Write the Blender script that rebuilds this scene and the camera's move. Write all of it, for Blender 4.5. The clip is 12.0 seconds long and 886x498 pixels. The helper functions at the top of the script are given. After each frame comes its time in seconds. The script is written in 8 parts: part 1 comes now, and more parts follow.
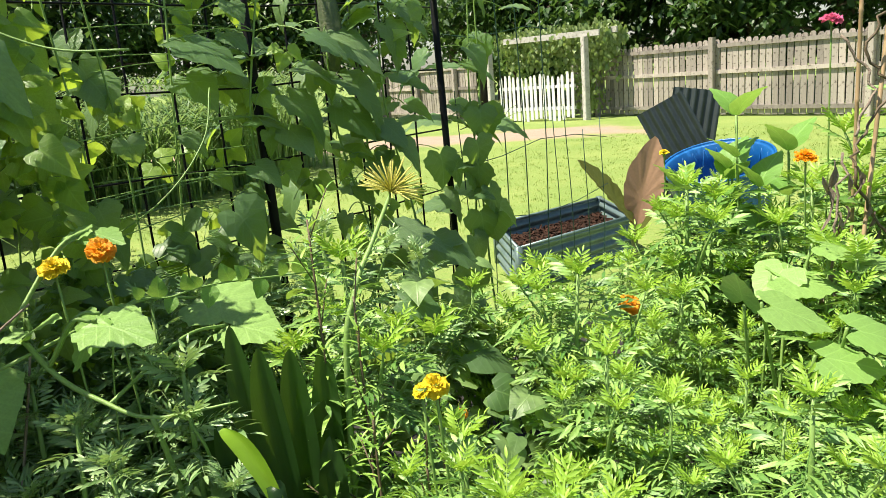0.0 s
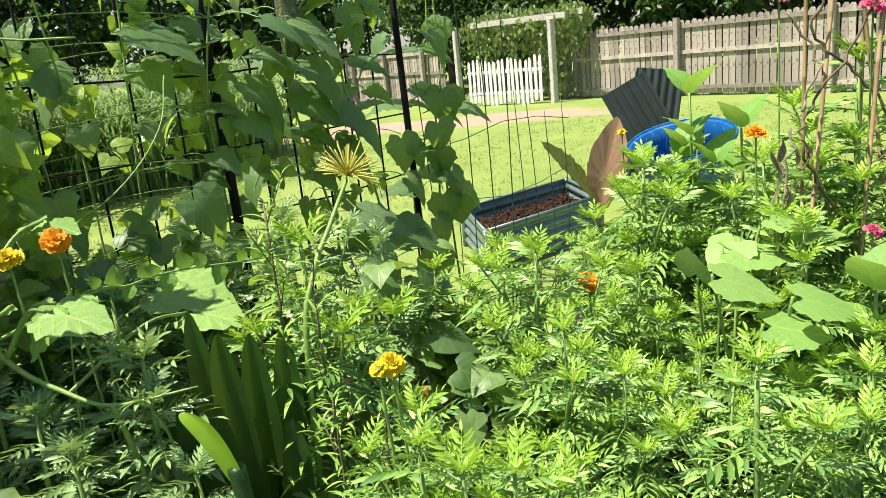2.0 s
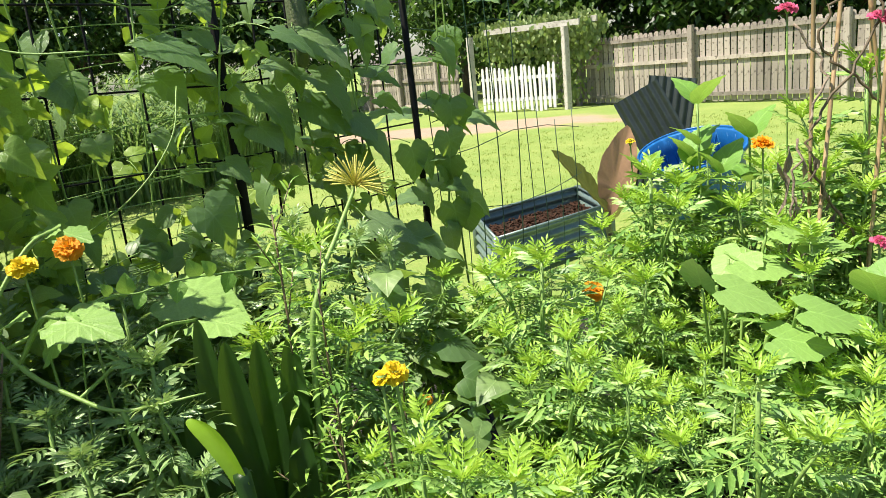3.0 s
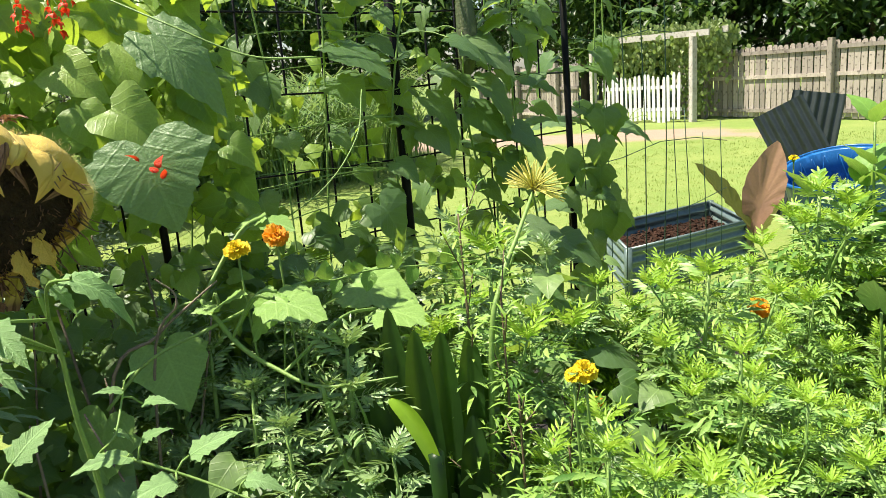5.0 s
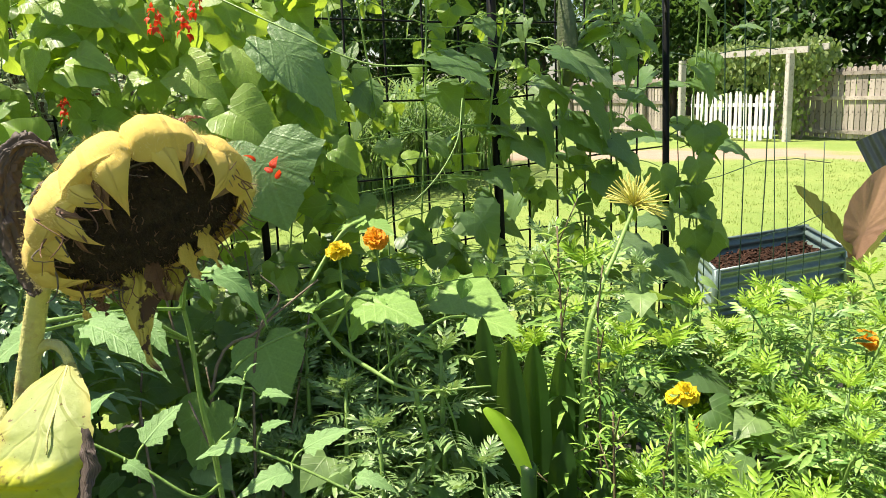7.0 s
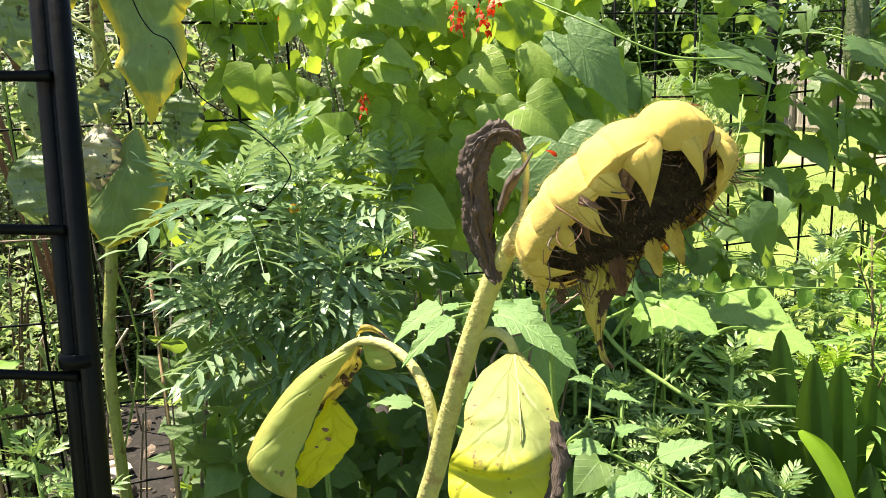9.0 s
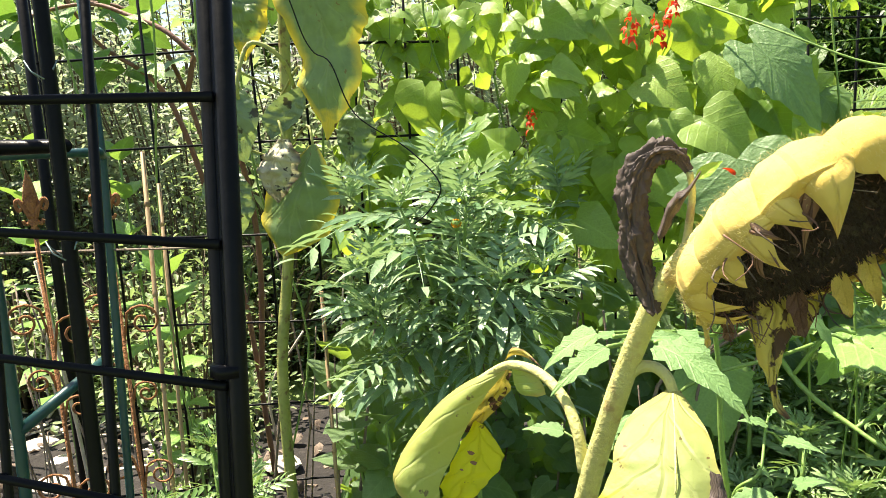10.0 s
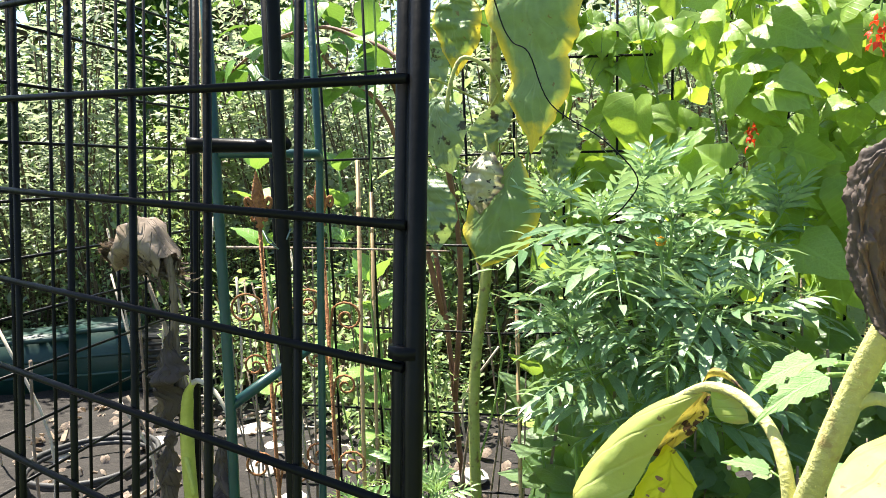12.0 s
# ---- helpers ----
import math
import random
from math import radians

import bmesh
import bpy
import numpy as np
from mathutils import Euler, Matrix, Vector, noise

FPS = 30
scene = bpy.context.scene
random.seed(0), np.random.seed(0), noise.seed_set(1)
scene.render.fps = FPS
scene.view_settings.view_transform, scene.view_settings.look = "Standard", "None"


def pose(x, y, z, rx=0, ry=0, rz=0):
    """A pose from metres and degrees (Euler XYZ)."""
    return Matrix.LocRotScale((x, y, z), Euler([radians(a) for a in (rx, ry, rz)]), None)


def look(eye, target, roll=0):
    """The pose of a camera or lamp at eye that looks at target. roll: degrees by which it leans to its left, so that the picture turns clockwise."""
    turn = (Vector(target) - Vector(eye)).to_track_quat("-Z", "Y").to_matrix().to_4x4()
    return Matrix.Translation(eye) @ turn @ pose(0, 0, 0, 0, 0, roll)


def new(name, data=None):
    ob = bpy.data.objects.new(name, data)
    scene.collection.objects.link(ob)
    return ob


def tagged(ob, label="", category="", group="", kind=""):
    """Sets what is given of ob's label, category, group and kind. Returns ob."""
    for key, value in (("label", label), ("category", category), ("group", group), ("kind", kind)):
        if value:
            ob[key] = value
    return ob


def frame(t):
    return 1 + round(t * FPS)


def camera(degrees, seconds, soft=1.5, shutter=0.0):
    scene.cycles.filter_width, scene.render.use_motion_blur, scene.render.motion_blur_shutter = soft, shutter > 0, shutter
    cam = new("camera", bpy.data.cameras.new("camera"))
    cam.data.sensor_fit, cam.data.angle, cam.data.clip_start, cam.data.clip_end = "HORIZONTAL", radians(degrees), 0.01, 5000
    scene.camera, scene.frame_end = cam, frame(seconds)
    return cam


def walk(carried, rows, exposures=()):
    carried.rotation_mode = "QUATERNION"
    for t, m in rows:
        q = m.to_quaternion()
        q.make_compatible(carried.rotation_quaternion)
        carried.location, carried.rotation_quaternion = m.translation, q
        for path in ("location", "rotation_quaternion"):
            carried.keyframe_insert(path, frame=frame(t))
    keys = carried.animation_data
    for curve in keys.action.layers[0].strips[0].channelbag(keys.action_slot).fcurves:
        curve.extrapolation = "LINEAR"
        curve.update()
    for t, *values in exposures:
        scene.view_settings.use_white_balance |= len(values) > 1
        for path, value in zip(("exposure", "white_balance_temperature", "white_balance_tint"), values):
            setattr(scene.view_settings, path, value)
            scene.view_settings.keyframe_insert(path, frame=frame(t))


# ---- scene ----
cam = camera(61.74, 12.0, soft=0.8)
PATH = [
    (0, 0.000, 0.000, 1.594, -23.12, -13.55, 4.63),
    (0.5, 0.001, -0.008, 1.591, -24.76, -14.37, 4.86),
    (1, 0.009, -0.015, 1.588, -25.36, -14.76, 5.14),
    (1.5, 0.019, -0.023, 1.586, -25.52, -14.97, 5.28),
    (2, 0.026, -0.042, 1.585, -25.46, -14.85, 5.60),
    (2.5, 0.038, -0.060, 1.598, -25.16, -14.68, 5.75),
    (2.7, 0.039, -0.069, 1.598, -24.94, -14.51, 5.70),
    (4.3, -0.053, -0.062, 1.601, -19.07, -13.48, 4.88),
    (4.5, -0.089, -0.064, 1.604, -18.01, -13.36, 4.76),
    (5, -0.169, -0.073, 1.621, -15.80, -13.08, 4.24),
    (5.5, -0.211, -0.089, 1.631, -13.87, -12.69, 3.91),
    (6, -0.212, -0.090, 1.631, -12.57, -12.32, 3.59),
    (6.5, -0.212, -0.082, 1.626, -11.35, -12.08, 3.22),
    (6.7, -0.217, -0.075, 1.629, -10.70, -12.07, 2.96),
    (8.3, -0.355, -0.026, 1.616, -1.95, -11.82, 2.00),
    (8.5, -0.387, -0.019, 1.616, -0.15, -11.84, 2.33),
    (9, -0.462, -0.023, 1.629, 5.24, -11.43, 2.70),
    (9.5, -0.476, -0.015, 1.628, 11.32, -10.68, 3.20),
    (10, -0.452, 0.007, 1.630, 18.33, -9.67, 3.07),
    (10.5, -0.457, 0.035, 1.623, 24.31, -8.95, 2.98),
    (11, -0.466, 0.049, 1.613, 29.02, -8.28, 2.65),
    (11.5, -0.459, 0.049, 1.604, 32.17, -7.68, 2.31),
    (12, -0.450, 0.029, 1.603, 34.26, -7.17, 2.05),
]
EXPOSURE = [(0, 1.17, 6500, 10), (6.7, 1.27, 6700, 11), (9.2, 1.59, 7000, 12), (12, 1.95, 6350, 11)]
walk(cam, [(t, pose(x, y, z, 90 + pitch, roll, yaw)) for t, x, y, z, yaw, pitch, roll in PATH], EXPOSURE)

# ---- daylight ----
SUN_FROM = Vector((-0.40, 0.09, 0.91)).normalized()
world = bpy.data.worlds.new("sky")
scene.world = world
world.use_nodes = True
wn = world.node_tree
sky = wn.nodes.new("ShaderNodeTexSky")
sky.sky_type, sky.sun_disc = "NISHITA", False
sky.sun_elevation = math.asin(SUN_FROM.z)
sky.sun_rotation = math.atan2(SUN_FROM.x, SUN_FROM.y)
wn.links.new(sky.outputs[0], wn.nodes["Background"].inputs[0])
wn.nodes["Background"].inputs[1].default_value = 0.07
sun = new("sun", bpy.data.lights.new("sun", "SUN"))
sun.data.energy, sun.data.angle, sun.data.color = 5.0, radians(0.6), (1.0, 0.92, 0.77)
sun.matrix_world = look(SUN_FROM * 30, (0, 0, 0))

# ---- materials ----
def nodes_of(name):
    m = bpy.data.materials.new(name)
    m.use_nodes = True
    nt = m.node_tree
    return m, nt, nt.nodes["Principled BSDF"], nt.nodes["Material Output"]


def math_node(nt, op, a, b=None, clamp=False):
    n = nt.nodes.new("ShaderNodeMath")
    n.operation, n.use_clamp = op, clamp
    for k, v in enumerate((a, b)):
        if v is None:
            continue
        if isinstance(v, (int, float)):
            n.inputs[k].default_value = v
        else:
            nt.links.new(v, n.inputs[k])
    return n.outputs[0]


def mix_col(nt, fac, a, b, mode="MIX"):
    n = nt.nodes.new("ShaderNodeMix")
    n.data_type, n.blend_type = "RGBA", mode
    for sock, v in ((n.inputs[0], fac), (n.inputs[6], a), (n.inputs[7], b)):
        if isinstance(v, (int, float)):
            sock.default_value = v
        elif isinstance(v, tuple):
            sock.default_value = (*v, 1)
        else:
            nt.links.new(v, sock)
    return n.outputs[2]


def noise_of(nt, scale, detail=4, vec="Object", rough=0.55, stretch=None):
    tc = nt.nodes.new("ShaderNodeTexCoord")
    n = nt.nodes.new("ShaderNodeTexNoise")
    n.inputs["Scale"].default_value, n.inputs["Detail"].default_value, n.inputs["Roughness"].default_value = scale, detail, rough
    src = tc.outputs[vec]
    if stretch:
        mp = nt.nodes.new("ShaderNodeMapping")
        mp.inputs["Scale"].default_value = stretch
        nt.links.new(src, mp.inputs[0])
        src = mp.outputs[0]
    nt.links.new(src, n.inputs["Vector"])
    return n.outputs["Fac"]


def ramp(nt, fac, lo, hi):
    n = nt.nodes.new("ShaderNodeMapRange")
    n.inputs["From Min"].default_value, n.inputs["From Max"].default_value = lo, hi
    nt.links.new(fac, n.inputs["Value"])
    return n.outputs[0]


def bump(nt, bsdf, height, strength, dist=0.01):
    b = nt.nodes.new("ShaderNodeBump")
    b.inputs["Strength"].default_value, b.inputs["Distance"].default_value = strength, dist
    nt.links.new(height, b.inputs["Height"])
    nt.links.new(b.outputs[0], bsdf.inputs["Normal"])


def surface(name, a, b, scale=8, rough=0.6, metal=0.0, grain=60, depth=0.25, stretch=None, spots=None, vary=0.0, spec=0.5):
    """A solid surface: two colours mixed by a broad noise, a fine grain in the relief, stains, and a change from piece to piece."""
    m, nt, p, _ = nodes_of(name)
    big = ramp(nt, noise_of(nt, scale, 5, stretch=stretch), 0.3, 0.7)
    fine = noise_of(nt, grain, 6, stretch=stretch)
    col = mix_col(nt, big, a, b)
    col = mix_col(nt, 0.3, col, mix_col(nt, fine, tuple(v * 0.45 for v in a), tuple(min(1, v * 1.5) for v in b)))
    if spots:
        col = mix_col(nt, ramp(nt, noise_of(nt, scale * 2.7, 5), 0.56, 0.68), col, spots)
    if vary:
        oi = nt.nodes.new("ShaderNodeObjectInfo")
        hsv = nt.nodes.new("ShaderNodeHueSaturation")
        nt.links.new(col, hsv.inputs["Color"])
        nt.links.new(math_node(nt, "MULTIPLY_ADD", oi.outputs["Random"], vary), hsv.inputs["Value"])
        hsv.inputs["Value"].links[0].from_node.inputs[2].default_value = 1 - vary / 2
        col = hsv.outputs[0]
    nt.links.new(col, p.inputs["Base Color"])
    p.inputs["Roughness"].default_value, p.inputs["Metallic"].default_value = rough, metal
    p.inputs["Specular IOR Level"].default_value = spec
    bump(nt, p, fine, depth)
    return m


def leaf_mat(name, a, b, through_col, glow=0.4, rough=0.45, vein=0.35, vein_col=None, relief=0.5, side=7.0, edge=None, spots=None, mid=None, holes=0.0, tip=None, spot_scale=22, spot_cut=0.63, reach=0.8, tip_at=0.74):
    """A leaf: veins along its own length, mottling, a change from leaf to leaf, and light that comes through it. edge: a colour that creeps in from the rim."""
    m, nt, p, out = nodes_of(name)
    uv = nt.nodes.new("ShaderNodeTexCoord")
    sep = nt.nodes.new("ShaderNodeSeparateXYZ")
    nt.links.new(uv.outputs["UV"], sep.inputs[0])
    across = math_node(nt, "ABSOLUTE", math_node(nt, "SUBTRACT", sep.outputs[0], 0.5))
    along = sep.outputs[1]
    slant = math_node(nt, "MULTIPLY", math_node(nt, "SUBTRACT", along, math_node(nt, "MULTIPLY", across, 0.85)), side)
    tri = math_node(nt, "ABSOLUTE", math_node(nt, "SUBTRACT", math_node(nt, "FRACT", slant), 0.5))
    ribs = math_node(nt, "SUBTRACT", 1.0, math_node(nt, "MULTIPLY", tri, 9.0), True)
    midrib = math_node(nt, "SUBTRACT", 1.0, math_node(nt, "MULTIPLY", across, 38.0), True)
    veins = math_node(nt, "MAXIMUM", math_node(nt, "MULTIPLY", ribs, 0.6), midrib)
    geo = nt.nodes.new("ShaderNodeNewGeometry")
    oi = nt.nodes.new("ShaderNodeObjectInfo")
    rnd = math_node(nt, "FRACT", math_node(nt, "ADD", geo.outputs["Random Per Island"], math_node(nt, "MULTIPLY", oi.outputs["Random"], 3.7)))
    mott = noise_of(nt, 35, 5)
    col = mix_col(nt, rnd, a, b)
    col = mix_col(nt, math_node(nt, "MULTIPLY", ramp(nt, mott, 0.35, 0.7), 0.5), col, tuple(v * 0.6 for v in a))
    tcol = mix_col(nt, rnd, through_col, tuple(v * 0.75 for v in through_col))
    if mid:
        wide = math_node(nt, "ADD", math_node(nt, "MULTIPLY", across, 4.5), math_node(nt, "MULTIPLY", noise_of(nt, 18, 4), 0.7))
        f = ramp(nt, wide, 0.55, 0.85)
        col, tcol = mix_col(nt, f, mid, col), mix_col(nt, f, mid, tcol)
    vc = vein_col or tuple(min(1, v * 1.7 + 0.03) for v in b)
    col = mix_col(nt, math_node(nt, "MULTIPLY", veins, vein), col, vc)
    if edge:
        cy = math_node(nt, "MULTIPLY", math_node(nt, "ABSOLUTE", math_node(nt, "SUBTRACT", along, 0.42)), reach)
        rad = math_node(nt, "ADD", math_node(nt, "MAXIMUM", across, cy), math_node(nt, "MULTIPLY", noise_of(nt, 14, 5), 0.28))
        f = ramp(nt, rad, 0.42, 0.56)
        col, tcol = mix_col(nt, f, col, edge), mix_col(nt, f, tcol, edge)
    if tip:
        f = ramp(nt, math_node(nt, "ADD", along, math_node(nt, "MULTIPLY", noise_of(nt, 16, 5), 0.45)), tip_at, tip_at + 0.10)
        col, tcol = mix_col(nt, f, col, tip), mix_col(nt, f, tcol, tip)
        patch = math_node(nt, "MULTIPLY", f, ramp(nt, noise_of(nt, 24, 5), 0.60, 0.65))
        col, tcol = mix_col(nt, patch, col, (0.13, 0.07, 0.03)), mix_col(nt, patch, tcol, (0.13, 0.07, 0.03))
    if spots:
        f = ramp(nt, noise_of(nt, spot_scale, 3), spot_cut, spot_cut + 0.04)
        col, tcol = mix_col(nt, f, col, spots), mix_col(nt, f, tcol, spots)
    nt.links.new(col, p.inputs["Base Color"])
    p.inputs["Roughness"].default_value = rough
    p.inputs["Specular IOR Level"].default_value = 0.45
    bump(nt, p, math_node(nt, "ADD", math_node(nt, "MULTIPLY", veins, -0.6), mott), relief, 0.004)
    tr = nt.nodes.new("ShaderNodeBsdfTranslucent")
    nt.links.new(tcol, tr.inputs[0])
    ms = nt.nodes.new("ShaderNodeMixShader")
    ms.inputs[0].default_value = glow
    nt.links.new(p.outputs[0], ms.inputs[1])
    nt.links.new(tr.outputs[0], ms.inputs[2])
    last = ms.outputs[0]
    if holes:
        # eaten holes
        gap = nt.nodes.new("ShaderNodeBsdfTransparent")
        cut = nt.nodes.new("ShaderNodeMixShader")
        nt.links.new(ramp(nt, noise_of(nt, 26, 1.5), holes, holes + 0.01), cut.inputs[0])
        nt.links.new(last, cut.inputs[1])
        nt.links.new(gap.outputs[0], cut.inputs[2])
        last = cut.outputs[0]
    nt.links.new(last, out.inputs[0])
    return m


MARIGOLD = leaf_mat("marigold_leaf", (0.06, 0.16, 0.03), (0.34, 0.53, 0.13), (0.42, 0.68, 0.09), 0.15, 0.42, 0.15, relief=0.2)
LIME = leaf_mat("young_marigold_leaf", (0.24, 0.42, 0.04), (0.38, 0.58, 0.08), (0.55, 0.80, 0.08), 0.32, 0.40, 0.15, relief=0.2)
NARROW = leaf_mat("narrow_leaf", (0.13, 0.28, 0.04), (0.36, 0.55, 0.11), (0.48, 0.74, 0.08), 0.28, 0.38, 0.15, relief=0.2)
BLUEGREEN = leaf_mat("blue_green_leaf", (0.10, 0.20, 0.10), (0.38, 0.53, 0.31), (0.42, 0.62, 0.22), 0.26, 0.30, 0.15, relief=0.2)
# the marigold leaf again for shaded plants, sky light put into its colour
SHADE_LEAF = leaf_mat("marigold_leaf_skylit", (0.11, 0.22, 0.07), (0.36, 0.50, 0.22), (0.44, 0.64, 0.15), 0.22, 0.30, 0.15, relief=0.2)
WEED = leaf_mat("weed_leaf", (0.14, 0.23, 0.085), (0.38, 0.47, 0.23), (0.46, 0.62, 0.20), 0.36, 0.45, 0.1, relief=0.1)
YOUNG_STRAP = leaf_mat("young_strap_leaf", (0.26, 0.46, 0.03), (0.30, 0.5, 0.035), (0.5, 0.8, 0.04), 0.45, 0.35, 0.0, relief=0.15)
BEAN = leaf_mat("bean_leaf", (0.11, 0.21, 0.045), (0.36, 0.52, 0.11), (0.54, 0.74, 0.06), 0.40, 0.40, 0.18, relief=0.3)
BIG_LEAF = leaf_mat("large_vine_leaf", (0.13, 0.24, 0.09), (0.18, 0.30, 0.12), (0.42, 0.64, 0.09), 0.30, 0.42, 0.16, side=5.0, relief=0.6)
UNDER = leaf_mat("undergrowth_leaf", (0.07, 0.15, 0.045), (0.24, 0.36, 0.12), (0.42, 0.64, 0.08), 0.32, 0.45, 0.2, side=5.0, relief=0.3)
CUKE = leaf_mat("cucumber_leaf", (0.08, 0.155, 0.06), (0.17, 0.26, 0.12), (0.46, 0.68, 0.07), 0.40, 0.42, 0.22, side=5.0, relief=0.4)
SQUASH = leaf_mat("squash_leaf", (0.20, 0.36, 0.09), (0.29, 0.47, 0.13), (0.48, 0.66, 0.16), 0.34, 0.45, 0.25, side=5.0, relief=0.35)
# near-black green: the shade round the strap plant is put into its colour
STRAP = leaf_mat("strap_leaf_shade", (0.016, 0.048, 0.010), (0.026, 0.068, 0.013), (0.22, 0.42, 0.03), 0.25, 0.4, 0.0, relief=0.15)
ZINNIA = leaf_mat("zinnia_leaf", (0.13, 0.28, 0.045), (0.20, 0.38, 0.07), (0.42, 0.66, 0.1), 0.3, 0.45, 0.35)
TREE_LEAF = leaf_mat("young_tree_leaf", (0.09, 0.21, 0.035), (0.15, 0.31, 0.055), (0.30, 0.52, 0.07), 0.25, 0.42, 0.3)
TOMATO = leaf_mat("tomato_leaf", (0.20, 0.37, 0.13), (0.28, 0.47, 0.18), (0.36, 0.58, 0.13), 0.38, 0.45, 0.35)
TREE = leaf_mat("tree_leaf", (0.022, 0.06, 0.014), (0.05, 0.11, 0.025), (0.16, 0.3, 0.05), 0.3, 0.45, 0.0, relief=0.1)
HEDGE = leaf_mat("shrub_leaf", (0.16, 0.22, 0.13), (0.41, 0.47, 0.33), (0.44, 0.53, 0.30), 0.46, 0.45, 0.1, relief=0.1)
ARBOUR_VINE = leaf_mat("arbour_vine_leaf", (0.11, 0.19, 0.05), (0.38, 0.46, 0.18), (0.36, 0.50, 0.12), 0.30, 0.45, 0.0, relief=0.1)
GRASS = leaf_mat("grass_blade", (0.13, 0.21, 0.03), (0.24, 0.30, 0.07), (0.5, 0.64, 0.1), 0.35, 0.5, 0.0, relief=0.1)
REED = leaf_mat("reed_blade", (0.10, 0.20, 0.05), (0.22, 0.32, 0.12), (0.36, 0.52, 0.14), 0.35, 0.45, 0.0, relief=0.1)
CANNA = leaf_mat("canna_leaf", (0.40, 0.24, 0.16), (0.44, 0.27, 0.18), (0.62, 0.34, 0.18), 0.4, 0.35, 0.4, (0.34, 0.22, 0.12), 0.4, side=14.0)
CANNA_GREEN = leaf_mat("canna_leaf_green", (0.085, 0.11, 0.025), (0.10, 0.12, 0.03), (0.40, 0.36, 0.06), 0.4, 0.4, 0.4, (0.2, 0.2, 0.07), 0.4, side=14.0)
YELLOWED = leaf_mat("yellowed_leaf", (0.15, 0.24, 0.085), (0.20, 0.30, 0.11), (0.38, 0.50, 0.08), 0.24, 0.5, 0.25, (0.32, 0.40, 0.18), 0.7, side=6.0, edge=(0.78, 0.60, 0.05), spots=(0.20, 0.17, 0.05), spot_scale=48, spot_cut=0.66, reach=0.50, tip=(0.74, 0.58, 0.05), tip_at=1.02)
OLD_LEAF = leaf_mat("old_sunflower_leaf", (0.17, 0.25, 0.13), (0.25, 0.33, 0.18), (0.40, 0.54, 0.14), 0.2, 0.42, 0.22, (0.34, 0.40, 0.24), 0.8, side=6.0, spots=(0.05, 0.05, 0.025), holes=0.76)
PERFORATED = leaf_mat("eaten_pale_leaf", (0.46, 0.46, 0.30), (0.54, 0.53, 0.37), (0.56, 0.55, 0.30), 0.25, 0.6, 0.2, (0.35, 0.33, 0.2), 0.8, side=5.0, edge=(0.16, 0.13, 0.09), spots=(0.04, 0.03, 0.025), spot_scale=40, spot_cut=0.64, holes=0.75)
LEAF_PALE = leaf_mat("pale_wilting_leaf", (0.36, 0.44, 0.12), (0.42, 0.49, 0.15), (0.62, 0.70, 0.10), 0.40, 0.55, 0.5, (0.62, 0.66, 0.30), 0.6, side=5.0, edge=(0.52, 0.46, 0.13), spots=(0.20, 0.17, 0.07), spot_scale=60, spot_cut=0.68)
LEAF_TURNING = leaf_mat("turning_leaf", (0.34, 0.41, 0.12), (0.40, 0.46, 0.16), (0.50, 0.58, 0.14), 0.38, 0.55, 0.45, (0.62, 0.64, 0.28), 0.6, side=5.0, edge=(0.50, 0.42, 0.10), tip=(0.56, 0.57, 0.04), spots=(0.17, 0.12, 0.04), spot_scale=110, spot_cut=0.67)
LEAF_YELLOW = leaf_mat("ragged_yellow_leaf", (0.76, 0.70, 0.02), (0.80, 0.75, 0.03), (0.90, 0.88, 0.03), 0.58, 0.5, 0.25, (0.66, 0.60, 0.06), 0.9, side=5.0, edge=(0.66, 0.56, 0.05), spots=(0.12, 0.06, 0.03), holes=0.73, spot_scale=48, spot_cut=0.66)
RAG = leaf_mat("blotched_withered_leaf", (0.58, 0.45, 0.09), (0.68, 0.55, 0.14), (0.62, 0.50, 0.08), 0.25, 0.7, 0.3, (0.35, 0.22, 0.08), 0.9, side=4.0, spots=(0.09, 0.045, 0.03), edge=(0.20, 0.11, 0.06), holes=0.74, spot_scale=58, spot_cut=0.54)
BRACT = leaf_mat("bract_yellow", (0.74, 0.54, 0.13), (0.80, 0.62, 0.19), (0.74, 0.58, 0.16), 0.15, 0.95, 0.05, (0.6, 0.42, 0.12), 0.6, side=2.0, edge=(0.74, 0.50, 0.14))
FUZZ = leaf_mat("pale_plant_hair", (0.84, 0.68, 0.26), (0.90, 0.76, 0.36), (0.9, 0.8, 0.4), 0.4, 0.7, 0.0, relief=0.0)
BRACT_DRY = leaf_mat("bract_dry", (0.24, 0.12, 0.08), (0.38, 0.22, 0.15), (0.3, 0.16, 0.1), 0.12, 0.7, 0.3, (0.10, 0.05, 0.03), 1.0, side=4.0)
DRY_LEAF = leaf_mat("dry_leaf", (0.035, 0.025, 0.022), (0.105, 0.078, 0.066), (0.2, 0.14, 0.09), 0.06, 0.7, 0.25, (0.22, 0.17, 0.15), 1.0, side=13.0)
TAN_LEAF = leaf_mat("withered_leaf", (0.15, 0.11, 0.085), (0.33, 0.26, 0.205), (0.36, 0.27, 0.18), 0.12, 0.8, 0.14, (0.2, 0.13, 0.08), 1.0, side=9.0)
ORANGE = leaf_mat("orange_petal", (0.93, 0.36, 0.012), (0.98, 0.55, 0.02), (0.98, 0.48, 0.015), 0.4, 0.5, 0.0)
YELLOW = leaf_mat("yellow_petal", (0.92, 0.68, 0.01), (0.96, 0.78, 0.02), (0.95, 0.7, 0.02), 0.3, 0.5, 0.0)
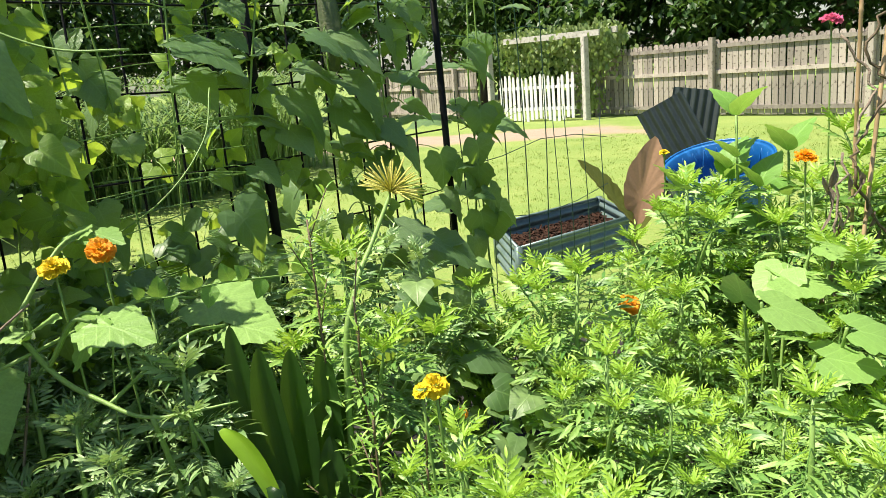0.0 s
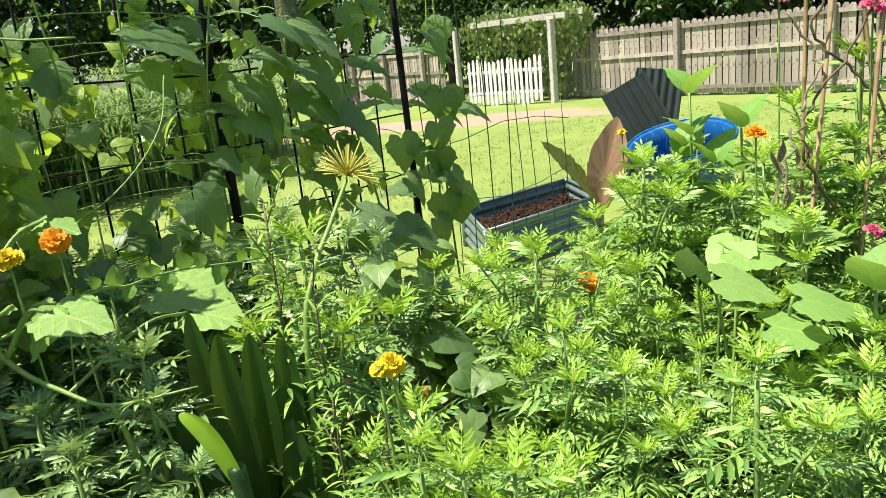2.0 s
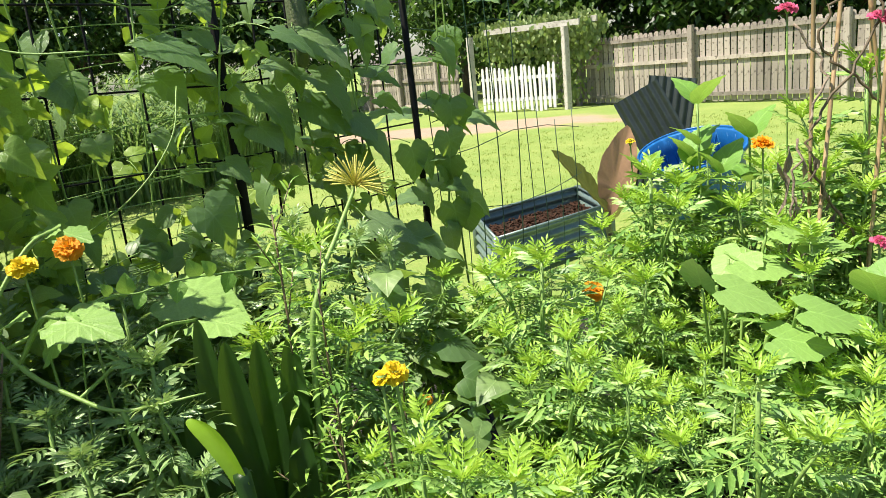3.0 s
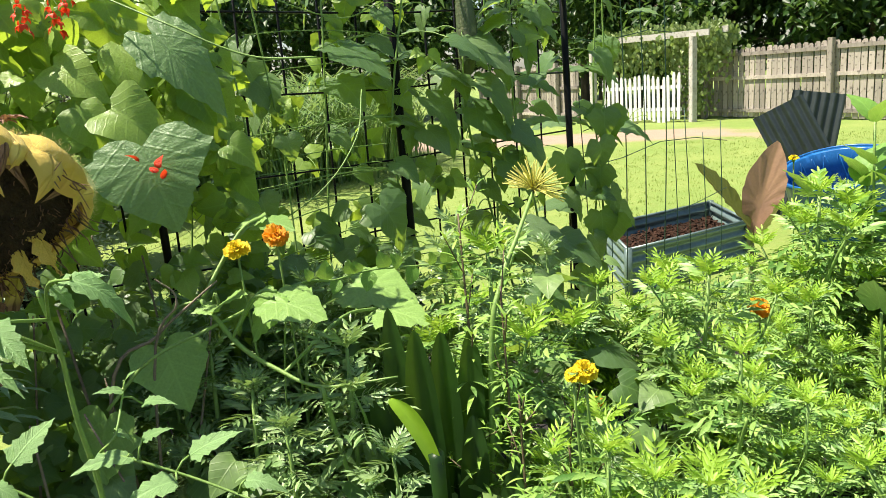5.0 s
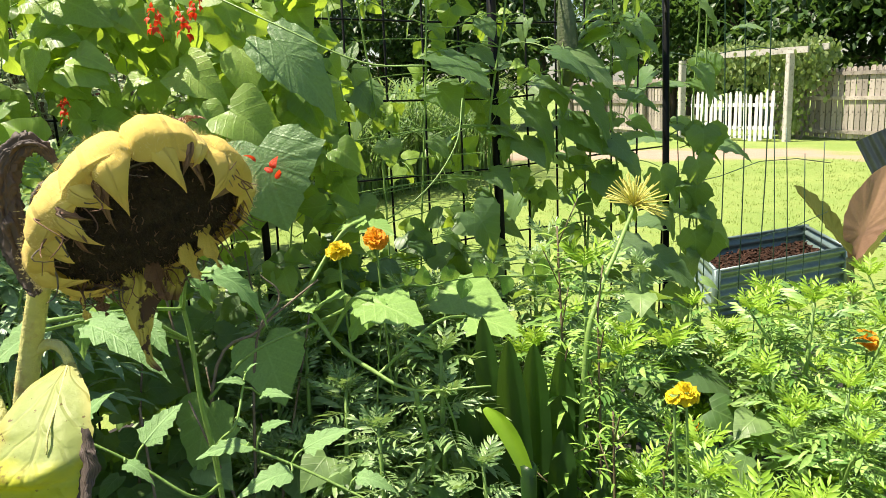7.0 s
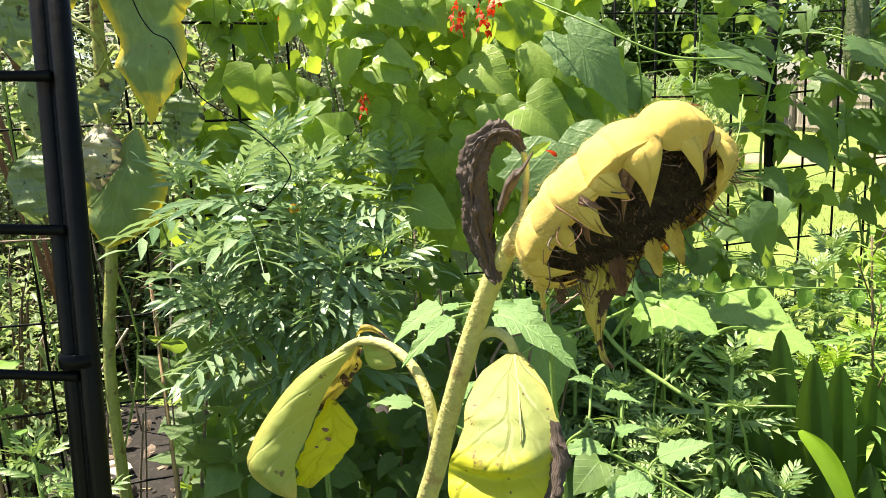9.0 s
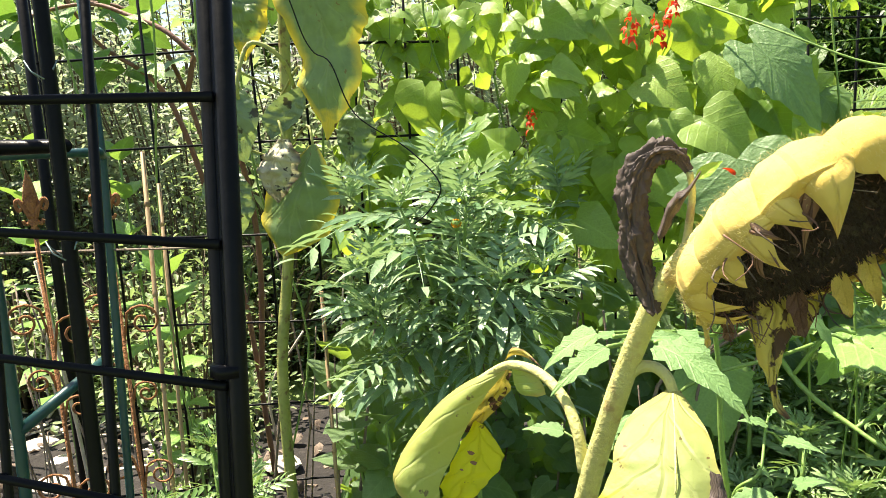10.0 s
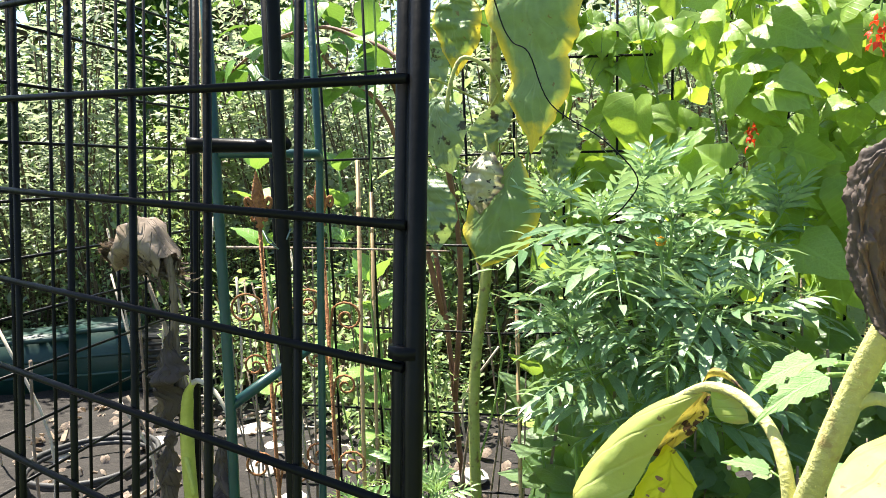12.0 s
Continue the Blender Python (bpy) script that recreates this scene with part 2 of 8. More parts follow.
SCARLET = leaf_mat("scarlet_petal", (0.85, 0.045, 0.012), (0.92, 0.09, 0.018), (0.9, 0.08, 0.02), 0.3, 0.45, 0.0)
PINK = leaf_mat("pink_petal", (0.72, 0.10, 0.25), (0.80, 0.18, 0.34), (0.85, 0.2, 0.35), 0.3, 0.5, 0.0)
LEMON = leaf_mat("seed_head_ray", (0.76, 0.70, 0.16), (0.85, 0.80, 0.24), (0.8, 0.76, 0.16), 0.25, 0.5, 0.0)
STEM = surface("green_stem", (0.13, 0.24, 0.05), (0.21, 0.33, 0.08), 20, 0.5, grain=120)
GOURD = surface("gourd_skin", (0.05, 0.075, 0.03), (0.10, 0.13, 0.06), 14, 0.55, grain=80, depth=0.5, spots=(0.15, 0.16, 0.09))
STEM_DARK = surface("dark_stem", (0.07, 0.055, 0.03), (0.13, 0.09, 0.05), 20, 0.65, grain=120)
STEM_PALE = surface("pale_stem", (0.46, 0.45, 0.15), (0.55, 0.53, 0.21), 16, 0.7, grain=160, depth=0.4, spots=(0.38, 0.30, 0.12))
OLD_STALK = surface("old_green_stalk", (0.24, 0.29, 0.07), (0.36, 0.38, 0.12), 14, 0.6, grain=90, depth=0.4, spots=(0.16, 0.11, 0.05))
STALK_GREEN = surface("green_yellow_stalk", (0.40, 0.44, 0.07), (0.52, 0.54, 0.12), 16, 0.55, grain=120)
STRAW = surface("pale_straw", (0.34, 0.29, 0.22), (0.56, 0.5, 0.41), 14, 0.85, grain=60)
STALK = surface("old_stalk", (0.20, 0.22, 0.08), (0.32, 0.31, 0.13), 14, 0.6, grain=80, spots=(0.13, 0.09, 0.05))
SEEDS = surface("seed_disc", (0.022, 0.013, 0.01), (0.075, 0.042, 0.026), 70, 0.75, grain=260, depth=1.0)
RED_TWIG = surface("reddish_brown_bark", (0.15, 0.07, 0.045), (0.25, 0.125, 0.085), 20, 0.7, grain=120, depth=0.4)
TWIG = surface("dry_twig", (0.14, 0.105, 0.08), (0.28, 0.22, 0.165), 20, 0.8, grain=120, depth=0.6)
BAMBOO = surface("bamboo_cane", (0.28, 0.19, 0.095), (0.42, 0.30, 0.165), 9, 0.5, grain=50, stretch=(1, 1, 0.12), spots=(0.25, 0.15, 0.07))
BLACK_METAL = surface("black_coated_steel", (0.004, 0.0044, 0.005), (0.008, 0.0085, 0.0095), 14, 0.36, 0.0, grain=90, depth=0.08, spec=0.10)
TEAL_METAL = surface("green_coated_steel", (0.006, 0.04, 0.042), (0.01, 0.06, 0.06), 12, 0.4, 0.0, grain=80, depth=0.1)
WIRE_GREEN = surface("green_coated_wire", (0.01, 0.04, 0.025), (0.02, 0.065, 0.04), 12, 0.45, 0.0, grain=80)
RUST = surface("rusted_iron", (0.24, 0.095, 0.04), (0.42, 0.20, 0.085), 40, 0.8, 0.3, grain=160, depth=0.7)
FENCE_WOOD = surface("weathered_wood", (0.22, 0.19, 0.165), (0.40, 0.355, 0.31), 5, 0.8, grain=30, depth=0.4, stretch=(1, 1, 0.08), vary=0.75, spots=(0.12, 0.10, 0.085))
WHITE_PAINT = surface("white_paint", (0.74, 0.73, 0.70), (0.82, 0.81, 0.79), 3, 0.5, grain=60, depth=0.15, spots=(0.60, 0.57, 0.52))
GALV = surface("galvanised_steel", (0.10, 0.15, 0.145), (0.20, 0.275, 0.26), 5, 0.4, 0.4, grain=40, depth=0.1, spots=(0.16, 0.20, 0.2))
DARK_TIN = surface("dark_corrugated_tin", (0.025, 0.035, 0.035), (0.05, 0.065, 0.062), 6, 0.42, 0.3, grain=40, depth=0.1)
BLUE_PLASTIC = surface("blue_plastic", (0.005, 0.075, 0.25), (0.008, 0.11, 0.32), 4, 0.35, grain=60, depth=0.08, spots=(0.02, 0.15, 0.42))
BLACK_PLASTIC = surface("black_plastic", (0.012, 0.013, 0.013), (0.022, 0.023, 0.022), 8, 0.45, grain=60, depth=0.1)
GREEN_PLASTIC = surface("dark_green_plastic", (0.006, 0.036, 0.032), (0.011, 0.052, 0.046), 8, 0.45, grain=60, depth=0.1)
HOSE = surface("dull_black_rubber", (0.02, 0.021, 0.022), (0.04, 0.04, 0.042), 10, 0.6, grain=60)
SOIL = surface("dark_garden_soil", (0.009, 0.008, 0.007), (0.024, 0.020, 0.018), 9, 0.95, grain=55, depth=1.0, spots=(0.04, 0.034, 0.030))
MULCH = surface("red_brown_mulch", (0.010, 0.008, 0.006), (0.030, 0.019, 0.013), 22, 0.95, grain=80, depth=1.0, spec=0.1)
BARK_CHIP = surface("bark_mulch", (0.020, 0.010, 0.007), (0.065, 0.032, 0.020), 30, 0.9, grain=70, spec=0.15)
CHIP = surface("pale_wood_chip", (0.16, 0.11, 0.075), (0.40, 0.32, 0.24), 18, 0.85, grain=70, vary=0.5)
STONE = surface("pale_stone", (0.36, 0.31, 0.27), (0.55, 0.5, 0.45), 12, 0.85, grain=60, depth=0.6, vary=0.3)
BARK = surface("bark", (0.06, 0.045, 0.033), (0.13, 0.10, 0.075), 7, 0.9, grain=30, depth=1.0, stretch=(1, 1, 0.25))
BRICK = surface("red_brick", (0.22, 0.06, 0.045), (0.34, 0.11, 0.08), 12, 0.85, grain=60, depth=0.5, vary=0.4)
ROOFING = surface("grey_roofing", (0.12, 0.11, 0.10), (0.2, 0.19, 0.18), 5, 0.9, grain=40)


def ground_mat():
    m, nt, p, _ = nodes_of("lawn")
    tc = nt.nodes.new("ShaderNodeTexCoord")
    sep = nt.nodes.new("ShaderNodeSeparateXYZ")
    nt.links.new(tc.outputs["Object"], sep.inputs[0])
    green = mix_col(nt, ramp(nt, noise_of(nt, 0.9, 6), 0.3, 0.7), (0.145, 0.215, 0.04), (0.25, 0.29, 0.075))
    green = mix_col(nt, ramp(nt, noise_of(nt, 14, 6), 0.35, 0.75), green, (0.15, 0.24, 0.04))
    dirt = mix_col(nt, noise_of(nt, 3, 6), (0.27, 0.185, 0.135), (0.40, 0.29, 0.215))
    # a worn dirt track that crosses the lawn
    off = math_node(nt, "ADD", math_node(nt, "MULTIPLY", sep.outputs[0], 0.54), math_node(nt, "MULTIPLY", sep.outputs[1], 0.84))
    off = math_node(nt, "ABSOLUTE", math_node(nt, "SUBTRACT", off, 17.2))
    off = math_node(nt, "ADD", off, math_node(nt, "MULTIPLY", math_node(nt, "SUBTRACT", noise_of(nt, 0.7, 6), 0.5), 3.2))
    track = math_node(nt, "SUBTRACT", 1.0, ramp(nt, off, 0.9, 1.6), True)
    # the track runs out into grass
    side = math_node(nt, "ADD", sep.outputs[0], math_node(nt, "MULTIPLY", noise_of(nt, 0.8, 5), 2.5))
    track = math_node(nt, "MULTIPLY", track, math_node(nt, "SUBTRACT", 1.0, ramp(nt, side, 11.2, 12.2), True))
    nt.links.new(mix_col(nt, track, green, dirt), p.inputs["Base Color"])
    p.inputs["Roughness"].default_value = 0.9
    bump(nt, p, noise_of(nt, 30, 6), 0.8, 0.03)
    return m


LAWN = ground_mat()
OLD_PAINT = surface("flaking_paint", (0.36, 0.34, 0.30), (0.56, 0.54, 0.50), 6, 0.7, grain=50, depth=0.3, spots=(0.22, 0.2, 0.17))

# ---- building helpers ----
rng = random.Random(7)


class Mesh:
    """Collects vertices, faces and leaf coordinates, and links them as one mesh."""

    def __init__(self):
        self.v, self.f, self.uv = [], [], []

    def add(self, verts, faces, uvs=None):
        n = len(self.v)
        self.v += [tuple(p) for p in verts]
        self.f += [tuple(i + n for i in q) for q in faces]
        self.uv += list(uvs) if uvs is not None else [(0.5, 0.5)] * len(verts)

    def stamp(self, tpl, m):
        """A copy of a template (array of points, faces, leaf coordinates) at the pose m."""
        pts, faces, uvs = tpl
        a = np.array(m)
        self.add((pts @ a[:3, :3].T + a[:3, 3]).tolist(), faces, uvs)

    def box(self, sx, sy, sz, m=None, chamfer=0.0):
        """A box on its base centre, its edges taken off by the chamfer."""
        c = min(chamfer, sx * 0.3, sy * 0.3)
        ring = [(-sx / 2 + c, -sy / 2), (sx / 2 - c, -sy / 2), (sx / 2, -sy / 2 + c), (sx / 2, sy / 2 - c), (sx / 2 - c, sy / 2), (-sx / 2 + c, sy / 2), (-sx / 2, sy / 2 - c), (-sx / 2, -sy / 2 + c)] if c else [(-sx / 2, -sy / 2), (sx / 2, -sy / 2), (sx / 2, sy / 2), (-sx / 2, sy / 2)]
        k = len(ring)
        pts = [Vector((x, y, z)) for z in (0, sz) for x, y in ring]
        if m is not None:
            pts = [m @ p for p in pts]
        self.add(pts, [tuple(reversed(range(k))), tuple(range(k, 2 * k))] + [(i, (i + 1) % k, k + (i + 1) % k, k + i) for i in range(k)])

    def tube(self, path, radii, n=6, cap=True):
        path = [Vector(p) for p in path]
        if not isinstance(radii, (list, tuple)):
            radii = [radii] * len(path)
        side = None
        base = len(self.v)
        for i, p in enumerate(path):
            d = (path[min(i + 1, len(path) - 1)] - path[max(i - 1, 0)]).normalized()
            if side is None:
                side = d.orthogonal().normalized()
            side = (side - d * side.dot(d)).normalized()
            up = d.cross(side)
            for k in range(n):
                a = 2 * math.pi * k / n
                self.v.append(tuple(p + (side * math.cos(a) + up * math.sin(a)) * radii[i]))
                self.uv.append((k / n, i / max(1, len(path) - 1)))
        for i in range(len(path) - 1):
            for k in range(n):
                a, b = base + i * n + k, base + i * n + (k + 1) % n
                self.f.append((a, b, b + n, a + n))
        if cap:
            self.f.append(tuple(base + k for k in reversed(range(n))))
            self.f.append(tuple(base + (len(path) - 1) * n + k for k in range(n)))

    def data(self, name, material, smooth=True):
        me = bpy.data.meshes.new(name)
        me.from_pydata(self.v, [], self.f)
        layer = me.uv_layers.new(name="uv")
        idx = np.empty(len(me.loops), dtype=np.int32)
        me.loops.foreach_get("vertex_index", idx)
        layer.data.foreach_set("uv", np.array(self.uv, dtype=np.float32)[idx].ravel())
        if smooth:
            me.polygons.foreach_set("use_smooth", np.ones(len(me.polygons), dtype=bool))
        me.materials.append(material)
        me.update()
        return me


def place(name, me, m=None, parent=None, label=""):
    """An object on the given mesh data, under a thing or on its own."""
    ob = new(name, me)
    ob.parent = parent
    if m is not None:
        ob.matrix_basis = m
    if label:
        ob["label"] = label
    return ob


def part(name, mb, material, parent=None, label="", smooth=True, m=None):
    return place(name, mb.data(name, material, smooth), m, parent, label)


def thing(name, m, label, category, group="", kind=""):
    ob = new(name)
    ob.empty_display_size = 0.05
    ob.matrix_basis = m
    return tagged(ob, label, category, group, kind)


def aim(pos, along, face=(0, 0, 1)):
    """A pose whose y runs along a direction and whose z looks to the given side."""
    y = Vector(along).normalized()
    z = Vector(face) - y * Vector(face).dot(y)
    z = z.normalized() if z.length > 1e-4 else y.orthogonal().normalized()
    x = y.cross(z)
    return Matrix(((x.x, y.x, z.x, pos[0]), (x.y, y.y, z.y, pos[1]), (x.z, y.z, z.z, pos[2]), (0, 0, 0, 1)))


def sized(m, s):
    return m @ Matrix.Scale(s, 4)


def arc(a, b, sag, n=8):
    """Points from a to b that bow by the vector sag."""
    a, b, s = Vector(a), Vector(b), Vector(sag)
    return [a.lerp(b, k / n) + s * (4 * (k / n) * (1 - k / n)) for k in range(n + 1)]


def spline(points, per=6):
    """A smooth line through the points."""
    p = [Vector(q) for q in points]
    p = [p[0] * 2 - p[1]] + p + [p[-1] * 2 - p[-2]]
    out = []
    for i in range(1, len(p) - 2):
        for k in range(per):
            t = k / per
            out.append(0.5 * (2 * p[i] + (p[i + 1] - p[i - 1]) * t + (2 * p[i - 1] - 5 * p[i] + 4 * p[i + 1] - p[i + 2]) * t * t + (3 * p[i] - p[i - 1] - 3 * p[i + 1] + p[i + 2]) * t ** 3))
    return out + [p[-2]]


def strip_leaf(width, n=4, fold=0.25, droop=0.2, peak=0.4, curl=0.0, wave=0.0, seed=0):
    """A narrow leaf one long along y: three points across, widest at the peak."""
    r = random.Random(seed)
    pts, faces, uvs = [], [], []
    for i in range(n + 1):
        s = i / n
        w = width * 0.5 * (math.sin(math.pi * (s ** (math.log(0.5) / math.log(peak)))) ** 0.8 if 0 < s < 1 else 0.03)
        z = -droop * s * s
        y = s * (1 - 0.3 * droop * s)
        wv = wave * r.uniform(-1, 1)
        for k in (-1, 0, 1):
            pts.append((k * w, y, z + abs(k) * w * fold + curl * k * w + k * wv))
            uvs.append((0.5 + k * 0.5 * (w / (width * 0.5 + 1e-6)) * 0.8, s))
    for i in range(n):
        a = 3 * i
        faces += [(a, a + 1, a + 4, a + 3), (a + 1, a + 2, a + 5, a + 4)]
    return np.array(pts), faces, uvs


def broad_leaf(half, n=18, cup=0.10, droop=0.25, fold=0.12, ripple=0.02, teeth=0.0, seed=0, centre=0.32, twist=0.0):
    """A broad leaf one long along y. half: its right half outline from the foot to the tip, as (x, y)."""
    r = random.Random(seed)
    line = [Vector((x, y, 0)) for x, y in half]
    seg = [0.0]
    for a, b in zip(line, line[1:]):
        seg.append(seg[-1] + (b - a).length)
    def at(u):
        d = u * seg[-1]
        for i in range(len(line) - 1):
            if d <= seg[i + 1] + 1e-9:
                return line[i].lerp(line[i + 1], (d - seg[i]) / (seg[i + 1] - seg[i]))
        return line[-1]
    right = [at(k / n) for k in range(n + 1)]
    rim = [(p.x, p.y) for p in right] + [(-p.x, p.y) for p in reversed(right[1:-1])]
    if teeth:
        rim = [(x * (1 + teeth * (0.5 - k % 2)), y) for k, (x, y) in enumerate(rim)]
    rim = [(x * (1 + r.uniform(-0.06, 0.06)), y + r.uniform(-0.015, 0.015)) for x, y in rim]
    pts, uvs = [], []
    for f in (0.0, 0.4, 0.75, 1.0):
        for k, (x, y) in enumerate(rim if f else [(0, centre)]):
            px, py = x * f, centre + (y - centre) * f
            z = fold * abs(px) - droop * py * abs(py) - cup * (px * px + (py - centre) ** 2) * 2 + ripple * f * f * math.sin(k * 2.3 + seed) + twist * px * py
            pts.append((px, py * (1 - 0.25 * abs(droop)), z))
            uvs.append((0.5 + px, py))
    m = len(rim)
    faces = [(0, 1 + k, 1 + (k + 1) % m) for k in range(m)]
    for ring in (0, 1):
        a = 1 + ring * m
        faces += [(a + k, a + m + k, a + m + (k + 1) % m, a + (k + 1) % m) for k in range(m)]
    faces = [tuple(reversed(q)) for q in faces]
    return np.array(pts), faces, uvs


HEART = [(0, 0.09), (0.10, 0.0), (0.22, -0.03), (0.36, 0.05), (0.43, 0.2), (0.42, 0.36), (0.34, 0.55), (0.22, 0.74), (0.10, 0.90), (0, 1.0)]
ANGLED = [(0, 0.12), (0.10, -0.01), (0.24, -0.05), (0.38, 0.02), (0.46, 0.14), (0.53, 0.31), (0.44, 0.40), (0.38, 0.52), (0.28, 0.68), (0.13, 0.86), (0, 1.0)]
LOBED = [(0, 0.14), (0.15, 0.0), (0.32, -0.07), (0.45, 0.03), (0.60, 0.22), (0.54, 0.36), (0.46, 0.48), (0.42, 0.62), (0.28, 0.76), (0.12, 0.90), (0, 1.0)]
OVAL = [(0, 0.0), (0.12, 0.03), (0.28, 0.12), (0.38, 0.28), (0.39, 0.42), (0.32, 0.60), (0.2, 0.78), (0.09, 0.92), (0, 1.0)]
LANCE = [(0, 0.0), (0.08, 0.05), (0.17, 0.2), (0.20, 0.38), (0.17, 0.58), (0.10, 0.8), (0, 1.0)]


def leaflet(width, fold=0.35, droop=0.25):
    """A small pointed leaf one long along y, of eight points."""
    w = width / 2
    pts = [(0, 0, 0)]
    for s, q in ((0.33, 0.92), (0.66, 0.8)):
        z = -droop * s * s
        pts += [(-w * q, s, z + w * q * fold), (0, s, z), (w * q, s, z + w * q * fold)]
    pts.append((0, 1 - 0.2 * droop, -droop))
    faces = [(0, 2, 1), (0, 3, 2), (1, 2, 5, 4), (2, 3, 6, 5), (4, 5, 7), (5, 6, 7)]
    return np.array(pts), faces, [(0.5 + p[0] / (width + 1e-6), p[1]) for p in pts]


def simple_leaf(width=0.5, fold=0.3):
    """The plainest leaf, four points folded along its length, for crowns seen from afar."""
    w = width / 2
    return np.array([(0, 0, 0), (w, 0.45, w * fold), (0, 1, -0.15), (-w, 0.45, w * fold)]), [(0, 1, 2), (0, 2, 3)], [(0.5, 0), (0.9, 0.45), (0.5, 1), (0.1, 0.45)]


def pinnate(pairs, leaf_len, leaf_w, spread=1.0, droop=0.3, n=2, seed=0):
    """A feather-like leaf one long along y: a midrib with pairs of leaflets and one at the tip."""
    r = random.Random(seed)
    mb = Mesh()
    mb.tube([(0, s, -droop * s * s) for s in (0, 0.33, 0.66, 0.95)], [0.014, 0.012, 0.009, 0.005], 3, False)
    small = leaflet(leaf_w)
    for i in range(pairs + 1):
        s = 0.2 + 0.75 * i / pairs
        ln = leaf_len * (0.7 + 0.5 * math.sin(math.pi * min(1, s * 0.95)))
        for k in ((-1, 1) if i < pairs else (0,)):
            a = k * (1.15 - 0.5 * s) * spread + r.uniform(-0.12, 0.12)
            d = Vector((math.sin(a), math.cos(a), r.uniform(-0.25, 0.15)))
            mb.stamp(small, sized(aim((0, s, -droop * s * s), d, (0, -0.3, 1)), ln))
    return np.array(mb.v), mb.f, mb.uv

# ---- ground ----
def ground_sheet():
    mb = Mesh()
    n = 64
    rings = [0, 3, 6, 10, 16, 26, 45, 90, 200, 500]
    for i, r in enumerate(rings):
        for k in range(n):
            a = 2 * math.pi * k / n
            mb.v.append((4 + r * math.cos(a), 8 + r * math.sin(a), 0.0))
            mb.uv.append((0, 0))
    for i in range(len(rings) - 1):
        for k in range(n):
            a, b = i * n + k, i * n + (k + 1) % n
            mb.f.append((a, a + n, b + n, b) if i else (a, a + n, b + n))
    return mb


tagged(part("ground", ground_sheet(), LAWN), "sunlit mown lawn with a worn dirt track across it", "lawn", kind="structure")


def soil_sheet(name, x0, x1, y0, y1, z, amp, step, label):
    mb = Mesh()
    nx, ny = int((x1 - x0) / step), int((y1 - y0) / step)
    for j in range(ny + 1):
        for i in range(nx + 1):
            x, y = x0 + i * step, y0 + j * step
            edge = min(i, nx - i, j, ny - j) / 4
            h = amp * (noise.noise((x * 2, y * 2, 0.3)) + 0.6 * noise.noise((x * 7, y * 7, 1.3)) + 0.4 * noise.noise((x * 19, y * 19, 2.1)))
            fx = min(1, min(i, nx - i, j, ny - j) / 30)
            mb.v.append((x + (1 - fx) * 0.55 * noise.noise((x * 0.9, y * 0.9, 9)), y + (1 - fx) * 0.45 * noise.noise((x * 0.8, y * 0.8, 5)), z + h if edge >= 1 else z * edge + h * edge - 0.03 * (1 - edge)))
            mb.uv.append((0, 0))
    for j in range(ny):
        for i in range(nx):
            a = j * (nx + 1) + i
            mb.f.append((a, a + 1, a + nx + 2, a + nx + 1))
    return tagged(part(name, mb, SOIL), label, "soil", kind="structure")


soil_sheet("garden_soil", -7.4, 3.6, -2.5, 3.9, 0.05, 0.03, 0.08, "dark damp garden soil littered with bits of mulch")


def grass_tufts():
    """Blades of lawn grass, thicker near the beds."""
    r = random.Random(3)
    mb = Mesh()
    blade = simple_leaf(0.14, 0.2)
    for k in range(9000):
        x = r.uniform(-3, 12)
        y = 3.9 + 9 * r.random() ** 1.6
        if abs(0.54 * x + 0.84 * y - 17.2) < 1.2 and r.random() < 0.9:
            continue
        if 1.9 < x < 4.6 and 3.3 < y < 6.0:
            continue
        for _ in range(4):
            a = r.uniform(0, 6.28)
            d = Vector((math.cos(a) * 0.5, math.sin(a) * 0.5, r.uniform(0.6, 1.2)))
            mb.stamp(blade, sized(aim((x + r.uniform(-0.04, 0.04), y + r.uniform(-0.04, 0.04), 0), d, (math.cos(a), math.sin(a), 0.4)), r.uniform(0.02, 0.05)))
    return mb


tagged(part("lawn_grass", grass_tufts(), GRASS), "bright green lawn grass blades on the ground", "grass", kind="stuff")


# ---- fence, gate and arbour at the far side of the lawn ----
def picket_mesh(w, h, t, point):
    mb = Mesh()
    ring = [(-w / 2, 0), (w / 2, 0), (w / 2, h - point), (w * 0.26, h), (-w * 0.26, h), (-w / 2, h - point)]
    pts = [(x, y, z) for y in (-t / 2, t / 2) for x, z in ring]
    k = len(ring)
    mb.add(pts, [tuple(range(k)), tuple(reversed(range(k, 2 * k)))] + [(i, k + i, k + (i + 1) % k, (i + 1) % k) for i in range(k)])
    return mb


def along(a, b, s, z=0.0):
    """A pose at the distance s on the way from a to b, x along it."""
    d = Vector((b[0] - a[0], b[1] - a[1], 0)).normalized()
    return Matrix.Translation((a[0] + d.x * s, a[1] + d.y * s, z)) @ Matrix.Rotation(math.atan2(d.y, d.x), 4, "Z")


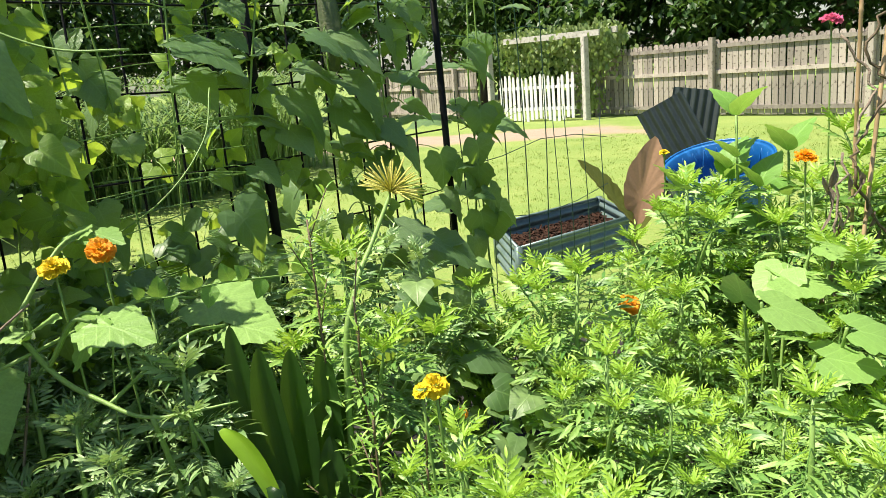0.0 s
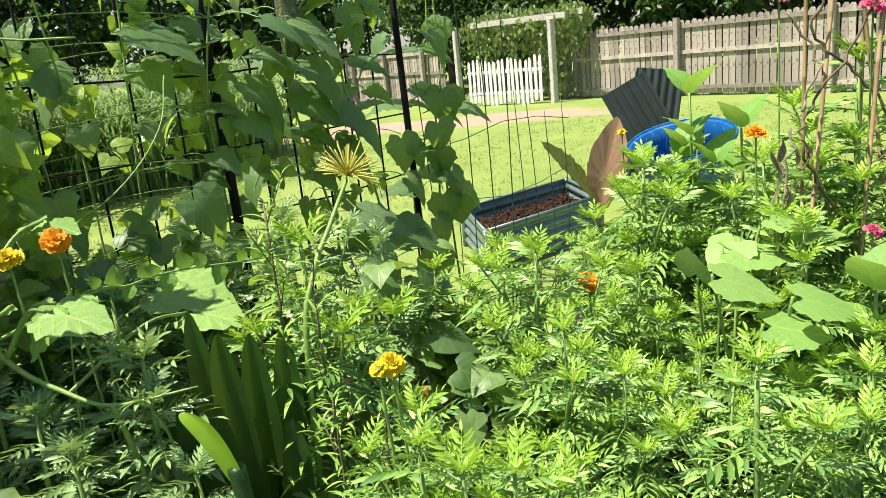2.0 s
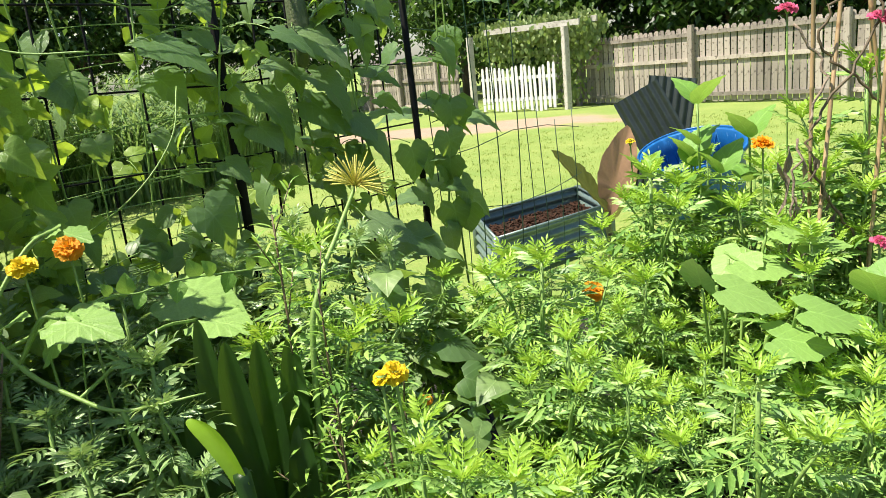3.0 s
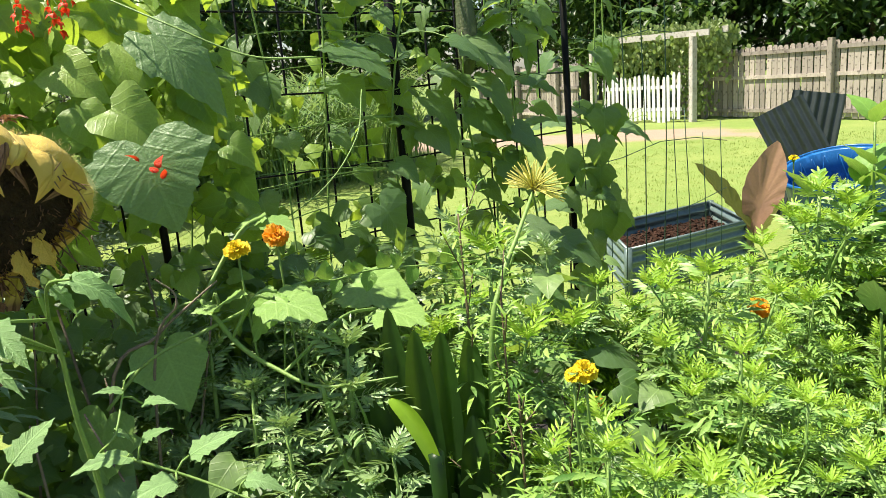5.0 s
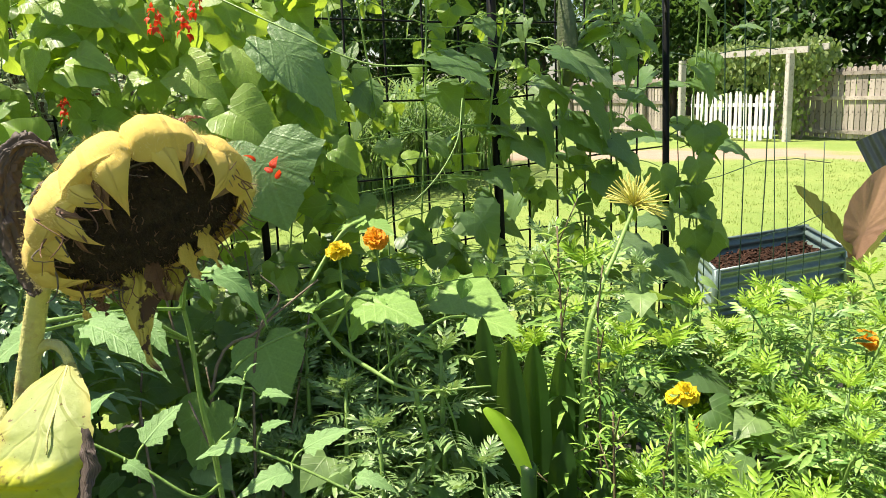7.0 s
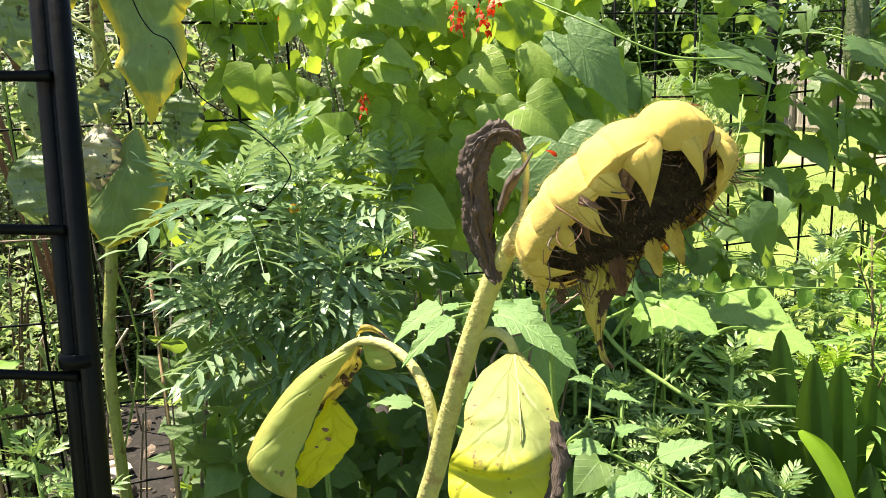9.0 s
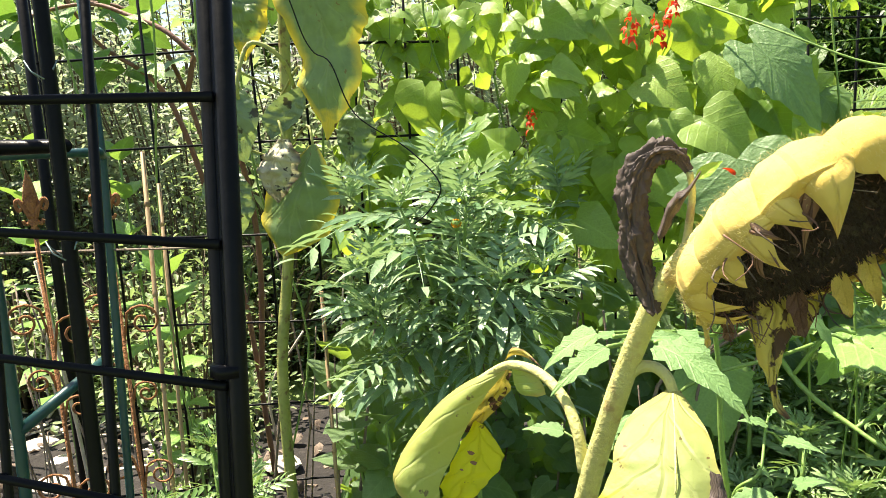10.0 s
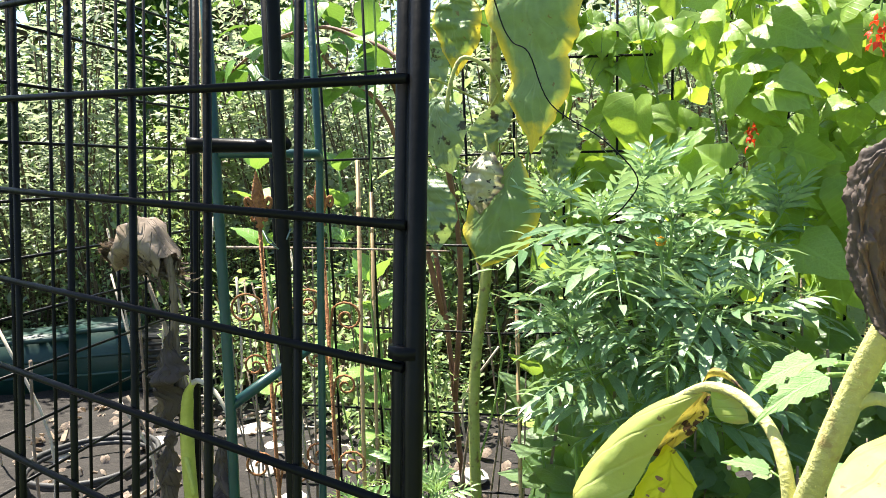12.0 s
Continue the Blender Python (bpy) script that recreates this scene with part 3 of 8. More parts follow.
def wooden_fence(a, b, h=1.76, label="weathered grey-brown wooden picket fence along the lawn", bay=2.55, first=0.9):
    r = random.Random(11)
    length = math.dist(a, b)
    base = thing("wooden_fence", along(a, b, 0), label, "fence")
    pk = picket_mesh(0.135, h - 0.04, 0.02, 0.05).data("picket", FENCE_WOOD, False)
    s = 0.08
    while s < length:
        place("picket", pk, Matrix.Translation((s, 0.03, 0.05 + r.uniform(-0.02, 0.015))) @ Matrix.Rotation(r.uniform(-0.012, 0.012), 4, "Y"), base)
        s += 0.162
    post = Mesh()
    post.box(0.13, 0.13, h + 0.08, chamfer=0.015)
    post = post.data("post", FENCE_WOOD, False)
    s = first
    while s < length + 0.1:
        place("post", post, Matrix.Translation((s, -0.085, 0)), base)
        for z in (0.16, 0.98, 1.58):
            rail = Mesh()
            ln = min(bay, length - s + 0.05)
            if ln > 0.2:
                rail.box(ln - 0.135, 0.04, 0.09, Matrix.Translation((s + ln / 2, -0.005, z + r.uniform(-0.012, 0.012))))
                part("rail", rail, FENCE_WOOD, base, smooth=False)
        s += bay
    for z in (0.16, 0.98, 1.58):
        rail = Mesh()
        rail.box(first - 0.07, 0.04, 0.09, Matrix.Translation(((first - 0.07) / 2, -0.005, z)))
        part("rail", rail, FENCE_WOOD, base, smooth=False)
    return base


wooden_fence((11.95, 18.75), (15.4, 4.4), first=1.1, bay=3.6)
wooden_fence((9.0, 27.5), (9.75, 20.4), 1.7, "weathered wooden fence in the shade beyond the white gate")


def white_gate(a, b):
    length = math.dist(a, b)
    base = thing("picket_gate", along(a, b, 0), "white painted wooden picket gate, closed", "gate")
    r = random.Random(5)
    pk = picket_mesh(0.085, 1.2, 0.02, 0.09).data("picket", WHITE_PAINT, False)
    n = 17
    for k in range(n):
        s = (k + 0.5) * length / n
        place("picket", pk, Matrix.Translation((s, -0.035, 0.04 + 0.05 * math.sin(k * 0.9) + r.uniform(-0.02, 0.02))) @ Matrix.Rotation(r.uniform(-0.02, 0.02), 4, "Y"), base)
    for z in (0.3, 0.88):
        rail = Mesh()
        rail.box(length, 0.04, 0.09, Matrix.Translation((length / 2, 0, z)))
        part("rail", rail, WHITE_PAINT, base, smooth=False)


white_gate((9.98, 19.35), (11.12, 17.2))


def arbour():
    base = thing("garden_arbour", pose(11.2, 17.35, 0), "old white wooden arbour overgrown with a leafy vine", "arbour")
    for x, y in ((0.12, -0.35), (0.62, 0.5), (-1.35, 2.3)):
        mb = Mesh()
        mb.box(0.16, 0.16, 2.15, Matrix.Translation((x, y, 0)), 0.015)
        part("post", mb, FENCE_WOOD if x > 0.3 else OLD_PAINT, base, smooth=False)
    d = Vector((-1.2, 2.3, 0)).normalized()
    for off, z in ((0, 2.15), (0.55, 2.2)):
        mb = Mesh()
        m = Matrix.Translation(Vector((0.25 + off, -0.55, z))) @ Matrix.Rotation(math.atan2(d.y, d.x), 4, "Z")
        mb.box(3.0, 0.07, 0.15, m @ Matrix.Translation((1.3, 0, 0)), 0.01)
        part("beam", mb, OLD_PAINT, base, smooth=False)
    vine = Mesh()
    r = random.Random(9)
    lf = leaflet(0.6)
    for k in range(3600):
        s, t = r.uniform(-0.2, 3.2), r.random()
        dx = r.gauss(0.55, 0.25)
        p = Vector((0.25, -0.5, 0)) + d * s + Vector((dx, 0, 2.35 - 1.0 * t * t * (0.25 + r.random()) + r.gauss(0, 0.12)))
        vine.stamp(lf, sized(aim(p, (r.gauss(0, 0.5), r.gauss(0, 0.5), -1), (-0.5, -0.8, r.uniform(0, 1))), r.uniform(0.10, 0.2)))
    for k in range(900):
        p = Vector((0.65 + r.gauss(0, 0.16), 0.35 + r.gauss(0, 0.3), r.uniform(0.2, 2.2)))
        vine.stamp(lf, sized(aim(p, (r.gauss(0, 0.5), r.gauss(0, 0.5), -1), (-0.5, -0.8, r.uniform(0, 1))), r.uniform(0.07, 0.14)))
    part("vine_foliage", vine, ARBOUR_VINE, base, "mixed green vine leaves hanging over the beams")


arbour()


# ---- woods behind the fence ----
def tree_parts(seed, h, spread, leaves, size):
    r = random.Random(seed)
    trunk, crown = Mesh(), Mesh()
    lf = simple_leaf(0.55)
    top = Vector((r.uniform(-0.5, 0.5), r.uniform(-0.5, 0.5), h * 0.8))
    trunk.tube(spline([(0, 0, -0.1), (0.1, 0, h * 0.3), (top.x * 0.6, top.y * 0.6, h * 0.55), top], 4), [0.2 - 0.16 * k / 12 for k in range(13)], 8)
    tips = []
    for k in range(26):
        z = h * r.uniform(0.12, 0.85)
        a = r.uniform(0, 6.28)
        ln = spread * (0.5 + 0.6 * math.sin(math.pi * min(1, z / h + 0.05)))
        b = Vector((math.cos(a) * ln, math.sin(a) * ln, z + r.uniform(-0.2, 0.9)))
        s = Vector((top.x * z / h, top.y * z / h, z))
        pts = arc(s, b, (0, 0, 0.25), 5)
        trunk.tube(pts, [0.07, 0.055, 0.045, 0.035, 0.025, 0.012], 5)
        tips += [pts[3], pts[4], pts[5]]
    for k in range(leaves):
        c = tips[r.randrange(len(tips))] + Vector((r.gauss(0, 0.42), r.gauss(0, 0.42), r.gauss(0, 0.34)))
        crown.stamp(lf, sized(aim(c, (r.gauss(0, 1), r.gauss(0, 1), -0.6), (r.gauss(0, 0.5), r.gauss(0, 0.5), 1)), size * r.uniform(0.7, 1.4)))
    return trunk.data("trunk", BARK), crown.data("crown", TREE)


def plant_tree(meshes, m, label, mat_crown=None, name="tree"):
    ob = thing(name, m, label, "tree", "trees behind the fence")
    place("trunk", meshes[0], None, ob)
    place("crown", meshes[1], None, ob)
    return ob


WOODS = [tree_parts(21, 6.5, 2.0, 4600, 0.24), tree_parts(22, 8.0, 2.3, 5200, 0.26)]
r_ = random.Random(31)
for k in range(26):
    f = k / 25
    if f < 0.5:
        x, y = -9 + 38 * f + r_.uniform(-1, 1), 30.5 + r_.uniform(-1, 2)
    else:
        x, y = 12.5 + 18 * (f - 0.5) + r_.uniform(-0.6, 0.6), 28 - 46 * (f - 0.5) + r_.uniform(-0.6, 0.6)
    s = r_.uniform(0.85, 1.25)
    plant_tree(WOODS[k % 2], Matrix.Translation((x, y, 0)) @ Matrix.Rotation(r_.uniform(0, 6.28), 4, "Z") @ Matrix.Scale(s, 4), "tall shaded broadleaf tree with a dense dark green crown")
for k in range(14):
    f = k / 13
    x, y = 11 + 14 * f, 33 - 42 * f
    plant_tree(WOODS[k % 2], Matrix.Translation((x + 5, y + 3, 0)) @ Matrix.Rotation(r_.uniform(0, 6.28), 4, "Z") @ Matrix.Scale(1.4, 4), "tall shaded broadleaf tree with a dense dark green crown")


# ---- clumps of tall arching grass beyond the trellis ----
def reed_mesh(seed, blades, h):
    r = random.Random(seed)
    mb = Mesh()
    for k in range(blades):
        a = r.uniform(0, 6.28)
        ln = h * r.uniform(0.6, 1.2)
        out = ln * r.uniform(0.3, 0.85)
        b0 = Vector((r.gauss(0, 0.45), r.gauss(0, 0.3), 0))
        d = Vector((math.cos(a), math.sin(a), 0))
        side = Vector((-d.y, d.x, 0))
        pts, uvs = [], []
        n = 7
        for i in range(n + 1):
            s = i / n
            c = b0 + d * (out * s * s) + Vector((0, 0, ln * (s - 0.55 * s ** 3.2)))
            w = 0.018 * (1 - s) ** 0.5 * (0.6 + s)
            pts += [c - side * w, c + side * w]
            uvs += [(0.1, s), (0.9, s)]
        mb.add(pts, [(2 * i, 2 * i + 1, 2 * i + 3, 2 * i + 2) for i in range(n)], uvs)
    return mb.data("blades", REED)


REEDS = [reed_mesh(41, 420, 2.4), reed_mesh(42, 420, 3.0)]
for k, (x, y) in enumerate(((-3.2, 10.9), (-1.5, 11.3), (0.0, 11.9), (1.3, 12.8), (2.6, 14.6), (-4.6, 10.2), (-0.8, 13.2), (2.2, 16.0))):
    ob = thing("tall_grass", pose(x, y, 0, 0, 0, 70 * k), "clump of tall arching pale green grass", "grass clump", "tall grass clumps")
    place("blades", REEDS[k % 2], None, ob)


# ---- raised bed of corrugated steel ----
def corrugated(length, height, amp=0.016, waves=4, m=None):
    """A sheet whose ribs run along x."""
    mb = Mesh()
    n = waves * 8
    for t in (0, 0.004):
        for j in range(n + 1):
            z = height * j / n
            y = amp * math.sin(2 * math.pi * waves * j / n) + t
            for x in (0, length):
                mb.v.append(tuple(m @ Vector((x, y, z))) if m is not None else (x, y, z))
                mb.uv.append((0, 0))
    for t in (0, 1):
        o = t * 2 * (n + 1)
        for j in range(n):
            q = (o + 2 * j, o + 2 * j + 1, o + 2 * j + 3, o + 2 * j + 2)
            mb.f.append(q if t == 0 else tuple(reversed(q)))
    return mb


def raised_bed(a, b, c, h, label):
    """a: the near corner; b and c: the ends of its two sides."""
    a, b, c = Vector((*a, 0)), Vector((*b, 0)), Vector((*c, 0))
    d = b + c - a
    base = thing("raised_bed", pose(0, 0, 0), label, "raised bed")
    for p, q in ((a, b), (b, d), (d, c), (c, a)):
        v = q - p
        m = Matrix.Translation(p) @ Matrix.Rotation(math.atan2(v.y, v.x), 4, "Z")
        part("side_panel", corrugated(v.length, h, m=m), GALV, base)
        cap = Mesh()
        cap.tube([m @ Vector((0, 0, h)), m @ Vector((v.length, 0, h))], 0.013, 8)
        part("rim", cap, GALV, base)
        post = Mesh()
        post.box(0.05, 0.05, h + 0.012, Matrix.Translation(p), 0.01)
        part("corner_post", post, GALV, base)
    soil = Mesh()
    n = 26
    for j in range(n + 1):
        for i in range(n + 1):
            p = a + (b - a) * (0.03 + 0.94 * i / n) + (c - a) * (0.03 + 0.94 * j / n)
            soil.v.append((p.x, p.y, h - 0.13 + 0.012 * noise.noise((p.x * 6, p.y * 6, 0)) + 0.012 * noise.noise((p.x * 20, p.y * 20, 4))))
            soil.uv.append((0, 0))
    for j in range(n):
        for i in range(n):
            q = j * (n + 1) + i
            soil.f.append((q, q + 1, q + n + 2, q + n + 1))
    part("soil", soil, MULCH, base, "red-brown mulch filling")
    r = random.Random(19)
    bits = Mesh()
    for k in range(900):
        p = a + (b - a) * r.uniform(0.04, 0.96) + (c - a) * r.uniform(0.04, 0.96)
        q = r.uniform(0.006, 0.020)
        bits.box(q * r.uniform(1.5, 3.5), q, q * 0.5, Matrix.Translation((p.x, p.y, h - 0.125 + r.uniform(-0.012, 0.012))) @ Euler((r.gauss(0, 0.5), r.gauss(0, 0.5), r.uniform(0, 6.28))).to_matrix().to_4x4())
    tagged(part("bark_mulch", bits, BARK_CHIP, base, "loose red-brown bark mulch", smooth=False), kind="stuff")


raised_bed((2.40, 4.52), (3.66, 4.87), (2.66, 5.38), 0.33, "rectangular raised bed of corrugated galvanised steel filled with mulch")


# ---- blue tub and leaning tin sheets ----
def blue_tub():
    base = thing("paddling_pool", pose(4.75, 5.0, 0.109, 14, -8, -43) @ Matrix.Diagonal((0.64, 0.64, 1.32, 1)), "bright blue plastic paddling pool tilted on its side, holding leaves", "paddling pool")
    prof = [(0.0, 0.02), (0.50, 0.02), (0.56, 0.05), (0.60, 0.15), (0.59, 0.18), (0.63, 0.28), (0.62, 0.31), (0.66, 0.42), (0.72, 0.43), (0.725, 0.41), (0.675, 0.40), (0.645, 0.30), (0.64, 0.28), (0.61, 0.17), (0.615, 0.15), (0.575, 0.035), (0.50, 0.0), (0.0, 0.0)]
    mb = Mesh()
    n = 56
    for rr, z in prof:
        for k in range(n):
            a = 2 * math.pi * k / n
            q = rr * (1 + (0.02 * math.sin(14 * a) if 0.1 < z < 0.4 else 0))
            mb.v.append((q * math.cos(a), q * math.sin(a), z))
            mb.uv.append((0, 0))
    for i in range(len(prof) - 1):
        for k in range(n):
            a, b = i * n + k, i * n + (k + 1) % n
            mb.f.append((a, b, b + n, a + n))
    part("shell", mb, BLUE_PLASTIC, base)
    rim = Mesh()
    rim.tube([(0.725 * math.cos(a), 0.725 * math.sin(a), 0.425) for a in [2 * math.pi * k / 56 for k in range(57)]], 0.016, 8, False)
    part("rim", rim, BLUE_PLASTIC, base)
    for k in range(24):
        # quilted ridges round the inner wall
        for s in (-1, 1):
            rib = Mesh()
            a = 2 * math.pi * k / 24
            rib.tube([((0.555 + 0.10 * f) * math.cos(a + s * 0.26 * f), (0.555 + 0.10 * f) * math.sin(a + s * 0.26 * f), 0.06 + 0.34 * f) for f in (0, 0.33, 0.66, 1)], 0.008, 5)
            part("ridge", rib, BLUE_PLASTIC, base)


blue_tub()


def tin_sheet(m, w, h, label):
    base = thing("tin_sheet", m, label, "metal sheet", "leaning tin sheets")
    mb = corrugated(h, w, 0.012, int(w / 0.075))
    part("sheet", mb, DARK_TIN, base, m=Matrix.Rotation(radians(90), 4, "Y"))
    return base


tin_sheet(pose(5.09, 6.09, 1.25, -8, 9, -38), 0.47, 1.22, "dark corrugated tin sheet leaning upright")
tin_sheet(pose(4.59, 6.03, 1.01, -6, -27, -38), 0.47, 1.08, "dark corrugated tin sheet leaning aslant")

# ---- wire trellis with its posts ----
TR0, TRD = Vector((0.458, 2.78, 0)), Vector((0.932, 0.362, 0))


def trellis_point(s, z, off=0.0):
    """A point on the trellis, s metres along it from its first tall post, off metres towards the garden path."""
    return TR0 + TRD * s + Vector((0.362, -0.932, 0)) * off + Vector((0, 0, z))


def wire_trellis():
    base = thing("wire_trellis", pose(0, 0, 0), "black steel garden trellis of upright posts and wire grid", "trellis")
    r = random.Random(4)
    for s, rad, top in ((-0.042, 0.018, 2.5), (0.868, 0.015, 2.5), (-0.97, 0.013, 2.4), (-2.9, 0.015, 2.5)):
        mb = Mesh()
        a, b = trellis_point(s, -0.1, 0.09), trellis_point(s, top, 0.03)
        mb.tube([a, a.lerp(b, 0.5), b], rad, 10)
        part("post", mb, BLACK_METAL, base)
    s = -2.9
    while s < 0.92:
        mb = Mesh()
        j = r.uniform(-0.012, 0.012)
        mb.tube([trellis_point(s + j, 0.05), trellis_point(s - j, 1.2, 0.008), trellis_point(s + j * 0.5, 2.45)], 0.0042, 6)
        part("upright_wire", mb, BLACK_METAL, base)
        s += 0.152
    for k in range(9):
        z = 0.25 + 0.27 * k
        mb = Mesh()
        mb.tube([trellis_point(q, z + 0.012 * math.sin(q * 5 + k), 0.006) for q in (-2.9, -2.2, -1.5, -0.8, 0.0, 0.5, 0.92)], 0.0038, 6)
        part("cross_wire", mb, BLACK_METAL, base)


wire_trellis()


def wire_fencing():
    base = thing("wire_fencing", pose(0, 0, 0), "loose green coated garden wire fencing standing by the trellis", "wire fence")
    r = random.Random(14)
    for k in range(9):
        s = 1.06 + 0.135 * k + r.uniform(-0.02, 0.02)
        top = r.choice((1.35, 1.5, 2.3, 2.3)) if k < 5 else r.uniform(1.2, 1.45)
        lean = r.uniform(-0.06, 0.06)
        mb = Mesh()
        mb.tube(spline([trellis_point(s, 0.0, -0.02), trellis_point(s + lean * 0.5, top * 0.5, 0.01), trellis_point(s + lean, top, -0.02)], 4), 0.0026 if top < 2 else 0.0032, 5)
        part("upright_wire", mb, WIRE_GREEN, base)
    for z, a, b in ((0.5, 1.0, 2.2), (0.85, 1.0, 2.2), (1.18, 1.0, 2.2), (1.33, 1.02, 1.42), (1.75, 0.95, 1.7), (2.05, 0.95, 1.7)):
        mb = Mesh()
        mb.tube([trellis_point(a + (b - a) * q, z + 0.03 * math.sin(6 * q + z * 9) * (b - a), 0) for q in (0, 0.25, 0.5, 0.75, 1)], 0.0022, 5)
        part("cross_wire", mb, WIRE_GREEN, base)


wire_fencing()

# ---- leaves shared by the climbing plants ----
HEART_LEAVES = [broad_leaf(HEART, 10, seed=k, droop=0.15 + 0.25 * (k % 3), fold=0.05 + 0.2 * (k % 4), ripple=0.03, twist=0.25 * (k % 3 - 1)) for k in range(5)]
ANGLED_LEAVES = [broad_leaf(ANGLED, 16, seed=k + 9, droop=0.1 + 0.15 * k, fold=0.04 + 0.07 * k, ripple=0.022, teeth=0.05) for k in range(4)]


def as_data(templates, name, material):
    out = []
    for t in templates:
        mb = Mesh()
        mb.add(t[0].tolist(), t[1], t[2])
        out.append(mb.data(name, material))
    return out


BEAN_DATA = as_data(HEART_LEAVES, "leaf", BEAN)
CUKE_DATA = as_data(ANGLED_LEAVES, "leaf", CUKE)
BIG_DATA = as_data([broad_leaf(ANGLED, 22, seed=k + 70, droop=0.2 + 0.1 * k, fold=0.12, ripple=0.02, teeth=0.06) for k in range(2)], "leaf", BIG_LEAF)
VIEW_R = Vector((0.93, -0.36, 0))


def leaf_pose(p, size, angle, right=VIEW_R, lean=0.35, lift=0.5):
    """A leaf whose foot is at p; its tip points by the angle (0 to the right, 90 down), its face to the path and the sky."""
    a = radians(angle)
    front = Vector((-right.y, right.x, 0)) * -1
    d = right * math.cos(a) + Vector((0, 0, -math.sin(a))) + front * lean
    return sized(aim(p, d, front + Vector((0, 0, lift))), size)


def petiole(mb, p, to, rad=0.0022):
    mb.tube(arc(p, to, (0, 0, 0.02), 4), rad, 4, False)


# cucumber vine on the trellis: foot of the leaf, length, direction
CUKE_KEY = [
    (0.20, 2.57, 1.76, 0.30, 25), (0.72, 2.77, 1.76, 0.34, 22), (0.53, 2.68, 1.56, 0.30, 34), (0.75, 2.76, 1.60, 0.36, 24),
    (1.02, 2.95, 1.61, 0.26, 22), (1.20, 2.92, 1.27, 0.23, 78), (1.50, 3.08, 1.44, 0.25, 96), (0.25, 2.34, 1.24, 0.26, 40),
    (0.83, 2.50, 1.07, 0.29, 23), (1.00, 2.57, 0.97, 0.30, 21), (0.59, 2.78, 1.65, 0.23, 2), (1.29, 3.16, 1.68, 0.26, 149),
    (0.65, 2.91, 1.42, 0.23, 38), (0.36, 2.83, 1.65, 0.20, 55), (1.54, 3.15, 1.74, 0.22, 104), (1.38, 3.03, 1.15, 0.2, 51), (0.91, 2.96, 1.68, 0.22, -9),
    (1.45, 3.02, 1.43, 0.20, 85), (1.41, 3.0, 1.30, 0.22, 75), (1.42, 3.0, 1.18, 0.20, 100), (1.46, 3.0, 1.08, 0.20, 70), (1.27, 2.98, 1.23, 0.20, 60), (1.22, 2.97, 1.08, 0.22, 40), (0.80, 2.3, 0.95, 0.24, 30), (0.95, 2.3, 0.85, 0.26, 60), (0.70, 2.15, 0.90, 0.22, 10), (1.05, 2.35, 0.75, 0.24, 45), (0.62, 2.1, 0.82, 0.22, 80), (0.9, 2.1, 0.7, 0.24, 20), (1.40, 2.98, 0.98, 0.24, 80), (1.34, 2.95, 0.88, 0.24, 60), (1.48, 3.0, 0.95, 0.22, 100), (1.30, 2.9, 0.75, 0.24, 85),
]


def cucumber_vine():
    r = random.Random(17)
    base = thing("cucumber_vine", pose(0.8, 3.0, 0), "cucumber vine with broad dark green leaves climbing the trellis", "vine")
    inv = base.matrix_basis.inverted()
    stems = Mesh()
    lines = []
    for s0, s1, off in ((0.25, 0.55, 0.04), (0.5, 0.2, 0.05), (0.75, 0.45, 0.05), (1.05, 1.12, 0.05), (1.15, 1.05, 0.03), (-0.2, 0.1, 0.05)):
        pts = spline([inv @ trellis_point(s0 + (s1 - s0) * q + r.uniform(-0.07, 0.07), 0.05 + 2.4 * q, off + r.uniform(-0.02, 0.04)) for q in (0, 0.2, 0.4, 0.6, 0.8, 1)], 5)
        lines.append(pts)
        stems.tube(pts, [0.006 - 0.003 * k / len(pts) for k in range(len(pts))], 6)
    leaves = [(Vector(q[:3]), q[3] * 0.8, q[4], 0.1) for q in CUKE_KEY]
    for k in range(72):
        pts = lines[k % len(lines)]
        p = pts[r.randrange(8, len(pts))]
        if not 0.85 < p.z < 2.15:
            continue
        leaves.append((base.matrix_basis @ p + Vector((r.gauss(0, 0.12), r.gauss(0, 0.07), r.gauss(0, 0.05))), r.uniform(0.12, 0.23), r.choice((r.uniform(-15, 60), r.uniform(5, 50), r.uniform(120, 195))), r.uniform(-0.1, 0.5)))
    # low on the trellis towards the beans
    for k in range(46):
        leaves.append((trellis_point(r.uniform(-0.95, 0.45), r.uniform(0.85, 1.50), r.uniform(-0.05, 0.2)), r.uniform(0.08, 0.16), r.uniform(0, 150), r.uniform(-0.1, 0.4)))
    # and high up, where they shade one another
    for k in range(44):
        leaves.append((trellis_point(r.uniform(-0.85, 0.80), r.uniform(1.45, 2.15), r.uniform(-0.12, 0.12)), r.uniform(0.09, 0.19), r.choice((r.uniform(-10, 60), r.uniform(110, 190))), r.uniform(-0.1, 0.5)))
    for k, (p, size, ang, lean) in enumerate(leaves):
        q = inv @ p
        place("leaf", CUKE_DATA[k % 4], leaf_pose(q, size, ang, lean=lean, lift=r.uniform(2.5, 6.0)), base)
        near = min((v for ln in lines for v in ln), key=lambda v: (v - q).length + abs(v.z - q.z))
        petiole(stems, near, q)
    # tendrils that coil
    for k in range(12):
        p = lines[k % len(lines)][10 + k % 12]
        d = Vector((r.uniform(-1, 1), r.uniform(-1, 0), r.uniform(-0.2, 0.8))).normalized()
        pts = [p + d * (0.02 * i) + Vector((0.012 * math.sin(i * 1.1) * (i / 12), 0, 0.012 * math.cos(i * 1.1) * (i / 12))) for i in range(13)]
        stems.tube(pts, 0.0011, 4, False)
    part("stem", stems, STEM, base)


cucumber_vine()

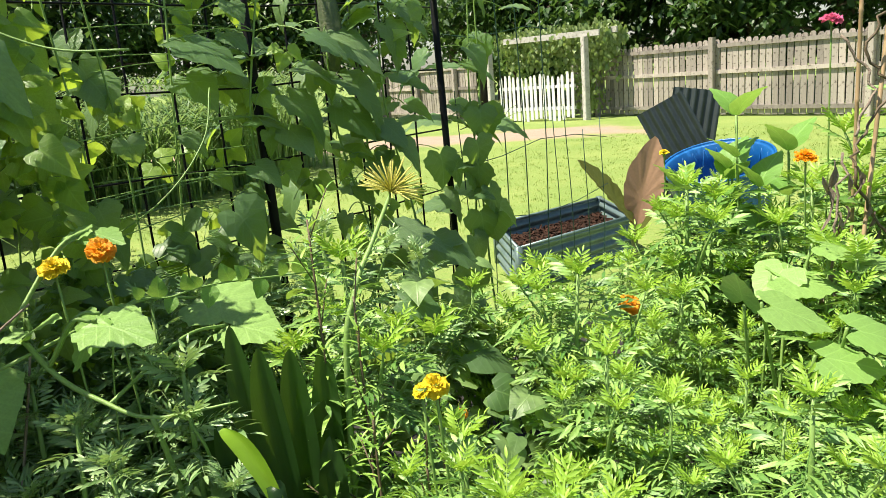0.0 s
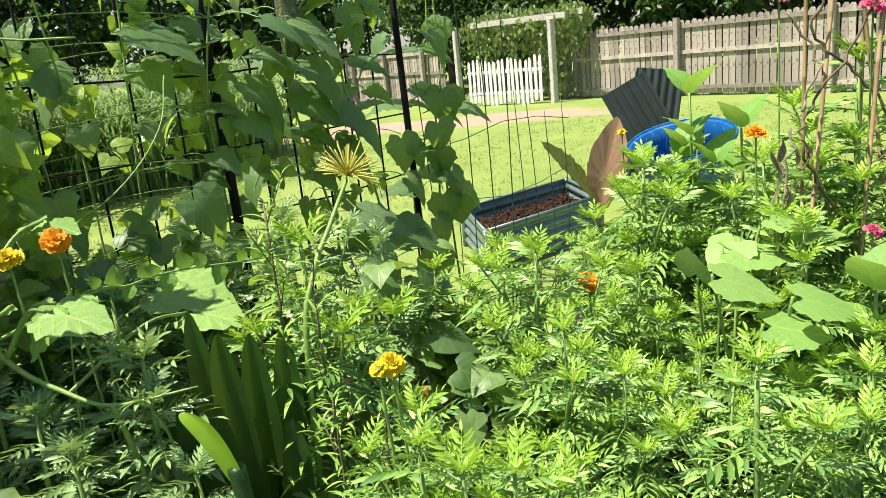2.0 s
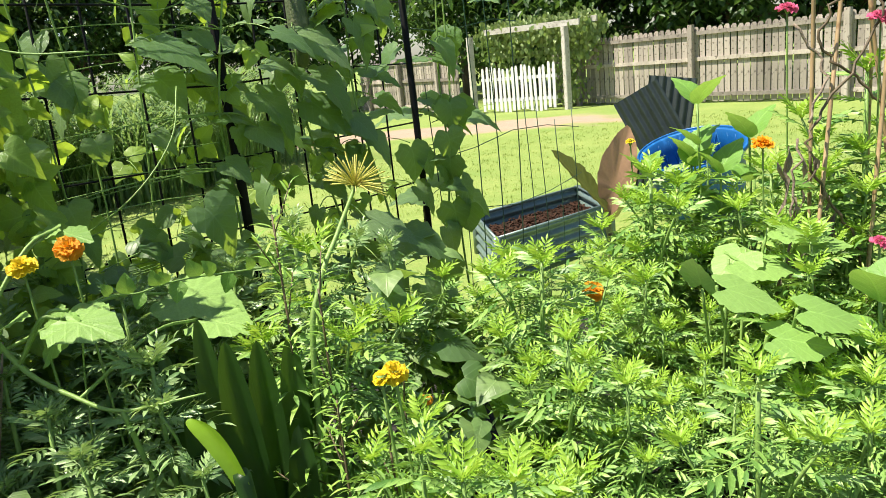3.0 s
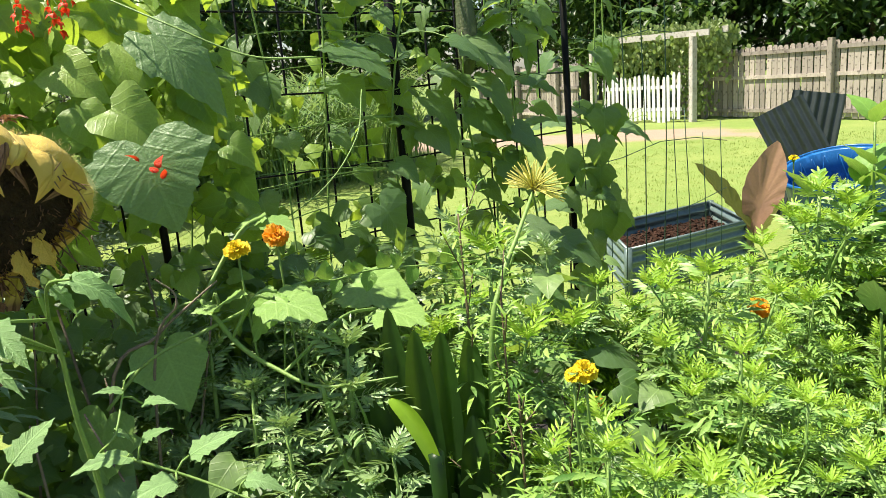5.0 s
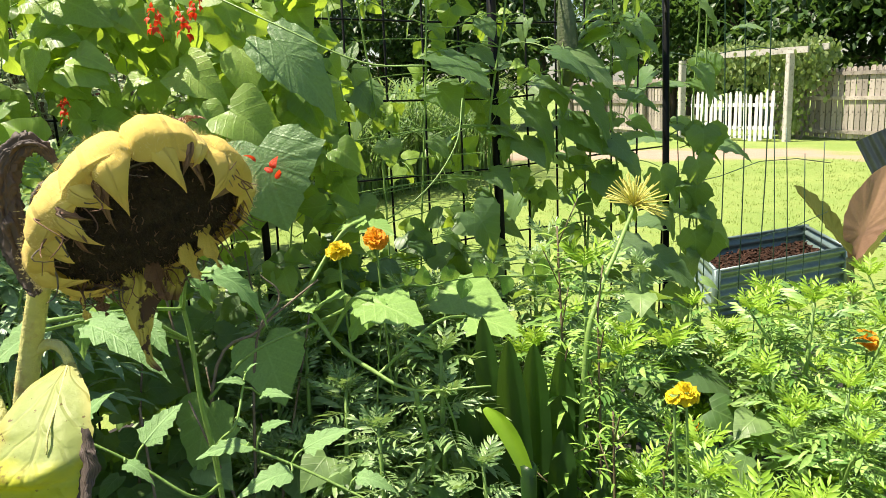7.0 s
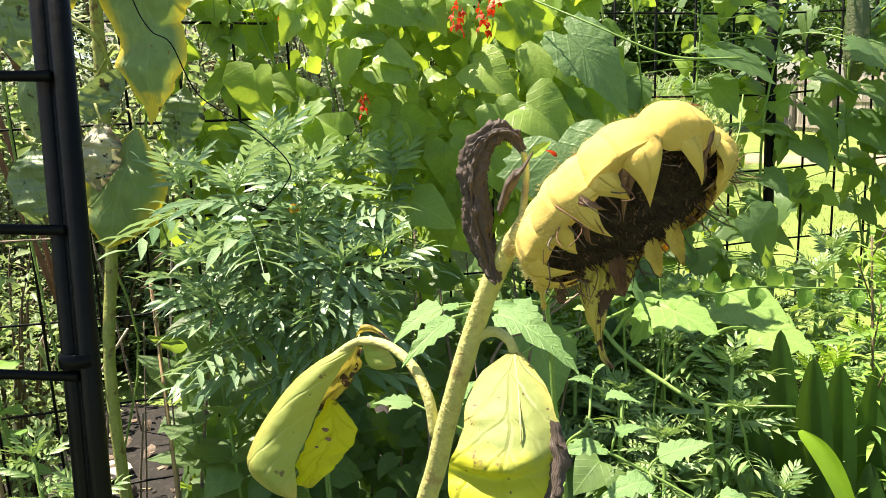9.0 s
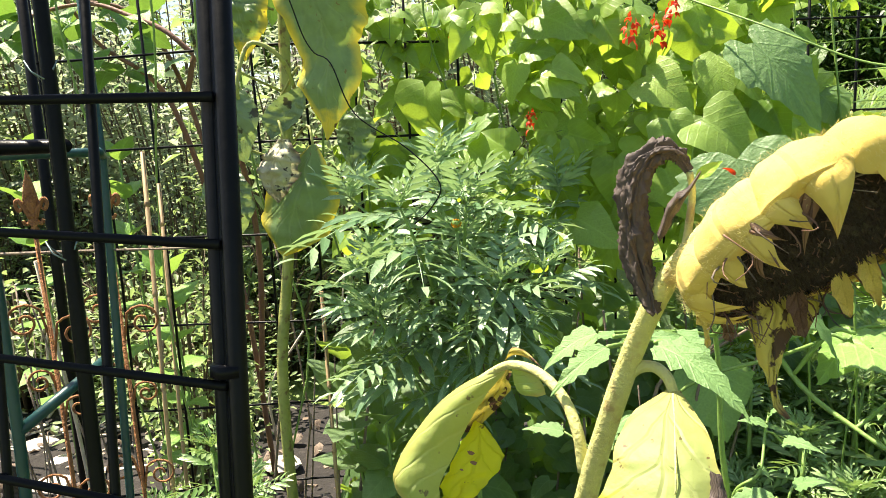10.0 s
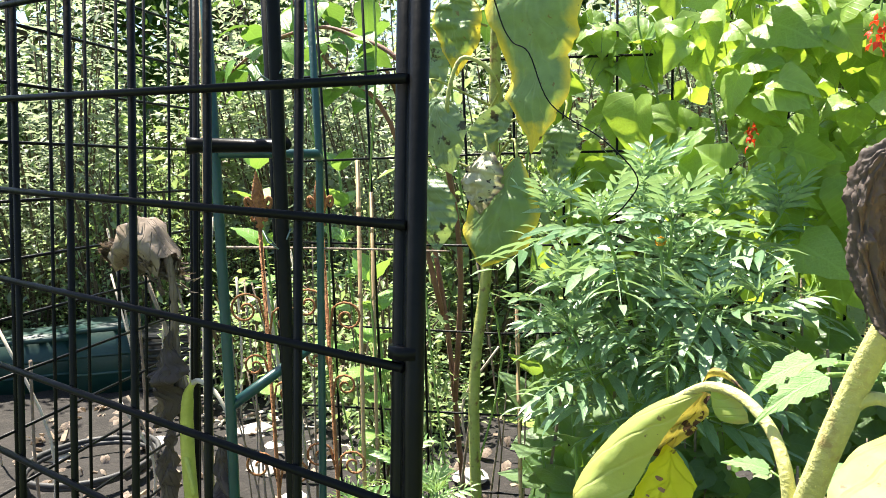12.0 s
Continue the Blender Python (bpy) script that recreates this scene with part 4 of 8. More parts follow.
# ---- runner beans on the trellis ----
BEAN_KEY = [
    (-0.40, 1.85, 1.76, 0.14, 78), (-0.51, 1.83, 1.62, 0.13, 60), (-0.44, 1.78, 1.61, 0.18, 21), (-0.52, 1.92, 1.50, 0.15, 60),
    (-0.84, 2.07, 1.88, 0.13, 14), (-0.84, 2.04, 1.74, 0.12, 68), (-0.57, 1.93, 1.72, 0.16, 22), (-0.19, 1.86, 1.50, 0.10, 26), (-0.94, 1.88, 1.92, 0.19, 82),
    (-0.84, 1.94, 1.89, 0.17, 10), (-0.86, 1.85, 1.77, 0.11, 100), (-0.78, 1.90, 1.73, 0.10, 30), (-1.12, 1.91, 1.74, 0.2, 99), (-0.77, 1.96, 1.66, 0.14, 50), (-0.74, 1.87, 1.38, 0.15, 13),
]


def bean_vine():
    r = random.Random(23)
    base = thing("runner_bean", pose(-0.7, 2.2, 0), "runner bean vine with heart-shaped leaves and scarlet flowers on the trellis", "vine")
    inv = base.matrix_basis.inverted()
    stems = Mesh()
    lines = []
    for k in range(15):
        s = -2.75 + 0.17 * k
        pts = spline([inv @ trellis_point(s + r.uniform(-0.08, 0.08), 0.03 + 2.4 * q, 0.03 + r.uniform(-0.03, 0.1)) for q in (0, 0.2, 0.4, 0.6, 0.8, 1)], 4)
        lines.append(pts)
        stems.tube(pts, 0.0035, 5)
    part_count = 0
    rest = Mesh()
    for q in BEAN_KEY:
        p = inv @ Vector(q[:3])
        place("leaf", BEAN_DATA[part_count % 5], leaf_pose(p, q[3], q[4], lift=0.8), base)
        part_count += 1
    # two large leaves at the front, one strewn with fallen petals
    for a, b, turn, wide in (((-0.346, 1.85, 1.787), (-0.163, 1.75, 1.618), (-0.35, -0.55, 1.0), 0.62), ((-0.370, 1.665, 1.545), (-0.325, 1.575, 1.355), (-0.25, -0.9, 0.75), 1.2)):
        a, b = inv @ Vector(a), inv @ Vector(b)
        place("leaf", BIG_DATA[part_count % 2], sized(aim(a, b - a, turn), (b - a).length * 1.05) @ Matrix.Diagonal((wide, 1, 1, 1)), base, "large dark green leaf")
        part_count += 1
    for k in range(370):
        # three leaflets to a stalk
        s = r.triangular(-2.15, 0.75, -1.0) if k % 3 else r.uniform(-2.1, -0.75)
        if s > -0.8 and k % 5 < 3:
            continue
        z = (0.5 if s > -0.9 else r.uniform(1.12, 1.42)) + (1.48 if s > -0.9 else 0.75) * r.random() ** 0.8
        thick = 0.16 if s > -0.75 else 0.02 if s < -1.72 else 0.42
        off = r.uniform(-0.1, thick) * (0.45 + 0.55 * min(1, z / 1.8))
        p = inv @ trellis_point(s, z, off)
        size = r.uniform(0.07, 0.14) * (1 if s < -0.7 else 0.72)
        tip, right = r.gauss(85, 30), Vector((0.95, r.uniform(-0.8, 0.6), 0)).normalized()
        lean, lift = r.uniform(-0.3, 0.5), r.uniform(0.0, 1.5)
        for j, (turn, q) in enumerate(((0, 1.0), (85, 0.85), (-85, 0.85))):
            a = radians(tip + turn)
            m = leaf_pose(p + (right * math.cos(a) + Vector((0, 0, -math.sin(a)))) * 0.012, size * q * r.uniform(0.9, 1.1), tip + turn * r.uniform(0.7, 1.1), right, lean + r.uniform(-0.3, 0.3), lift + r.uniform(-0.4, 0.4))
            if part_count < 290 and off > 0.02:
                place("leaf", BEAN_DATA[r.randrange(5)], m, base)
                part_count += 1
            else:
                rest.stamp(HEART_LEAVES[r.randrange(5)], m)
        petiole(stems, inv @ trellis_point(s + r.uniform(-0.1, 0.1), z - 0.08, 0.02), p, 0.0016)
    tagged(part("foliage", rest, BEAN, base), kind="stuff")
    # long pale runner that reaches out from the vine
    for pts in ([(-0.75, 2.2, 2.05), (-0.55, 1.95, 1.93), (-0.30, 1.75, 1.79), (-0.12, 1.69, 1.70), (0.03, 1.66, 1.685)], [(-0.5, 2.3, 2.2), (-0.2, 2.4, 2.0), (0.2, 2.6, 1.85), (0.4, 2.7, 1.9)], [(-0.2, 2.3, 1.15), (0.05, 2.2, 1.3), (0.2, 2.3, 1.45), (0.25, 2.4, 1.6)]):
        stems.tube([inv @ Vector(p) for p in spline(pts, 6)], 0.0024, 5)
    part("stem", stems, STEM, base)
    # scarlet flower sprays
    petal = broad_leaf(OVAL, 5, cup=0.5, droop=0.4)
    fl = Mesh()
    for k in range(7):
        # each bloom: two folded wings and a hood, nodding to one side
        a = k * 2.4
        p = Vector((0.013 * math.cos(a), 0.013 * math.sin(a), 0.011 * k))
        for j in (-1, 1):
            fl.stamp(petal, sized(aim(p, (math.cos(a) + 0.5 * j * math.sin(a), math.sin(a) - 0.5 * j * math.cos(a), r.uniform(-0.7, 0.3)), (math.cos(a), math.sin(a), 1.2)), r.uniform(0.017, 0.025)))
        fl.stamp(petal, sized(aim(p, (math.cos(a) * 0.5, math.sin(a) * 0.5, 0.8), (math.cos(a), math.sin(a), 0.2)), r.uniform(0.012, 0.018)))
    fl = fl.data("flower_spray", SCARLET)
    shed = as_data([petal], "fallen_petal", SCARLET)[0]
    for k, (x, y, z) in enumerate(((-0.346, 1.600, 1.470), (-0.368, 1.608, 1.495), (-0.324, 1.594, 1.456), (-0.338, 1.602, 1.477))):
        place("fallen_petal", shed, sized(Matrix.Translation(inv @ Vector((x, y, z))) @ Euler((1.0 + 0.3 * k, 0.4, k * 1.9)).to_matrix().to_4x4(), 0.026), base, "fallen scarlet petal")
    for x, y, z in ((-0.525, 1.856, 1.79), (-0.59, 1.83, 1.79), (-0.50, 1.87, 1.84), (-1.05, 1.95, 1.83), (-0.86, 1.99, 1.6)):
        place("flower_spray", fl, sized(Matrix.Translation(inv @ Vector((x, y, z))) @ Matrix.Rotation(r.uniform(0, 6), 4, "Z") @ Matrix.Rotation(r.uniform(-0.5, 0.5), 4, "X"), r.uniform(0.6, 0.95)), base, "scarlet bean flowers")


bean_vine()

# ---- marigolds ----
FRONDS = [pinnate(5, 0.42, 0.25, 1.0, 0.15 + 0.2 * k, 2, k) for k in range(3)]
LONG_FRONDS = [pinnate(5, 0.44, 0.21, 1.1, 0.15 + 0.15 * k, 3, k + 7) for k in range(3)]
TIPS = [strip_leaf(0.13, 3, 0.4, 0.15 + 0.2 * k, 0.4, seed=k) for k in range(2)]


def marigold_meshes(seed, h, material, branches=5, frond=0.105, fronds=FRONDS, nodes=8, wide=0.5, low=0.25, bare=0.52):
    """Upright stems, each crowned by whorls of feathery leaves, with bare stem and dark gaps below."""
    r = random.Random(seed)
    stem, leaf, young = Mesh(), Mesh(), Mesh()
    spots = []

    def shoot(a, b, n, rad, size, bare):
        pts = arc(a, b, (r.uniform(-0.02, 0.02), r.uniform(-0.02, 0.02), 0), 5)
        stem.tube(pts, [rad, rad * 0.95, rad * 0.88, rad * 0.8, rad * 0.7, rad * 0.5], 6)
        turn = r.uniform(0, 3)
        for k in range(n):
            f = (k + 0.5) / n
            s = bare + (1 - bare) * f ** 0.75
            p = Vector(a).lerp(Vector(b), s)
            turn += 1.6
            for j in (0, math.pi):
                c = turn + j + r.uniform(-0.35, 0.35)
                up = -0.15 + 1.0 * f * f + r.uniform(-0.2, 0.2)
                d = Vector((math.cos(c), math.sin(c), up))
                spots.append((r.randrange(3), sized(aim(p, d, (-math.cos(c) * up, -math.sin(c) * up, 1)), size * (1.2 - 0.5 * f) * r.uniform(0.8, 1.2))))
                leaf.stamp(fronds[spots[-1][0]], spots[-1][1])
        for k in range(5):
            c = k * 2.4
            d = Vector((math.cos(c) * 0.6, math.sin(c) * 0.6, 1.0))
            young.stamp(fronds[k % 3], sized(aim(b, d, (-math.cos(c), -math.sin(c), 0.6)), size * r.uniform(0.4, 0.65)))
        for k in range(10):
            c = k * 2.4 + 1
            d = Vector((math.cos(c) * 0.5, math.sin(c) * 0.5, 1.0))
            young.stamp(TIPS[k % 2], sized(aim(b, d, (-math.cos(c), -math.sin(c), 0.5)), size * r.uniform(0.25, 0.5)))

    top = (r.uniform(-0.04, 0.04), r.uniform(-0.04, 0.04), h)
    shoot((0, 0, 0), top, nodes, 0.0085, frond * 1.1, bare)
    for k in range(branches):
        a = k * 2.4 + r.uniform(-0.4, 0.4)
        z = h * r.uniform(low, low + 0.35)
        ln = h * r.uniform(0.25, 0.42)
        s = Vector(top) * (z / h)
        shoot(tuple(s), (s.x + math.cos(a) * ln * wide, s.y + math.sin(a) * ln * wide, min(z + ln, h * 0.95)), 3, 0.005, frond, 0.42)
    return stem.data("stem", STEM), leaf.data("foliage", material), young.data("young_leaves", LIME if material is MARIGOLD else material), spots, as_data(fronds, "leaf", material)


GOLD = [marigold_meshes(50 + k, 0.78 + 0.05 * k, MARIGOLD, 6 + k % 2, 0.105 + 0.008 * (k % 2)) for k in range(4)]
SHADE = [marigold_meshes(65 + k, 0.75 + 0.08 * k, SHADE_LEAF, 5, 0.10) for k in range(2)]
SILVER = [marigold_meshes(60 + k, 1.35 + 0.08 * k, BLUEGREEN, 7, 0.19, LONG_FRONDS, 5, 0.52, 0.54, 0.68) for k in range(2)]


def put_marigold(meshes, x, y, h, turn, label, group="marigold plants", z=0.04, near=False):
    """near: each feathery leaf is a piece of its own."""
    s = h / max(v.co.z for v in meshes[2].vertices)
    ob = thing("marigold_plant", Matrix.Translation((x, y, z)) @ Matrix.Rotation(turn, 4, "Z") @ Matrix.Scale(s, 4), label, "marigold", group)
    place("stem", meshes[0], None, ob)
    if near:
        for i, m in meshes[3]:
            place("leaf", meshes[4][i], m, ob)
    else:
        place("foliage", meshes[1], None, ob)
    place("young_foliage", meshes[2], None, ob)
    return ob


rm = random.Random(71)
SUNNY = "bushy marigold plant with feathery bright green leaves in sun"
SHADY = "bushy marigold plant with feathery leaves in shade, coloured paler for sky light"
spots = []
for j in range(12):
    for i in range(14):
        x, y = 0.30 + 0.225 * i + rm.uniform(-0.08, 0.08), 0.55 + 0.215 * j + rm.uniform(-0.08, 0.08)
        # the bed narrows towards the path and stops short of the raised bed
        if y < 0.75 + 0.05 * x or y > 2.2 + 0.45 * x or (x < 0.62 and y > 1.9) or x > 2.9:
            continue
        if (x < 0.45 and 1.3 < y) or (x < 0.82 and y > 1.66):
            continue
        h = 0.90 + 0.07 * math.sin(x * 3.1 + y * 2.3) + rm.uniform(-0.26, 0.12) - 0.28 * max(0, y - 1.75)
        if 1.15 < x < 2.15 and 1.1 < y < 1.75:
            h = min(h, 0.74)
        if rm.random() < 0.15:
            continue
        spots.append((x, y, h))
for k, (x, y, h) in enumerate(spots):
    put_marigold(GOLD[k % 4], x, y, h, rm.uniform(0, 6.28), SUNNY, near=y < 1.45)
for k, (x, y, h) in enumerate(((0.45, 1.14, 0.93), (0.50, 1.01, 0.93), (0.56, 1.26, 0.91), (0.55, 0.94, 0.94))):
    put_marigold(GOLD[k % 4], x, y, h - 0.04, rm.uniform(0, 6.28), SUNNY, near=True)
for k, (x, y, h) in enumerate(((1.80, 2.06, 1.17), (1.88, 2.02, 1.12), (0.50, 1.74, 1.20), (2.4, 1.65, 1.5), (2.45, 1.5, 1.4), (2.1, 1.8, 1.15), (2.21, 1.72, 1.17), (2.88, 2.90, 1.04), (3.08, 2.82, 0.94),  (1.88, 1.53, 1.02), (1.89, 1.42, 1.02))):
    put_marigold(GOLD[k % 4], x, y, h, rm.uniform(0, 6.28), "tall bushy marigold plant with feathery bright green leaves", near=True)
for k in range(9):
    x, y = -0.75 + 1.05 * rm.random(), 1.1 + 1.35 * rm.random()
    if -0.05 < x < 0.35 and 1.3 < y < 2.0:
        continue
    put_marigold(SHADE[k % 2], x, y, 0.62 + 0.3 * rm.random() + (0.15 if y > 1.9 else 0), rm.uniform(0, 6.28), SHADY)
for k, (x, y, h) in enumerate(((-1.05, 1.72, 1.60), (-0.96, 1.64, 1.42))):
    put_marigold(SILVER[k % 2], x, y, h, rm.uniform(0, 6.28), "tall silvery green marigold bush with one orange bud", "silvery marigold bush", near=True)
for k, (x, y, h) in enumerate(((-1.55, 1.45, 0.90), (-1.4, 1.3, 0.80))):
    put_marigold(SHADE[k % 2], x, y, h, rm.uniform(0, 6.28), SHADY)

for k in range(10):
    x = -0.55 + 1.35 * (k + rm.random()) / 10
    put_marigold(SHADE[k % 2], x, 2.18 + 0.16 * x + rm.uniform(-0.12, 0.22), 1.05 + rm.uniform(-0.12, 0.16), rm.uniform(0, 6.28), SHADY)


SPRIGS = [marigold_meshes(70 + k, 0.85, SHADE_LEAF, 2, 0.105, FRONDS, 7, 0.25) for k in range(3)]
for k, (x, y, h) in enumerate(((0.04, 1.65, 1.07), (-0.22, 1.72, 0.96), (-0.16, 1.56, 0.93), (0.07, 1.39, 0.86), (-0.33, 1.92, 1.01), (-0.10, 1.99, 0.99))):
    put_marigold(SPRIGS[k % 3], x + 0.02, y + 0.02, h - 0.04, rm.uniform(0, 6.28), "slender upright marigold with whorls of feathery leaves", near=True)


def undergrowth():
    """Small dark leaves low under the taller plants."""
    r = random.Random(77)
    mb = Mesh()
    low = [broad_leaf(ANGLED, 6, seed=3), broad_leaf(HEART, 6, seed=4)]
    for k in range(1300):
        x, y = r.uniform(-1.3, 1.1), r.uniform(1.05, 2.75)
        z = r.uniform(0.1, 0.75) * (0.7 if y < 1.5 else 1.35 if y > 2.1 else 1.0)
        mb.stamp(low[k % 2], sized(aim((x, y, z), (r.gauss(0, 1), r.gauss(0, 1), -0.3), (r.gauss(0, 0.4), -0.4, 1)), r.uniform(0.06, 0.14)))
    tagged(part("undergrowth", mb, UNDER), "green leaves low between the taller plants of the bed", "undergrowth", kind="stuff")
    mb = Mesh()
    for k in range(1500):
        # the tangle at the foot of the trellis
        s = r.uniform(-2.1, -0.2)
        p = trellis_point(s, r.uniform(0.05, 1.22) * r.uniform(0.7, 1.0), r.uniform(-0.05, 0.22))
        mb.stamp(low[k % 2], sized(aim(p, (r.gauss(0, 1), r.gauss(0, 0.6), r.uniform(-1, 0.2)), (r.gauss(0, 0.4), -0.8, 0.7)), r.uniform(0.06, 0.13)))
    # the dark cucumber leaf colour here stands in for shade under the vines
    return tagged(part("undergrowth", mb, CUKE), "leaves low in the bed, dark green in place of shade", "undergrowth", kind="stuff")


undergrowth()


def pompom(material, seed):
    r = random.Random(seed)
    mb = Mesh()
    petal = broad_leaf([(0, 0), (0.16, 0.1), (0.30, 0.5), (0.40, 0.78), (0.30, 0.95), (0.12, 0.9), (0, 0.97)], 7, cup=-0.15, droop=0.35, ripple=0.11)
    for ring, (n, up, ln) in enumerate(((12, 0.0, 1.0), (11, 0.3, 0.86), (9, 0.7, 0.66), (6, 1.4, 0.48), (4, 3.0, 0.34))):
        for k in range(n):
            a = 2 * math.pi * (k + 0.37 * ring) / n + r.uniform(-0.18, 0.18)
            d = Vector((math.cos(a), math.sin(a), up + r.uniform(-0.2, 0.25)))
            mb.stamp(petal, sized(aim((0, 0, 0.06 * ring), d, (-math.cos(a) * up + r.gauss(0, 0.2), -math.sin(a) * up + r.gauss(0, 0.2), 1)), ln * r.uniform(0.8, 1.15)))
    return mb.data("petals", material)


POM_O, POM_Y, POM_P = pompom(ORANGE, 1), pompom(YELLOW, 2), pompom(PINK, 3)


def flower(x, y, z, data, rad, tilt, label, foot=None, name="marigold_flower"):
    """A bloom on its own stalk, down to the leaves round it."""
    foot = foot or (x + 0.02, y + 0.02, 0.04)
    ob = thing(name, pose(*foot), label, "flower", "blooms among the leaves")
    rel = Vector((x, y, z)) - Vector(foot)
    st = Mesh()
    st.tube(spline([(0, 0, 0), rel * 0.5 + Vector((0.015, 0, 0.03)), rel], 5), 0.0032, 5)
    part("stalk", st, STEM, ob)
    cup = Mesh()
    cup.tube([rel - Vector((0, 0, 0.018)), rel - Vector((0, 0, 0.004)), rel + Vector((0, 0, 0.006))], [0.004, 0.009, 0.011], 8)
    part("calyx", cup, STEM, ob)
    place("petals", data, sized(Matrix.Translation(rel) @ Euler((radians(tilt[0]), radians(tilt[1]), 0)).to_matrix().to_4x4(), rad), ob)


flower(-0.203, 1.84, 1.235, POM_Y, 0.035, (35, 0), "yellow marigold bloom on a slender stalk")
flower(-0.103, 1.86, 1.255, POM_O, 0.041, (40, 10), "orange marigold bloom on a slender stalk")
flower(0.462, 1.242, 1.008, POM_Y, 0.030, (45, 10), "yellow marigold bloom among green leaves")
flower(0.430, 1.232, 1.010, POM_Y, 0.020, (20, -20), "small yellow marigold bloom among green leaves")
flower(1.33, 1.80, 0.85, POM_O, 0.042, (40, 0), "orange marigold bloom low among green leaves")
flower(1.96, 1.724, 1.235, POM_O, 0.043, (15, 0), "orange marigold bloom held above the leaves")
flower(1.979, 2.429, 1.20, POM_Y, 0.022, (10, 0), "small yellow marigold bud opening")
flower(2.242, 1.886, 1.655, POM_P, 0.04, (10, 0), "pink zinnia bloom on a tall stalk", name="zinnia_flower")
flower(2.271, 1.558, 1.595, POM_P, 0.042, (20, 0), "pink zinnia bloom on a tall stalk", name="zinnia_flower")
flower(2.044, 1.363, 0.955, POM_P, 0.03, (20, 0), "pink zinnia bloom low by the canes", name="zinnia_flower")
flower(-0.948, 1.56, 1.409, POM_O, 0.014, (40, 0), "tiny orange marigold bud among silvery leaves")
flower(0.62, 1.50, 0.80, POM_O, 0.018, (30, 0), "tiny orange marigold bud among green leaves")

# ---- the withered sunflower beside the path ----
def sheet(left, right, bulge, n=22, across=9, crease=0.0, ragged=0.0, seed=0, u0=0.1, u1=0.9, v0=0.0, v1=1.0, hang=(0, -1, 0.15), pleat=0.0):
    """A limp blade between two curved edges, bulged towards the given side, with creases and a ragged rim."""
    a, b = spline(left, 8), spline(right, 8)
    out = Vector(hang).normalized()
    mb = Mesh()
    for i in range(n + 1):
        v = i / n
        p = a[min(len(a) - 1, round(v * (len(a) - 1)))]
        q = b[min(len(b) - 1, round(v * (len(b) - 1)))]
        wide = (q - p).length
        e0 = ragged * wide * (noise.noise((v * 8, seed, 0.5)) + 0.6 * noise.noise((v * 21, seed, 1.5)))
        e1 = ragged * wide * (noise.noise((v * 8, seed, 5.5)) + 0.6 * noise.noise((v * 21, seed, 6.5)))
        for k in range(across + 1):
            u = k / across
            c = p.lerp(q, u) + (p - q).normalized() * (e0 * (1 - u) - e1 * u) if wide > 1e-6 else p.copy()
            z = bulge * wide * math.sin(math.pi * u) + crease * wide * (noise.noise((u * 2.2, v * 5, seed)) + 0.5 * noise.noise((u * 6, v * 13, seed + 3)))
            if pleat:
                # a fold across the blade where it gave way
                w = v - 0.50 - 0.06 * math.sin(3 * u + 0.5)
                z += pleat * wide * (math.exp(-(w / 0.04) ** 2) - 1.3 * math.exp(-((w - 0.08) / 0.05) ** 2)) * math.sin(math.pi * (0.1 + 0.85 * u))
            mb.v.append(tuple(c + out * z))
            mb.uv.append((u0 + (u1 - u0) * u, v0 + (v1 - v0) * v))
    for i in range(n):
        for k in range(across):
            w = i * (across + 1) + k
            mb.f.append((w, w + across + 1, w + across + 2, w + 1))
    return mb


